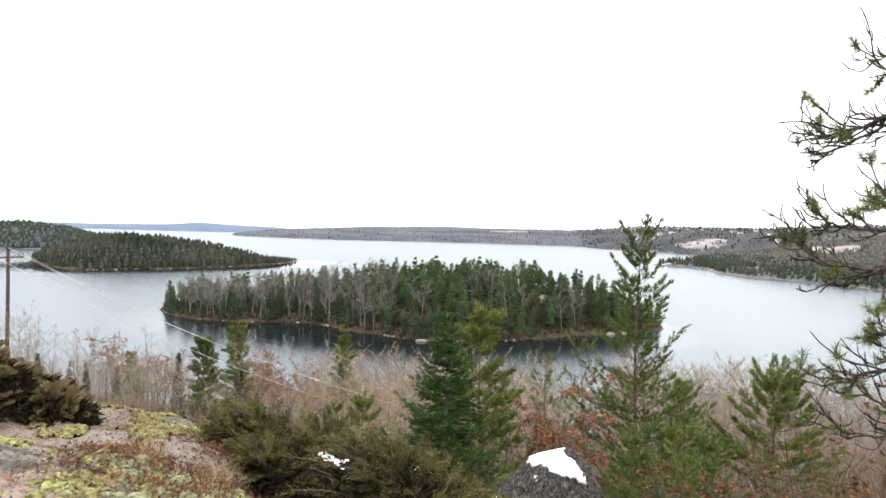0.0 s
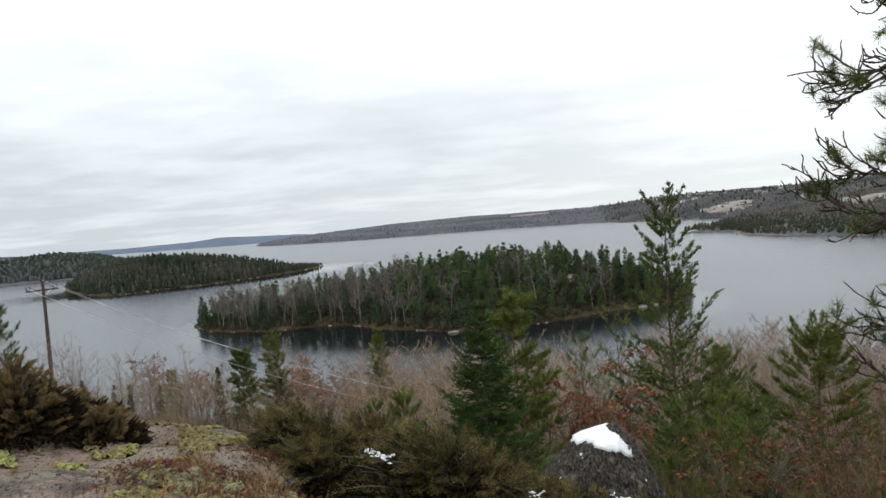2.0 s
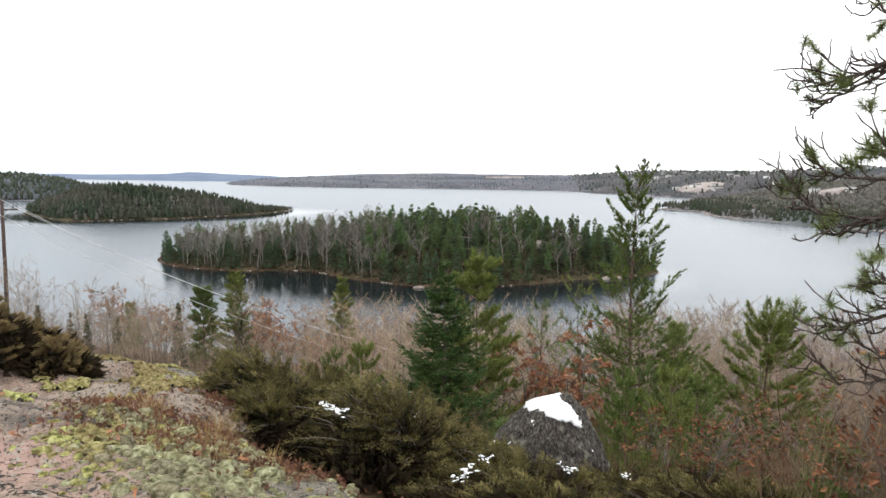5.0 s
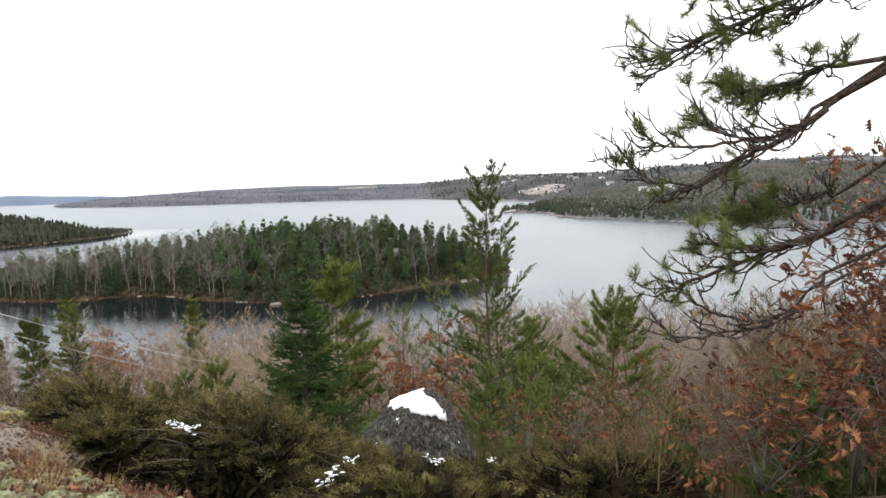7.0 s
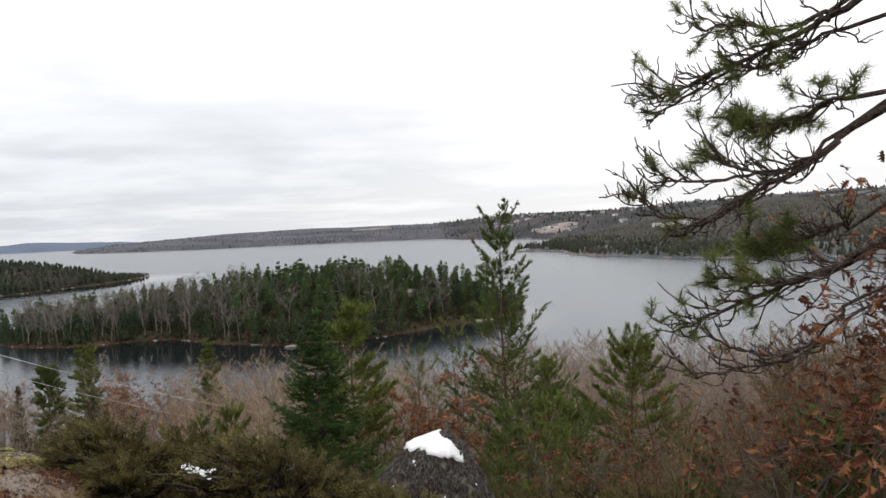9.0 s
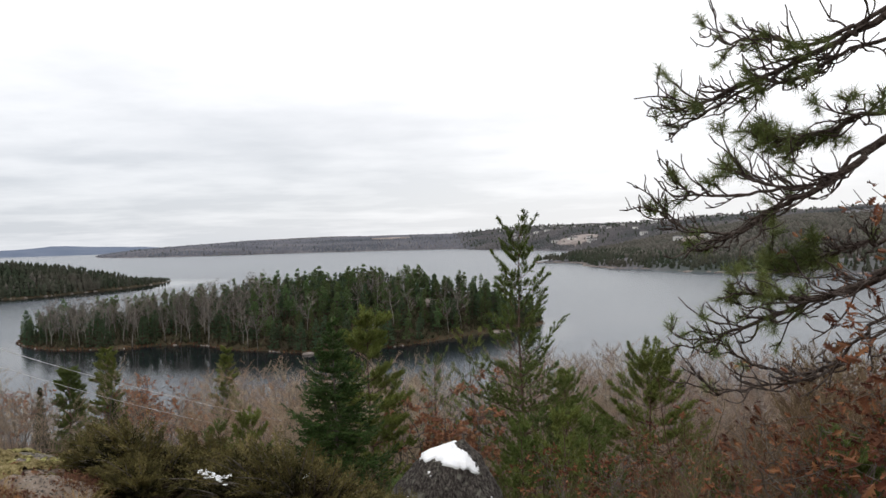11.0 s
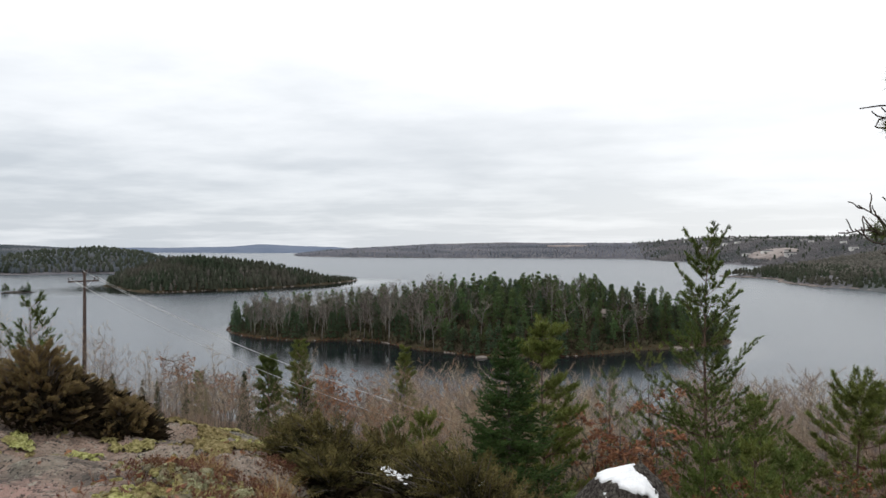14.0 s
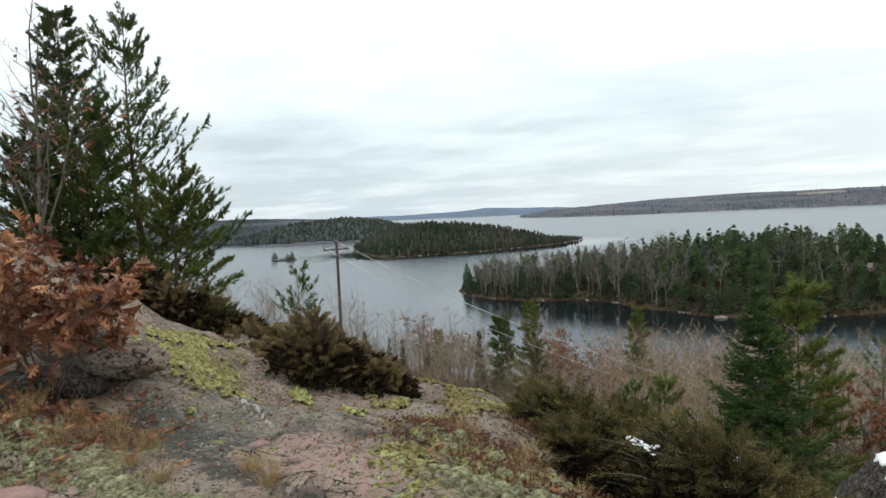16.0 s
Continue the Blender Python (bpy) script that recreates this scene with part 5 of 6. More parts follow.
# ---- oak brush ----
M_RUST_LEAF = material("rust_orange_leaves", [(0.3, (0.17, 0.078, 0.046)), (0.7, (0.38, 0.19, 0.108))], 1.5, 0.65, island=0.6, hue=0.4, through_light=0.2)
def leaf_sheet(geo, rng, places, ways, size):
    """Lobed oak leaves, each folded along its midrib and curled."""
    out = np.array([(0, 0), (0.13, 0.04), (0.24, 0.20), (0.31, 0.07), (0.43, 0.34), (0.53, 0.09), (0.66, 0.36), (0.74, 0.10), (0.87, 0.20), (1.0, 0.0)])
    ribs = np.array([(0.0, 0), (0.25, 0), (0.5, 0), (0.75, 0), (1.0, 0)])
    for p, d in zip(places, ways):
        s = size * rng.uniform(0.6, 1.15)
        d = unit(d)
        w = unit(np.cross(d, rng.normal(0, 1, 3)))
        n = np.cross(d, w)
        fold, curl = rng.uniform(0.3, 1.3), rng.uniform(-0.6, 0.8)
        up = [p + s * (u * d + v * w * 0.9 + (fold * v - curl * u * u) * n) for u, v in out]
        dn = [p + s * (u * d - v * w * 0.9 + (fold * v - curl * u * u) * n) for u, v in out[1:-1]]
        mid = [p + s * (u * d - curl * u * u * n) for u, v in ribs[1:-1]]
        k, m = len(out), len(out) + len(dn)
        near = [0, 0, m, m, m + 1, m + 1, m + 2, m + 2, m + 2, k - 1]
        faces = []
        for i in range(k - 1):
            a, b = near[i], near[i + 1]
            faces.append((i, i + 1, b) if a == b else (i, i + 1, b, a))
        low = [0] + list(range(k, m)) + [k - 1]
        for i in range(k - 1):
            a, b = near[i], near[i + 1]
            f = (low[i], b, low[i + 1]) if a == b else (low[i], a, b, low[i + 1])
            faces.append(f)
        geo.add(up + dn + mid, [tuple(dict.fromkeys(f)) for f in faces if len(set(f)) > 2])


def oak(name, seed, x, y, z, H, spread, stems, leaves, size, label, lean=(0, 0), fill=0.3, mat=None, group="", thick=1.0):
    rng = np.random.default_rng(seed)
    wood, leaf = Geo(), Geo()
    places, ways = [], []
    per = max(1, leaves // (stems * 7 * 3))
    for _ in range(stems):
        a = rng.uniform(0, 6.283)
        end = np.array([math.cos(a) * spread * rng.uniform(0.2, 0.8) + lean[0], math.sin(a) * spread * rng.uniform(0.2, 0.8) + lean[1], H * rng.uniform(0.7, 1.0)])
        u = np.linspace(0, 1, 6)[:, None]
        p = end * u + rng.normal(0, 0.035 * H, (6, 3)) * u + np.array([0, 0, 0.12 * H]) * u * (1 - u)
        wood.tube(p, np.linspace(0.0085, 0.002, 6) * H * thick, 5)
        for b in range(7):
            v = rng.uniform(fill, 1.0)
            q = np.array([np.interp(v, u[:, 0], p[:, c]) for c in range(3)])
            d = unit([rng.normal(), rng.normal(), rng.uniform(0, 0.9)])
            L = spread * rng.uniform(0.25, 0.55)
            k = q + d * L * u + rng.normal(0, 0.03 * L, (6, 3)) * u
            wood.tube(k, np.linspace(0.0035, 0.0014, 6) * H * thick, 4, False)
            for c in range(3):
                w = rng.uniform(0.35, 1.0)
                e = np.array([np.interp(w, u[:, 0], k[:, c2]) for c2 in range(3)])
                f = unit(d + rng.normal(0, 0.7, 3))
                wood.tube([e, e + f * 0.12 * spread, e + f * 0.22 * spread + np.array([0, 0, 0.02])], [0.0018 * H, 0.0014 * H, 0.001 * H], 3, False)
                for _ in range(per):
                    places.append(e + f * spread * rng.uniform(0.08, 0.24) + rng.normal(0, 0.02 * spread, 3))
                    ways.append(unit(f + rng.normal(0, 0.6, 3) + np.array([0, 0, -0.35])))
    leaf_sheet(leaf, rng, places, ways, size)
    t = thing(name, pose(x, y, z), label, "oak", group)
    part("stem", wood, M_BARK, t, smooth=True)
    tagged(part("foliage", leaf, mat or M_OAK_LEAF, t), kind="stuff")
    return t


oak("oak_sapling", 1, -6.0, 3.4, top_z(-6.0, 3.4) - 0.05, 1.22, 1.0, 10, 860, 0.175, "bushy oak sapling holding crisp brown leaves", lean=(-0.05, 0.05), fill=0.5, thick=1.4)
oak("oak_sapling", 2, 2.75, 2.75, gz(2.75, 2.75) - 0.1, 1.05, 1.0, 12, 1300, 0.075, "oak sapling with withered red-brown leaves", lean=(0.1, 0.3), mat=M_RED_LEAF)
oak("oak_sapling", 3, 2.5, 4.2, gz(2.5, 4.2) - 0.1, 1.0, 0.9, 8, 700, 0.06, "oak brush with dark red withered leaves", fill=0.15, mat=M_RED_LEAF)
for i, (x, y, h, s, n, sz, mat) in enumerate(((3.3, 3.5, 1.35, 1.0, 1150, 0.065, M_RED_LEAF), (3.9, 4.3, 1.6, 1.1, 1200, 0.065, M_RED_LEAF), (2.9, 6.4, 1.0, 0.9, 420, 0.055, M_RED_LEAF), (2.2, 8.6, 1.3, 0.9, 640, 0.06, M_RED_LEAF), (4.2, 6.4, 1.3, 1.1, 520, 0.06, M_RED_LEAF), (5.0, 8.0, 1.9, 1.4, 600, 0.065, M_RED_LEAF), (3.6, 11.5, 1.7, 1.2, 640, 0.07, M_RED_LEAF),
                                               (5.4, 15.5, 1.9, 1.4, 800, 0.08, M_RED_LEAF), (7.6, 19.0, 2.2, 1.6, 420, 0.1, M_RED_LEAF), (0.55, 17.6, 4.2, 1.4, 1700, 0.13, M_RUST_LEAF), (1.4, 18.2, 4.2, 1.1, 1200, 0.13, M_RUST_LEAF),
                                               (6.5, 10.0, 2.2, 1.5, 620, 0.075, M_RED_LEAF), (9.0, 13.0, 2.4, 1.6, 600, 0.085, M_RED_LEAF))):
    oak("oak_sapling", 10 + i, x, y, gz(x, y) - 0.1, h, s, 6, n, sz, "rust-red oak sapling in the brush on the slope", mat=mat, group="slope oaks", fill=0.35)
for i, (x, y, h) in enumerate(((-17, 43, 6), (-15, 41, 5), (-13.5, 45, 5), (-33, 52, 6), (-28, 50, 5), (-10, 48, 5), (-22, 55, 6), (-7, 50, 5))):
    oak("oak_tree", 30 + i, x, y, gz(x, y) - 0.2, h, 2.2, 7, 640, 0.22, "small rust-red oak among bare trees in the valley", mat=M_RUST_LEAF, group="valley oaks", fill=0.4)


oak("oak_sapling", 50, -13.6, 7.6, gz(-13.6, 7.6) - 0.1, 3.6, 1.7, 5, 150, 0.17, "thin grey oak with few brown leaves before the pines", fill=0.5)
oak("oak_sapling", 52, 2.85, 3.1, gz(2.85, 3.1) - 0.1, 1.95, 0.8, 6, 520, 0.062, "slender oak sapling with curled red-brown leaves among pine limbs", lean=(-0.1, 0.15), fill=0.7, thick=0.5, mat=M_RED_LEAF)
oak("oak_sapling", 51, 3.2, 4.3, gz(3.2, 4.3) - 0.1, 2.6, 0.9, 5, 105, 0.07, "tall thin oak sapling with orange-brown leaves", fill=0.75, thick=0.35)


# ---- overhanging red pine ----
def limb_pine():
    rng = np.random.default_rng(77)
    t = thing("red_pine", pose(3.3, 1.75, gz(3.3, 1.75) - 0.1), "red pine whose long-needled limbs reach over the slope", "tree")
    base = np.array([3.3, 1.75, gz(3.3, 1.75) - 0.1])
    trunk = Geo()
    zs = np.linspace(0, 7.5, 12)
    trunk.tube([(0.05 * math.sin(z), 0.04 * math.cos(1.3 * z), z) for z in zs], 0.15 * (1 - 0.09 * zs), 12)
    part("trunk", trunk, M_PINE_BARK, t, smooth=True)

    def spline(P, n):
        P = np.array(P, float)
        s = np.linspace(0, len(P) - 1, n)
        out = []
        for v in s:
            i = min(int(v), len(P) - 2)
            f = v - i
            p0, p1, p2, p3 = P[max(i - 1, 0)], P[i], P[i + 1], P[min(i + 2, len(P) - 1)]
            out.append(0.5 * (2 * p1 + (p2 - p0) * f + (2 * p0 - 5 * p1 + 4 * p2 - p3) * f * f + (3 * p1 - p0 - 3 * p2 + p3) * f ** 3))
        return np.array(out)

    def tuft(leaf, p, d, n=90, ln=0.068):
        k = rng.uniform(-0.055, 0.01, n)
        c = p + d * k[:, None]
        leaf.spray(rng, c, np.repeat(d[None] * 0.45, n, 0), 1, ln, 0.0028, 0.62)

    def twigs(wood, leaf, path, r0, count, reach, tufted, lo=0.3):
        n = len(path)
        s = np.linspace(0, 1, 9)[:, None]
        for j in range(int(count * 1.5)):
            u = lo + (0.98 - lo) * (j + rng.random()) / (count * 1.5)
            i = min(int(u * (n - 1)), n - 2)
            q, d = path[i], unit(path[i + 1] - path[i])
            w = unit(np.cross(d, rng.normal(0, 1, 3)))
            L = 1.35 * reach * rng.uniform(0.4, 1.15) * (1.2 - 0.65 * u)
            a = unit(d * rng.uniform(0.9, 1.5) + w * rng.uniform(0.25, 0.8) + np.array([0, 0, rng.uniform(-0.45, 0.15)]))
            p = q + a * L * s + np.array([0, 0, 1.0]) * (rng.uniform(0.05, 0.4) * L * s ** 2.4) + 0.13 * L * np.sin(rng.uniform(4, 8) * s + rng.uniform(0, 6, 3)) * s
            wood.tube(p, np.linspace(min(r0, 0.0075), 0.0032, 9), 5, True)
            ends = [(p[-1], unit(p[-1] - p[-2]), 0.12 if u < 0.55 else 0.5)]
            for _ in range(rng.integers(2, 4)):
                v = rng.integers(2, 8)
                e = unit(unit(p[v] - p[v - 1]) + rng.normal(0, 0.6, 3) + np.array([0, 0, 0.2]))
                m = L * rng.uniform(0.18, 0.45)
                k = p[v] + e * m * s + np.array([0, 0, 0.4 * m]) * s ** 2 + 0.06 * m * np.sin(8 * s + rng.uniform(0, 6, 3)) * s
                wood.tube(k, np.linspace(0.0045, 0.0028, 9), 4, True)
                ends.append((k[-1], unit(k[-1] - k[-2]), 0.03 if u < 0.55 else 0.1))
            for e, d2, odds in ends:
                if rng.random() < tufted * odds:
                    tuft(leaf, e, d2)
                    for _ in range(rng.integers(0, 3)):
                        f = unit(d2 + rng.normal(0, 0.7, 3))
                        wood.tube([e - d2 * 0.05, e - d2 * 0.05 + f * 0.07], [0.0025, 0.002], 4)
                        tuft(leaf, e - d2 * 0.05 + f * 0.08, f, 80)

    def limb(height, pts, r, count, reach, tufted):
        """One limb from the trunk at that height (0: off another limb), its thickness, twigs, their reach and how many bear needles."""
        wood, leaf = Geo(), Geo()
        p = spline(([(base[0], base[1], height)] if height else []) + pts, 22) - base
        p[2:] += rng.normal(0, 0.006, (20, 3))
        wood.tube(p, np.linspace(r, 0.005, 22), 8)
        tuft(leaf, p[-1], unit(p[-1] - p[-2]))
        twigs(wood, leaf, p, max(0.005, r * 0.28), count, reach, tufted)
        ob = part("limb", wood, M_DARK_LIMB, t, smooth=True)
        tagged(part("needles", leaf, M_RED_PINE, ob, "long green pine needles in tufts"), kind="stuff")

    limb(33.9, [(2.35, 3.17, 33.01), (2.21, 3.31, 32.92), (2.06, 3.44, 32.84), (1.86, 3.6, 32.75), (1.67, 3.72, 32.68), (1.53, 3.81, 32.64)], 0.022, 16, 0.34, 0.75)
    limb(33.7, [(2.35, 3.17, 33.03), (2.21, 3.31, 32.95), (2.06, 3.44, 32.89), (1.92, 3.55, 32.97), (1.8, 3.64, 32.97), (1.73, 3.69, 33.01)], 0.014, 10, 0.26, 0.8)
    limb(0, [(2.07, 3.44, 32.83), (1.92, 3.55, 32.77), (1.77, 3.66, 32.67), (1.62, 3.75, 32.59), (1.53, 3.81, 32.56)], 0.01, 9, 0.22, 0.35)
    limb(33.1, [(2.36, 3.16, 32.87), (2.25, 3.28, 32.85), (2.14, 3.37, 32.79), (2.01, 3.49, 32.73), (1.88, 3.58, 32.76)], 0.012, 14, 0.2, 0.9)
    limb(32.65, [(2.36, 3.16, 32.53), (2.25, 3.27, 32.53), (2.11, 3.4, 32.46), (1.99, 3.5, 32.44), (1.92, 3.56, 32.46)], 0.014, 26, 0.17, 1.3)
    limb(33.2, [(2.36, 3.16, 32.44), (2.22, 3.3, 32.29), (2.08, 3.43, 32.18), (1.94, 3.55, 32.09), (1.78, 3.65, 31.97), (1.67, 3.73, 31.88)], 0.024, 15, 0.3, 0.35)
    limb(33.3, [(2.36, 3.16, 32.47), (2.15, 3.37, 32.24), (2.0, 3.5, 32.2), (1.89, 3.58, 32.23), (1.8, 3.64, 32.29)], 0.012, 12, 0.24, 0.75)
    limb(0, [(2.08, 3.43, 32.19), (1.87, 3.59, 32.18), (1.68, 3.72, 32.18), (1.58, 3.78, 32.21), (1.52, 3.81, 32.3)], 0.009, 9, 0.22, 0.5)
    limb(0, [(2.0, 3.5, 32.16), (1.8, 3.64, 31.98), (1.62, 3.76, 31.99), (1.49, 3.83, 32.06), (1.44, 3.86, 32.12)], 0.008, 10, 0.22, 0.12)
    limb(32.8, [(2.38, 3.15, 31.85), (2.27, 3.26, 31.74), (2.09, 3.43, 31.64), (1.92, 3.56, 31.54), (1.74, 3.68, 31.43), (1.62, 3.76, 31.38)], 0.022, 16, 0.3, 0.7)
    limb(32.9, [(2.38, 3.15, 31.81), (2.16, 3.36, 31.68), (2.01, 3.49, 31.64), (1.88, 3.59, 31.66), (1.79, 3.65, 31.65)], 0.012, 14, 0.22, 0.9)
    limb(32.5, [(2.38, 3.15, 31.63), (2.24, 3.29, 31.47), (2.1, 3.42, 31.29), (1.93, 3.55, 31.26), (1.8, 3.65, 31.32), (1.74, 3.68, 31.4)], 0.009, 9, 0.26, 0.25)
    limb(32.4, [(2.38, 3.14, 31.57), (2.24, 3.29, 31.4), (2.06, 3.45, 31.24), (1.86, 3.6, 31.17), (1.72, 3.7, 31.12), (1.66, 3.74, 31.15)], 0.008, 10, 0.28, 0.05)
    limb(33.4, [(2.78, 3.66, 32.02), (2.54, 3.7, 31.91), (2.36, 3.77, 31.84), (2.21, 3.86, 31.79), (2.13, 3.91, 31.76)], 0.014, 34, 0.18, 1.4)


limb_pine()


# ---- power line ----
def power_line():
    def pole(x, y, base, top, arm_dir, label):
        t = thing("utility_pole", pose(x, y, base), label, "utility pole", "power line")
        g = Geo()
        h = top - base
        g.tube([(0, 0, 0), (0.01, 0, h * 0.5), (0, 0, h - 0.03), (0, 0, h)], [0.17, 0.145, 0.115, 0.10], 10)
        part("pole", g, M_POLE, t, smooth=True)
        a = np.array([arm_dir[0], arm_dir[1], 0.0])
        n = np.array([-a[1], a[0], 0])
        g = Geo()
        c = np.array([0, 0, h - 0.72]) + n * 0.14
        box = [c + sx * a * 1.3 + sy * n * 0.05 + np.array([0, 0, sz * 0.06]) for sx in (-1, 1) for sy in (-1, 1) for sz in (-1, 1)]
        g.add(box, [(0, 1, 3, 2), (4, 6, 7, 5), (0, 4, 5, 1), (2, 3, 7, 6), (0, 2, 6, 4), (1, 5, 7, 3)])
        part("crossarm", g, M_POLE, t)
        for s in (-1, 1):
            g = Geo()
            g.tube([c + a * 0.65 * s - n * 0.06, np.array([0, 0, h - 1.35]) + n * 0.1], [0.018, 0.018], 5)
            part("brace", g, M_WIRE, t)
        tops = []
        for o in (-1.25, -0.95, 0.95, 1.25):
            tops.append(c + a * o + np.array([0, 0, 0.06]))
        tops += [np.array([0, 0, h - 0.1]) + a * o for o in (-0.16, 0.16)]
        for q in tops:
            g = Geo()
            prof = ((0.0, 0.015), (0.1, 0.015), (0.1, 0.06), (0.15, 0.07), (0.19, 0.045), (0.22, 0.06), (0.27, 0.05), (0.29, 0.01))
            g.tube([q + np.array([0, 0, u]) for u, _ in prof], [r for _, r in prof], 8)
            part("insulator", g, M_PORCELAIN, t, smooth=True)
        return [np.array([x, y, base]) + q + np.array([0, 0, 0.24]) for q in tops]

    along = unit([P2[0] - P1[0], P2[1] - P1[1]])
    side = (-along[1], along[0])
    a = pole(P1[0], P1[1], 18.5, P1[2], side, "weathered wooden utility pole with a crossarm")
    b = pole(P2[0], P2[1], P2[3], P2[2], side, "weathered wooden utility pole down the slope")
    for i in (0, 3, 4):
        g = Geo()
        s = np.linspace(0, 1, 40)[:, None]
        g.tube(a[i] * (1 - s) + b[i] * s - np.array([0, 0, 1.0]) * (SAG * 4 * s * (1 - s)), 0.013, 5)
        w = tagged(new("power_wire", g.mesh("power_wire", M_WIRE, True)), "thin pale wire sagging between the poles", "wire", "power line")


P1 = (-39.4, 47.9, 29.75)
P2 = (-6.8, 38.0, 22.0, 15.0)
SAG = 0.8
power_line()


# ---- valley woods ----
BARE = [tree("bare_tree", *bare_geo(200 + s, 11, 0.07, 34, 40, 0.013, sides=3, lean=0.05, low=0.28, up=0.35), M_BIRCH if s % 3 == 0 else M_BARK, M_TWIG, stand(0, 0, -60),
             "slim leafless tree in the tan valley woods", group="valley woods", crown="crown") for s in range(7)]


def plant_valley():
    rng = np.random.default_rng(9)
    used, spots = set(), []
    while len(spots) < 290:
        y = 24 + 82 * rng.random() ** 0.8
        x = rng.uniform(-1.25 * y - 4, 0.95 * y + 6)
        if any((x - a) ** 2 + (y - b) ** 2 < 6 for a, b in spots):
            continue
        spots.append((x, y))
        ob = BARE[rng.integers(len(BARE))]
        # the crowns make a level that drops gently to the shore
        top = 32 - (0.172 - 0.022 * min(1, max(0, x / y * 3 - 0.1)) + 0.03 * rng.random() + 0.10 * max(0, 1 - y / 60)) * math.hypot(x, y)
        z = gz(x, y) - 0.2
        size = min(1.25, max(0.42, (top - z) / 11 * rng.uniform(0.85, 1.05)))
        if ob.name not in used:
            used.add(ob.name)
            ob.matrix_world = pose(x, y, z, 0, 0, rng.uniform(0, 360))
            ob.scale = (size,) * 3
        else:
            copy_scaled(ob, x, y, z, rng.uniform(0, 360), size)
    # a thicker stand on the slope toward the peninsula
    for _ in range(70):
        y = rng.uniform(38, 78)
        x = y * rng.uniform(0.12, 0.85)
        z = gz(x, y) - 0.2
        top = 32 - (0.148 + 0.035 * rng.random() + 0.06 * max(0, 1 - y / 60)) * math.hypot(x, y)
        copy_scaled(BARE[rng.integers(len(BARE))], x, y, z, rng.uniform(0, 360), min(1.25, max(0.42, (top - z) / 11)))


plant_valley()
VALLEY = ((-18.1, 41.3, 25.95, 9.0, 1.7, 0), (-24.4, 49.7, 23.4, 8, 1.35, 2), (-23.5, 44.3, 23.3, 7.0, 0.75, 1), (-37.6, 61.6, 19.4, 7, 1.6, 0), (-12.97, 48.44, 24.5, 9, 1.6, 0),
          (-31.2, 45.5, 21.9, 6, 0.6, 1), (-33.6, 43.7, 22.8, 6, 0.7, 1), (-32.0, 44.9, 22.1, 6, 0.55, 1), (-29.5, 46.6, 21.6, 6, 0.6, 1), (-16.9, 39.5, 23.4, 7, 0.9, 1), (9.5, 42, 23.5, 8, 1.9, 0))
for i, (x, y, top, H, R, kind) in enumerate(VALLEY):
    if kind == 1:
        put_tree("spruce_tree", fir_geo(300 + i, H, 0.04, R * 1.1, 26, 6, 0.07, cone_crown, 0.014, 0.13, 0.06), M_BARK, M_SPRUCE, x, y, top, H,
                 "slim dark spruce in the valley woods", "valley conifers")
    else:
        put_tree("pine_tree", open_pine_geo(300 + i, H, 0.15, R * 1.05, 20, 5, lambda f: 0.05 + 0.4 * f, 0.18, (lambda f: 0.95 - 0.8 * f) if kind == 0 else (lambda f: 1 - 0.7 * f * f), 0.1, 0.2, 30, 0.15, 0.028, 15, 0.15, gaps=0.14, rise=0.3, spread=0.6),
                 M_PINE_BARK, M_YELLOW_PINE if kind == 0 else M_WHITE_PINE, x, y, top, H, "dull green pine rising over bare woods", "valley conifers")


M_BRUSH = material("dark_brush_twigs", [(0.3, (0.058, 0.041, 0.024)), (0.7, (0.2, 0.14, 0.083))], 1.5, island=0.5)


def brush():
    """Fine grey twigs and stems of the undergrowth on the slope."""
    rng = np.random.default_rng(15)
    g = Geo()
    n = 5200
    y = 9.5 + 24 * rng.random(n) ** 1.2
    x = rng.uniform(-0.9, 1.0, n) * (y + 2)
    keep = (shore_distance(x, y, OUTCROP) < -0.6) & (x > 1.5 - 0.3 * y)
    x, y = x[keep], y[keep]
    p = np.stack([x, y, ground_z(x, y) - 0.1], 1)
    d = np.stack([rng.normal(0, 0.28, len(x)), rng.normal(0, 0.28, len(x)), np.ones(len(x))], 1)
    for k, h, w in ((1, 1.5, 0.016), (3, 0.9, 0.01)):
        g.spray(rng, p + d * (0.0 if k == 1 else 0.5), d, k, h, w, 0.12 * k)
    tagged(new("slope_brush", g.mesh("slope_brush", M_BRUSH)), "tangle of thin bare grey-brown brush on the slope", "brush", kind="stuff")


brush()


def near_spots():
    """Slim young trees between the granite and the valley."""
    rng = np.random.default_rng(17)
    out = []
    while len(out) < 360:
        y = 13 + 35 * rng.random()
        x = rng.uniform(-1.15, 0.05) * y - 1.5
        if shore_distance(np.array([x]), np.array([y]), OUTCROP)[0] > -1.5:
            continue
        low = 0.05 if -0.52 < x / y < -0.3 else 0.0
        top = 32 - (0.165 + low + 0.11 * rng.random()) * math.hypot(x, y)
        z = gz(x, y) - 0.2
        if top - z > 0.8:
            out.append((x, y, z, (top - z) / 5.0))
    return out


def valley_spots():
    """The thicket between the valley trees."""
    rng = np.random.default_rng(16)
    out = []
    for _ in range(1250):
        y = 20 + 86 * rng.random() ** 0.85
        x = rng.uniform(-1.25, 0.95) * y + rng.normal(0, 3)
        top = 32 - (0.175 + 0.05 * rng.random() + 0.10 * max(0, 1 - y / 60)) * math.hypot(x, y)
        z = gz(x, y) - 0.2
        out.append((x, y, z, min(1.2, max(0.3, (top - z) / 10 * rng.uniform(0.6, 1.0)))))
    return out


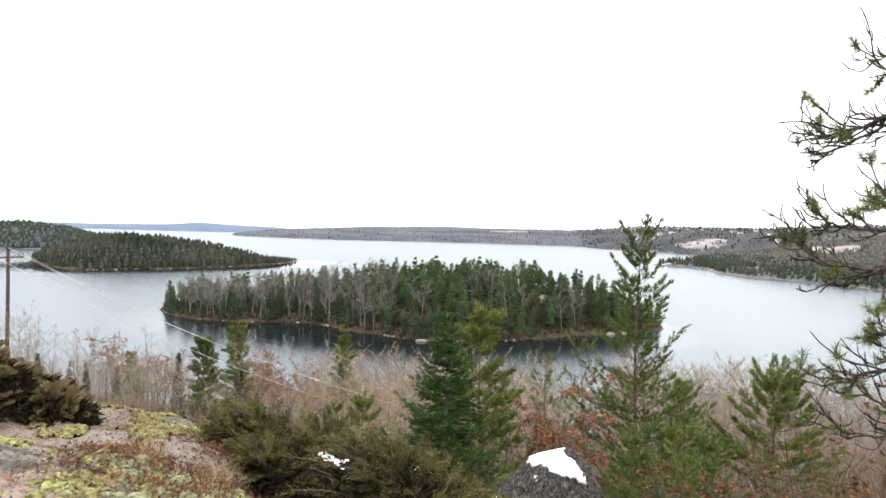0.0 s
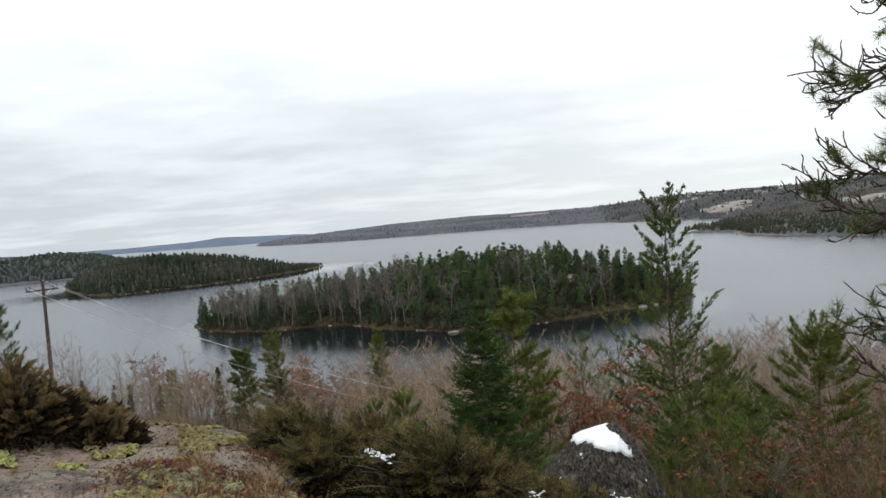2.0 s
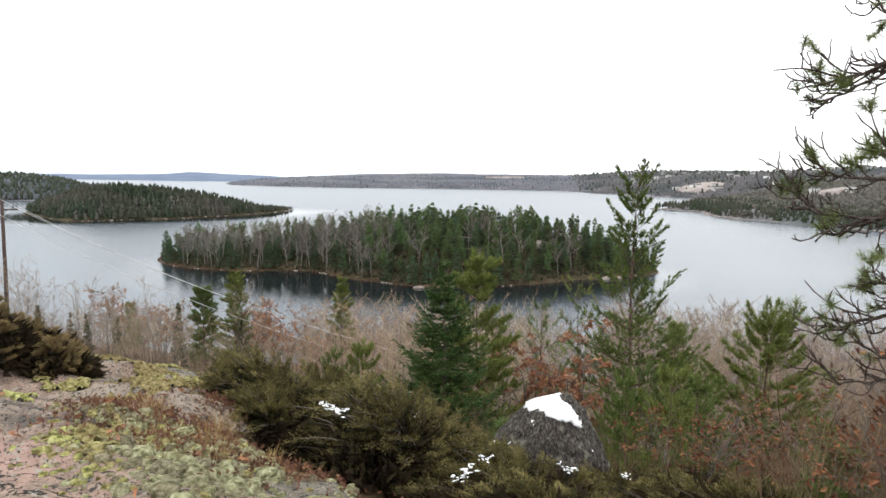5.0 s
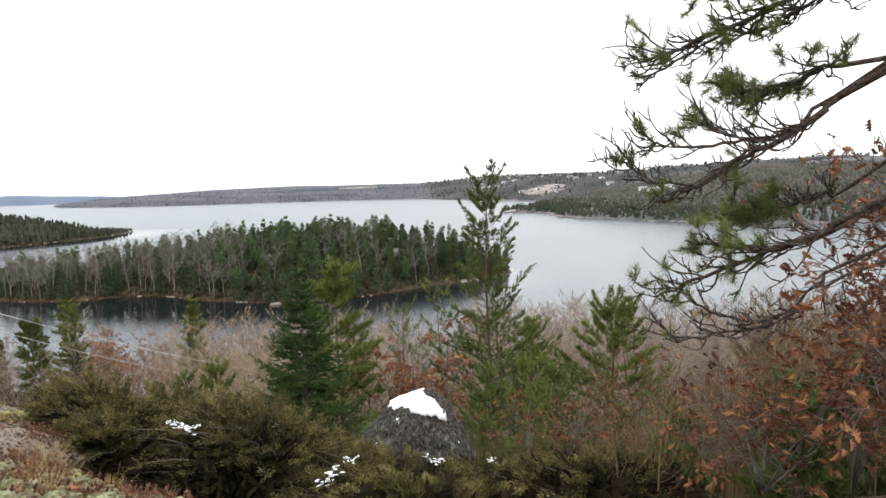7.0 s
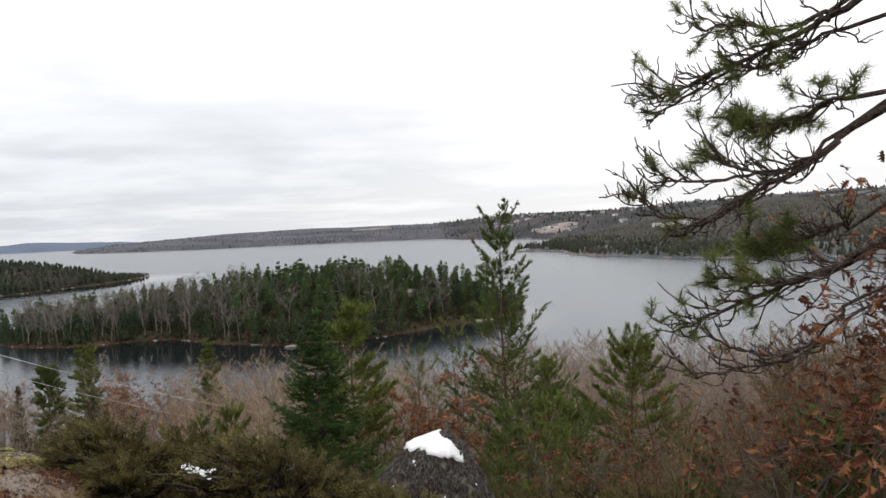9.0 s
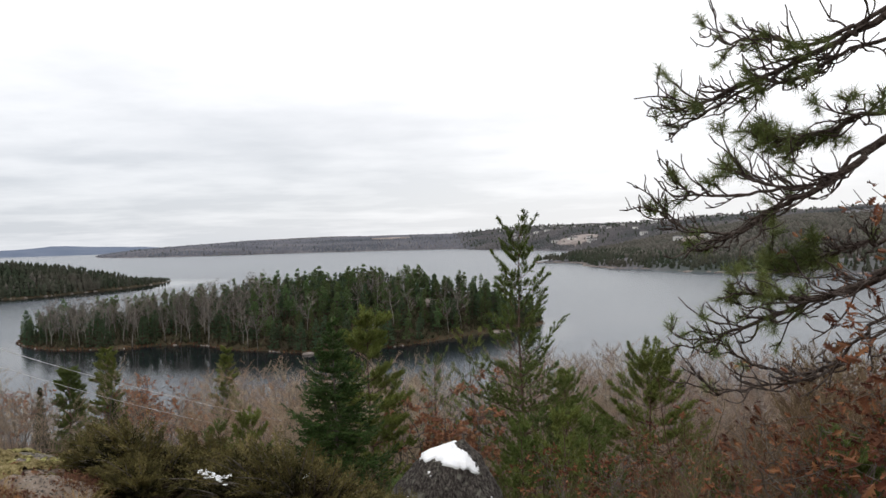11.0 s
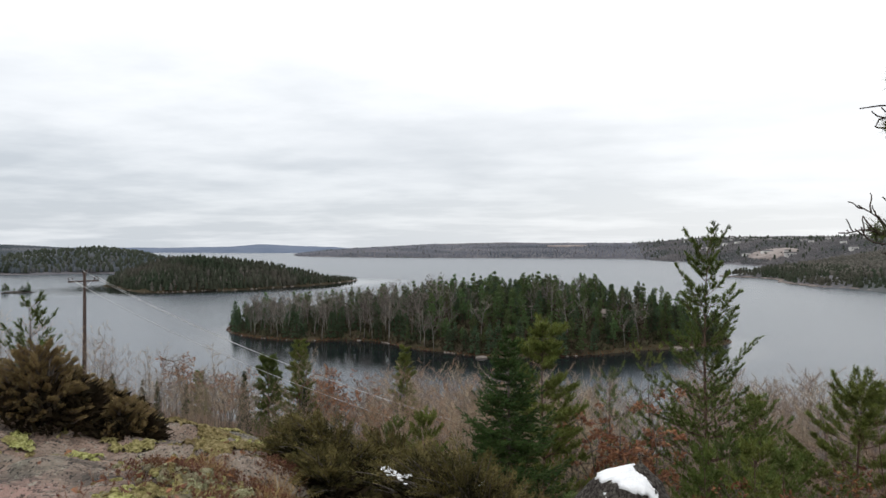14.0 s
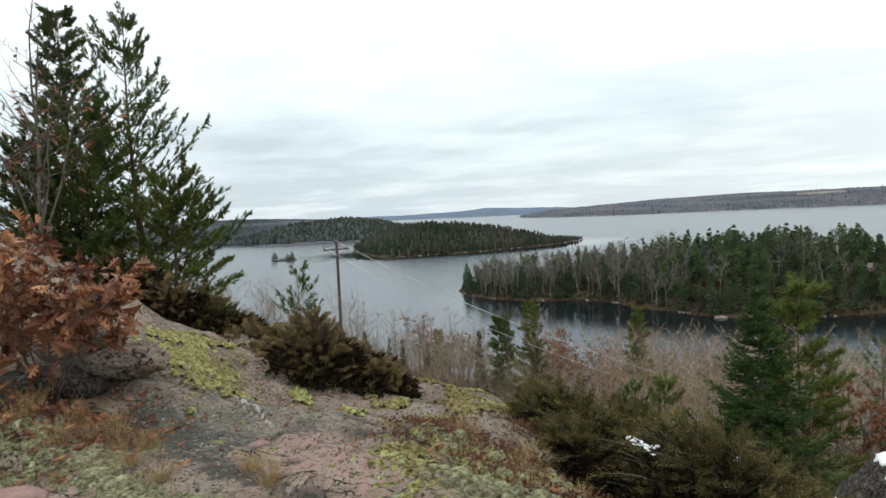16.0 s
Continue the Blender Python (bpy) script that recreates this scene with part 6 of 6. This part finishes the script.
joined_trees("valley_stems", "valley_twigs", [((230 + k, 10, 0.045, 9, 30, 0.016), dict(sides=2, lean=0.06, low=0.35, up=0.35)) for k in range(5)], valley_spots(),
             M_BARK, M_TWIG, "thicket of slim bare trees filling the valley")


def slope_spots():
    """Knee-high to head-high brush on the slope."""
    rng = np.random.default_rng(18)
    out = []
    while len(out) < 240:
        y = rng.uniform(10, 25)
        x = rng.uniform(-0.5, 0.1) * y
        if shore_distance(np.array([x]), np.array([y]), OUTCROP)[0] < -0.8:
            out.append((x, y, gz(x, y) - 0.1, rng.uniform(0.4, 1.0)))
    for _ in range(260):
        y = rng.uniform(4.2, 17)
        x = rng.uniform(0.28, 0.72) * y + rng.uniform(0.2, 1.2)
        out.append((x, y, gz(x, y) - 0.1, rng.uniform(0.45, 1.1) * min(1.0, 0.55 + y * 0.05)))
    return out


joined_trees("brush_stems", "brush_twigs", [((260 + k, 1.7, 0.012, 12, 12, 0.006), dict(sides=2, lean=0.12, low=0.1, up=0.5)) for k in range(5)], slope_spots(),
             M_BRUSH, M_BRUSH, "dark bare brush covering the slope")


def side_spots():
    """Taller saplings further to the side."""
    rng = np.random.default_rng(19)
    out = []
    for _ in range(170):
        y = rng.uniform(7.5, 24)
        x = rng.uniform(0.56, 1.05) * y
        z = gz(x, y) - 0.1
        top = 32 - (0.14 + 0.09 * rng.random()) * math.hypot(x, y)
        out.append((x, y, z, max(0.3, (top - z) / 4.0)))
    return out


joined_trees("sapling_stems", "sapling_twigs", [((270 + k, 4.0, 0.02, 18, 26, 0.011), dict(sides=2, lean=0.06, low=0.12, up=0.7)) for k in range(5)], side_spots(),
             M_BRUSH, M_BRUSH, "brown bare saplings on the slope below the red pine")
joined_trees("near_stems", "near_twigs", [((280 + k, 5.0, 0.024, 12, 32, 0.009), dict(sides=2, lean=0.1, low=0.3, up=0.35)) for k in range(5)], near_spots(),
             M_BARK, M_TWIG, "slim tan bare trees below the granite")


def valley_brush():
    """Low growth between the valley trees down to the shore."""
    rng = np.random.default_rng(20)
    n = 5200
    y = rng.uniform(42, 106, n)
    x = rng.uniform(-1.3, 1.0, n) * y
    return np.column_stack([x, y, ground_z(x, y) - 0.2])


brush_stuff("valley_brush", 21, valley_brush(), M_TWIG, "tan bare brush under the valley trees", 1.7, 0.035, 13, 0.65)



# ---- cover of the outcrop ----
def cushions(name, seed, zones, size, mat, label):
    """Low knobbly cushions in patches: (x, y, spread along, spread across, turn, count)."""
    rng = np.random.default_rng(seed)
    g = Geo()
    ring = np.arange(7) * 6.283 / 7
    for cx, cy, ax, ay, turn, count in zones:
        c, s = math.cos(radians(turn)), math.sin(radians(turn))
        count = int(count * (4.6 if name == "yellow_moss" else 1.8))
        u, v = rng.normal(0, 0.55, count) * ax, rng.normal(0, 0.55, count) * ay
        X, Y = cx + u * c - v * s, cy + u * s + v * c
        Z = np.maximum(outcrop_z(X, Y), ground_z(X, Y) - 0.1)
        for x, y, z in zip(X, Y, Z):
            r = size * rng.uniform(0.35, 1.1) * (1 + 1.5 * rng.random() ** 7)
            h = r * rng.uniform(0.35, 0.8)
            a = ring + rng.uniform(0, 1)
            v0 = [(x + r * math.cos(t) * q, y + r * math.sin(t) * q, z - 0.01) for t, q in zip(a, rng.uniform(0.75, 1.2, 7))]
            v1 = [(x + 0.8 * r * math.cos(t) * q, y + 0.8 * r * math.sin(t) * q, z + h * 0.66 * k) for t, q, k in zip(a, rng.uniform(0.8, 1.2, 7), rng.uniform(0.7, 1.2, 7))]
            v2 = (x + rng.normal(0, 0.1) * r, y, z + h)
            f = [(i, (i + 1) % 7, 7 + (i + 1) % 7, 7 + i) for i in range(7)] + [(7 + i, 7 + (i + 1) % 7, 14) for i in range(7)]
            g.add(v0 + v1 + [v2], f)
    return tagged(new(name, g.mesh(name, mat, True)), label, "lichen", kind="stuff")


def moss_mat(name, seed, zones, thick, mat, label, step=0.024):
    """A lumpy mat that follows the rock inside ragged ovals: (x, y, half length, half width, turn)."""
    xs = np.arange(min(z[0] - z[2] for z in zones) - 0.3, max(z[0] + z[2] for z in zones) + 0.3, step)
    ys = np.arange(min(z[1] - max(z[2], z[3]) for z in zones) - 0.3, max(z[1] + max(z[2], z[3]) for z in zones) + 0.3, step)
    X, Y = np.meshgrid(xs, ys)
    T = np.full(X.shape, -9.0)
    for cx, cy, ax, ay, turn in zones:
        c, s = math.cos(radians(turn)), math.sin(radians(turn))
        u, v = ((X - cx) * c + (Y - cy) * s) / ax, ((Y - cy) * c - (X - cx) * s) / ay
        T = np.maximum(T, (1 - np.hypot(u, v)) * min(ay * 3, 1.0))
    near = T > -0.6
    px, py = X[near], Y[near]
    pillow = np.array([noise.voronoi(Vector((x / 0.075, y / 0.075, seed)))[0][0] for x, y in zip(px, py)])
    T[near] += 0.75 * fbm(px, py, 0.36, seed + 0.5, 4) + 0.35 * fbm(px, py, 0.07, seed + 2.5, 3) - 0.22 * pillow
    keep = T > 0
    Z = np.zeros(X.shape)
    lumps = np.clip(1 - pillow ** 2, 0, 1) + 0.3 * fbm(px, py, 0.03, seed + 7.7, 2)
    Z[near] = np.maximum(outcrop_z(px, py), ground_z(px, py) - 0.1) - 0.012 + thick * np.sqrt(np.clip(T[near] * 4, 0, 1)) * (0.25 + lumps)
    index = -np.ones(X.shape, int)
    cells = keep[:-1, :-1] & keep[1:, :-1] & keep[:-1, 1:] & keep[1:, 1:]
    used = np.zeros(X.shape, bool)
    for a, b in ((0, 0), (1, 0), (0, 1), (1, 1)):
        used[a:X.shape[0] - 1 + a, b:X.shape[1] - 1 + b] |= cells
    index[used] = np.arange(used.sum())
    rng = np.random.default_rng(int(seed))
    g = Geo()
    g.add(np.column_stack([X[used], Y[used], Z[used]]) + rng.normal(0, 0.005, (used.sum(), 3)),
          [(index[i, j], index[i, j + 1], index[i + 1, j + 1], index[i + 1, j]) for i, j in zip(*np.nonzero(cells))])
    return tagged(new(name, g.mesh(name, mat, True)), label, "moss", kind="stuff")


moss_mat("yellow_moss_mat", 1, ((-6.3, 5.1, 1.1, 0.5, -20), (-6.8, 5.6, 0.6, 0.5, 0), (-5.5, 5.0, 0.6, 0.25, -30), (-4.4, 6.2, 0.6, 0.2, -5), (-3.3, 6.2, 0.75, 0.4, -8), (-5.0, 5.5, 0.5, 0.12, -30), (-5.0, 7.6, 0.5, 0.3, 0), (-3.55, 5.75, 0.42, 0.13, -12),
                               (-3.95, 5.25, 0.9, 0.07, -38), (-2.38, 3.75, 0.16, 0.5, 20), (-4.2, 7.5, 0.6, 0.3, 0), (-5.2, 8.6, 0.9, 0.35, -5)), 0.05, M_YELLOW_LICHEN, "yellow-green moss mat spread over the granite")
cushions("yellow_moss", 1, ((-6.3, 5.2, 0.9, 0.4, -20, 120), (-3.4, 6.5, 0.6, 0.35, 0, 80), (-2.35, 3.7, 0.3, 0.6, 20, 130), (-2.0, 3.9, 0.7, 0.45, 0, 140), (-3.9, 5.0, 0.8, 0.1, -38, 40), (-5.4, 4.7, 0.8, 0.3, -20, 30)), 0.026, M_YELLOW_LICHEN,
         "yellow-green moss in cushions over the granite")
cushions("pale_lichen", 2, ((-1.75, 3.65, 0.5, 0.5, 20, 480), (-1.7, 4.3, 0.6, 0.5, 20, 320), (-3.75, 2.68, 0.8, 0.16, -8, 420), (-5.1, 2.7, 0.6, 0.3, 0, 200), (-6.2, 4.8, 0.7, 0.4, 20, 80), (-2.7, 4.3, 0.6, 0.16, -30, 120)), 0.036,
         M_LICHEN, "pale grey-green reindeer lichen in cushions")


def low_shrubs():
    rng = np.random.default_rng(31)
    g = Geo()
    for cx, cy, ax, ay, count in ((-2.1, 4.9, 0.4, 0.9, 600), (-2.5, 5.9, 0.3, 0.7, 380), (-2.1, 3.9, 0.8, 0.5, 240), (-1.4, 4.0, 0.5, 0.5, 380), (-5.6, 3.0, 0.8, 0.5, 260), (-2.9, 7.2, 0.4, 0.5, 300), (-6.5, 3.2, 0.6, 0.6, 220),
                                  (-1.9, 7.2, 0.6, 0.6, 200), (-3.2, 5.2, 0.7, 0.2, 200), (-2.7, 4.4, 0.4, 0.4, 220)):
        x, y = cx + rng.normal(0, 0.5, count) * ax, cy + rng.normal(0, 0.5, count) * ay
        p = np.column_stack([x, y, np.maximum(outcrop_z(x, y), ground_z(x, y) - 0.1)])
        up = np.column_stack([rng.normal(0, 0.3, count), rng.normal(0, 0.3, count), np.ones(count)])
        g.spray(rng, p, up, 4, 0.1, 0.004, 0.5)
        q = p + up * rng.uniform(0.01, 0.08, (count, 1))
        g.spray(rng, q, up, 5, 0.024, 0.014, 1.0)
    tagged(new("low_shrubs", g.mesh("low_shrubs", M_SHRUB)), "red-brown leafless dwarf shrubs between lichen cushions", "shrub", kind="stuff")


low_shrubs()


def grass_tuft(x, y, size, seed, mat=None):
    rng = np.random.default_rng(seed)
    g = Geo()
    n = 150
    c = np.column_stack([rng.normal(0, 0.05 * size, n), rng.normal(0, 0.05 * size, n), np.zeros(n)])
    d = np.column_stack([c[:, 0] * 4 / size, c[:, 1] * 4 / size, np.ones(n)])
    s = np.cross(unit([1, 0.3, 0]), d)
    ln = size * rng.uniform(0.1, 0.26, (n, 1))
    w = np.column_stack([rng.normal(0, 1, n), rng.normal(0, 1, n), np.zeros(n)])
    w /= np.linalg.norm(w, axis=1)[:, None]
    mid = c + d * ln * 0.6
    tip = c + d * ln + np.column_stack([d[:, 0] * 0.12, d[:, 1] * 0.12, -0.02 * np.ones(n)]) * size
    g.tris(c - w * 0.002, c + w * 0.002, mid + (tip - mid) * 0.15)
    g.tris(mid - w * 0.0016, mid + w * 0.0016, tip)
    t = tagged(new("grass_tuft", g.mesh("grass_tuft", mat or M_GRASS)), "tuft of dry tan grass among lichen", "grass", "grass tufts")
    t.matrix_world = pose(x, y, top_z(x, y) - 0.01)


for i, (x, y, s) in enumerate(((-4.75, 3.15, 1.0), (-4.9, 3.05, 0.9), (-4.55, 3.3, 0.8), (-2.5, 4.4, 0.7), (-2.0, 4.2, 0.8), (-1.75, 3.9, 0.8), (-5.1, 8.7, 0.7), (-6.6, 6.4, 0.8), (-6.2, 5.3, 0.6), (-3.4, 3.2, 0.7),
                               (-2.3, 5.0, 0.6), (-3.0, 3.0, 0.7), (-5.4, 2.8, 0.8), (-5.2, 3.1, 0.8), (-5.0, 2.85, 0.9), (-5.9, 3.2, 0.7), (-6.2, 2.9, 0.8), (-6.9, 6.0, 0.7), (-1.3, 4.4, 0.6), (-2.9, 5.2, 0.6), (-5.7, 3.7, 0.7), (-4.3, 2.95, 0.8), (-5.6, 3.0, 0.8), (-5.3, 3.4, 0.7), (-6.0, 3.0, 0.8), (-4.95, 3.3, 0.8), (-3.9, 2.9, 0.8), (-6.3, 3.4, 0.9), (-2.1, 4.6, 0.8), (-1.6, 4.3, 0.8), (-2.4, 4.8, 0.7))):
    grass_tuft(x, y, s, 400 + i)


def fallen_leaves():
    rng = np.random.default_rng(44)
    g = Geo()
    n = 950
    x = np.r_[rng.normal(-5.6, 0.55, n - 90), rng.normal(-2.2, 0.9, 90)]
    y = np.r_[rng.normal(3.2, 0.45, n - 90), rng.normal(4.3, 0.7, 90)]
    z = np.maximum(outcrop_z(x, y), ground_z(x, y) - 0.1) + 0.045
    leaf_sheet(g, rng, np.column_stack([x, y, z]), [unit([math.cos(a), math.sin(a), 0.1]) for a in rng.uniform(0, 6.28, n)], 0.07)
    tagged(new("fallen_leaves", g.mesh("fallen_leaves", M_OAK_LEAF)), "curled brown oak leaves scattered on the ground", "leaves", kind="stuff")


fallen_leaves()


def stone(x, y, sx, sy, sz, seed, mat, label, turn=0.0, dz=0.0, name="stone", group="loose stones"):
    b = tagged(new(name, stone_geo(seed, sx, sy, sz, 0.25, 4 if sx > 0.4 else 3).mesh(name, mat, True)), label, name, group)
    b.matrix_world = pose(x, y, top_z(x, y) + dz, 0, 0, turn)
    return b


rs = random.Random(8)
for i in range(46):
    x, y = rs.uniform(-6.5, -1.5), rs.uniform(2.9, 8.2)
    if shore_distance(np.array([x]), np.array([y]), OUTCROP)[0] > 0.3:
        s = rs.uniform(0.018, 0.055)
        stone(x, y, s * 1.4, s, s * 0.7, 500 + i, rs.choice((M_BOULDER, M_PINK_STONE, M_ROCK)), "small loose stone lying on the granite", rs.uniform(0, 360))
stone(-1.95, 3.85, 0.09, 0.06, 0.045, 90, M_PINK_STONE, "flat pink stone among lichen and leaves", 20)


stone(-6.1, 4.15, 0.46, 0.24, 0.17, 81, M_ROCK, "grey weathered rock jutting out under the oak", 24, 0.1, "rock", "ledges")
stone(-6.4, 3.75, 0.36, 0.26, 0.2, 82, M_BOULDER, "dark broken rock below the oak", 60, 0.03, "rock", "ledges")
stone(-5.7, 3.75, 0.22, 0.16, 0.09, 83, M_ROCK, "small grey rock beside fallen leaves", 10, 0.0, "rock", "ledges")
stone(-6.75, 4.1, 0.5, 0.25, 0.3, 92, M_ROCK, "dark weathered rock ledge behind the oak", 15, 0.1, "rock", "ledges")
stone(-6.2, 3.25, 0.32, 0.26, 0.12, 93, M_BOULDER, "lichen-grey boulder beside the oak", 50, 0.02, "rock", "ledges")
stone(-5.9, 2.75, 0.3, 0.22, 0.12, 94, M_BOULDER, "lichen-grey boulder near dry grass", 10, 0.02, "rock", "ledges")
stone(-4.6, 2.35, 0.24, 0.13, 0.07, 95, M_PINK_STONE, "smooth pink rock at the edge of moss", 30, 0.0, "rock", "ledges")
stone(-13.4, 6.0, 2.4, 1.4, 0.9, 96, M_ROCK, "large rounded pink granite hump on the ridge", 25, -0.95, "rock", "ledges")
stone(-7.8, 5.9, 0.8, 0.5, 0.3, 97, M_ROCK, "grey granite hump below the junipers", 28, -0.14, "rock", "ledges")
stone(-6.55, 8.75, 0.26, 0.18, 0.14, 98, M_BOULDER, "small grey rock on the outcrop's edge", 0, 0.04, "rock", "ledges")

M_SHORE_ROCK = material("shore_rock", [(0.3, (0.12, 0.1, 0.09)), (0.7, (0.3, 0.26, 0.235))], 0.1, bump=0.4, bump_scale=2)

# ---- the lake: stones, bare rock and the islet ----
ri = random.Random(4)
for i in range(60):
    k = ri.randrange(len(ISLAND))
    a, b = ISLAND[k], ISLAND[(k + 1) % len(ISLAND)]
    if min(a[1], b[1]) > 244:
        continue
    f = ri.random()
    s = ri.uniform(0.15, 0.5)
    o = tagged(new("shore_stone", stone_geo(600 + i % 8, s * 1.6, s, s * 0.6).mesh("shore_stone", M_STONE, True)), "pale stone at the island's waterline", "stone", "shore stones")
    o.matrix_world = pose(a[0] * (1 - f) + b[0] * f, a[1] * (1 - f) + b[1] * f, 0.1, 0, 0, ri.uniform(0, 360))
for x, y, s, dz in ((-29.5, 193.5, 1.1, 0.1), (31, 226, 1.4, 0.2), (27, 225, 1.4, 0.1), (-21, 226, 3.0, 3.2), (-36, 224, 2.4, 2.2), (6, 232, 2.6, 2.4), (-8, 228, 1.6, 2.0)):
    z = max(0.0, float(island_z(np.array([x]), np.array([y]))[0]))
    o = tagged(new("island_rock", stone_geo(int(700 + x), s * 1.5, s * 0.8, s * 0.55, 0.3, 4).mesh("island_rock", M_SHORE_ROCK, True)), "pale bare rock showing among island trees", "rock", "island rocks")
    o.matrix_world = pose(x, y, z + dz * 0.6, 0, 0, 20)
islet = tagged(new("islet", stone_geo(720, 9, 3.5, 1.1, 0.3, 4).mesh("islet", M_BOULDER, True)), "tiny low rocky islet with a few pines", "islet")
islet.matrix_world = pose(-361, 376, 0.1, 0, 0, 40)
for i, (dx, dy, s) in enumerate(((-5.8, -4.6, 0.45), (-4.6, -3.8, 0.55), (-3.6, -3.0, 0.42), (-1.0, -0.4, 0.25), (1.4, 1.2, 0.3), (2.8, 2.2, 0.5), (4.0, 3.2, 0.4), (4.9, 4.2, 0.58), (5.8, 4.8, 0.45))):
    copy_scaled((ISLE_PINES + ISLE_SPRUCE)[i % 7], -361 + dx, 376 + dy, 0.3, 60 * i, s).scale = (s * 1.9, s * 1.9, s * 0.8)


# ---- rocky shore of the peninsula ----
def shore_rocks():
    rng = np.random.default_rng(61)
    g = Geo()
    for a, b in zip(FAR_SHORE, np.roll(FAR_SHORE, -1, 0)):
        if not (120 < a[0] < 300 and 470 < a[1] < 830):
            continue
        n = int(np.hypot(*(b - a)) / 1.6)
        for f in rng.random(n):
            p = a * (1 - f) + b * f + rng.normal(0, 1.5, 2)
            s = rng.uniform(0.6, 1.9)
            k = stone_geo(int(rng.integers(9)), s * 1.7, s * 1.3, s * 0.6, 0.3, 1)
            g.add(k.v[0] + (p[0], p[1], 0.3), k.f)
    tagged(new("peninsula_shore_rocks", g.mesh("peninsula_shore_rocks", M_SHORE_ROCK)), "bare pink-grey rocks along the peninsula's waterline", "rocks", kind="stuff")


shore_rocks()


def long_island_rocks():
    rng = np.random.default_rng(62)
    g = Geo()
    for a, b in zip(LEFT_ISLAND, np.roll(LEFT_ISLAND, -1, 0)):
        if not (a[0] > -320 and a[0] + 0.55 * a[1] < 130 and a[1] < 600):
            continue
        for f in rng.random(int(np.hypot(*(b - a)) / 3.0)):
            p = a * (1 - f) + b * f + rng.normal(0, 0.7, 2)
            w = rng.uniform(0.2, 0.5) * (1 + 1.6 * rng.random() ** 6)
            k = stone_geo(int(rng.integers(9)), w * 1.7, w * 1.3, w * 0.6, 0.3, 1)
            g.add(k.v[0] + (p[0], p[1], 0.2), k.f)
    tagged(new("long_island_shore_rocks", g.mesh("long_island_shore_rocks", M_SHORE_ROCK)), "pale rocks along the long island's waterline", "rocks", kind="stuff")


long_island_rocks()


# ---- houses on the far hillside ----
M_WALL = material("pale_house_paint", [(0.3, (0.5, 0.49, 0.47)), (0.7, (0.72, 0.71, 0.69))], 0.4, vary=0.5)
M_ROOF = material("dark_shingles", [(0.3, (0.06, 0.06, 0.065)), (0.7, (0.16, 0.15, 0.15))], 0.6, vary=0.6)
M_CLEAR = material("pale_gravel_clearing", [(0.3, (0.16, 0.13, 0.12)), (0.7, (0.36, 0.32, 0.3))], 0.05)
M_PANE = material("dark_window_glass", [(0.3, (0.03, 0.035, 0.04)), (0.7, (0.05, 0.055, 0.06))], 1, 0.1, spec=0.5)


def box_geo(sx, sy, z0, z1, cx=0.0, cy=0.0):
    g = Geo()
    v = [(cx + a * sx / 2, cy + b * sy / 2, z) for z in (z0, z1) for a, b in ((-1, -1), (1, -1), (1, 1), (-1, 1))]
    g.add(v, [(3, 2, 1, 0), (4, 5, 6, 7), (0, 1, 5, 4), (1, 2, 6, 5), (2, 3, 7, 6), (3, 0, 4, 7)])
    return g


def house(x, y, z, w, d, h, turn, label):
    t = thing("house", pose(x, y, z, 0, 0, turn), label, "house", "hillside houses")
    part("wall", box_geo(w, d, -2, h), M_WALL, t)
    g = Geo()
    e, r = 0.5, d * 0.32
    g.add([(-w / 2 - e, -d / 2 - e, h), (w / 2 + e, -d / 2 - e, h), (w / 2 + e, d / 2 + e, h), (-w / 2 - e, d / 2 + e, h), (-w / 2 - e, 0, h + r), (w / 2 + e, 0, h + r)],
          [(0, 1, 5, 4), (2, 3, 4, 5), (0, 4, 3), (1, 2, 5), (3, 2, 1, 0)])
    part("roof", g, M_ROOF, t)
    for k in (-0.28, 0.02, 0.3):
        part("window", box_geo(w * 0.14, 0.12, h * 0.35, h * 0.75, k * w, -d / 2 - 0.03), M_PANE, t)
    return t


hs = random.Random(21)
made = 0
while made < 38:
    x, y = hs.uniform(250, 950), hs.uniform(1150, 2250)
    dd = shore_distance(np.array([x]), np.array([y]), FAR_SHORE)[0]
    if not 90 < dd < 520:
        continue
    z = float(far_shore_z(np.array([x]), np.array([y]))[0])
    house(x, y, z + 2.0, hs.uniform(7, 12), hs.uniform(6, 8), hs.uniform(4, 6), hs.uniform(-30, 30), "pale house with a dark roof on the wooded hillside")
    made += 1
for x, y, w in ((300, 1412, 14), (330, 1385, 20), (352, 1330, 12), (345, 1290, 18), (268, 676, 9), (284, 640, 8)):
    z = float(far_shore_z(np.array([x]), np.array([y]))[0])
    house(x, y, z + 1, w, w * 0.4, 6, 12, "long pale building at a clearing above the bay")


def clearing(name, cx, cy, rx, ry, label):
    def zf(X, Y):
        d = 1 - ((X - cx) / rx) ** 2 - ((Y - cy) / ry) ** 2
        return far_shore_z(X, Y) + np.where(d > 0, 5.0, -6)

    me = grid_mesh(name, np.arange(cx - rx * 1.1, cx + rx * 1.1, rx / 12), np.arange(cy - ry * 1.1, cy + ry * 1.1, ry / 12), zf, M_CLEAR)
    tagged(new(name, me), label, "clearing", kind="structure")


clearing("gravel_clearing", 335, 1365, 40, 70, "pale gravel clearing above the bay")
clearing("field_clearing", -60, 2040, 60, 14, "pale open field on the far hills")
clearing("bank_clearing", 276, 655, 12, 12, "pale cleared ground beside houses")
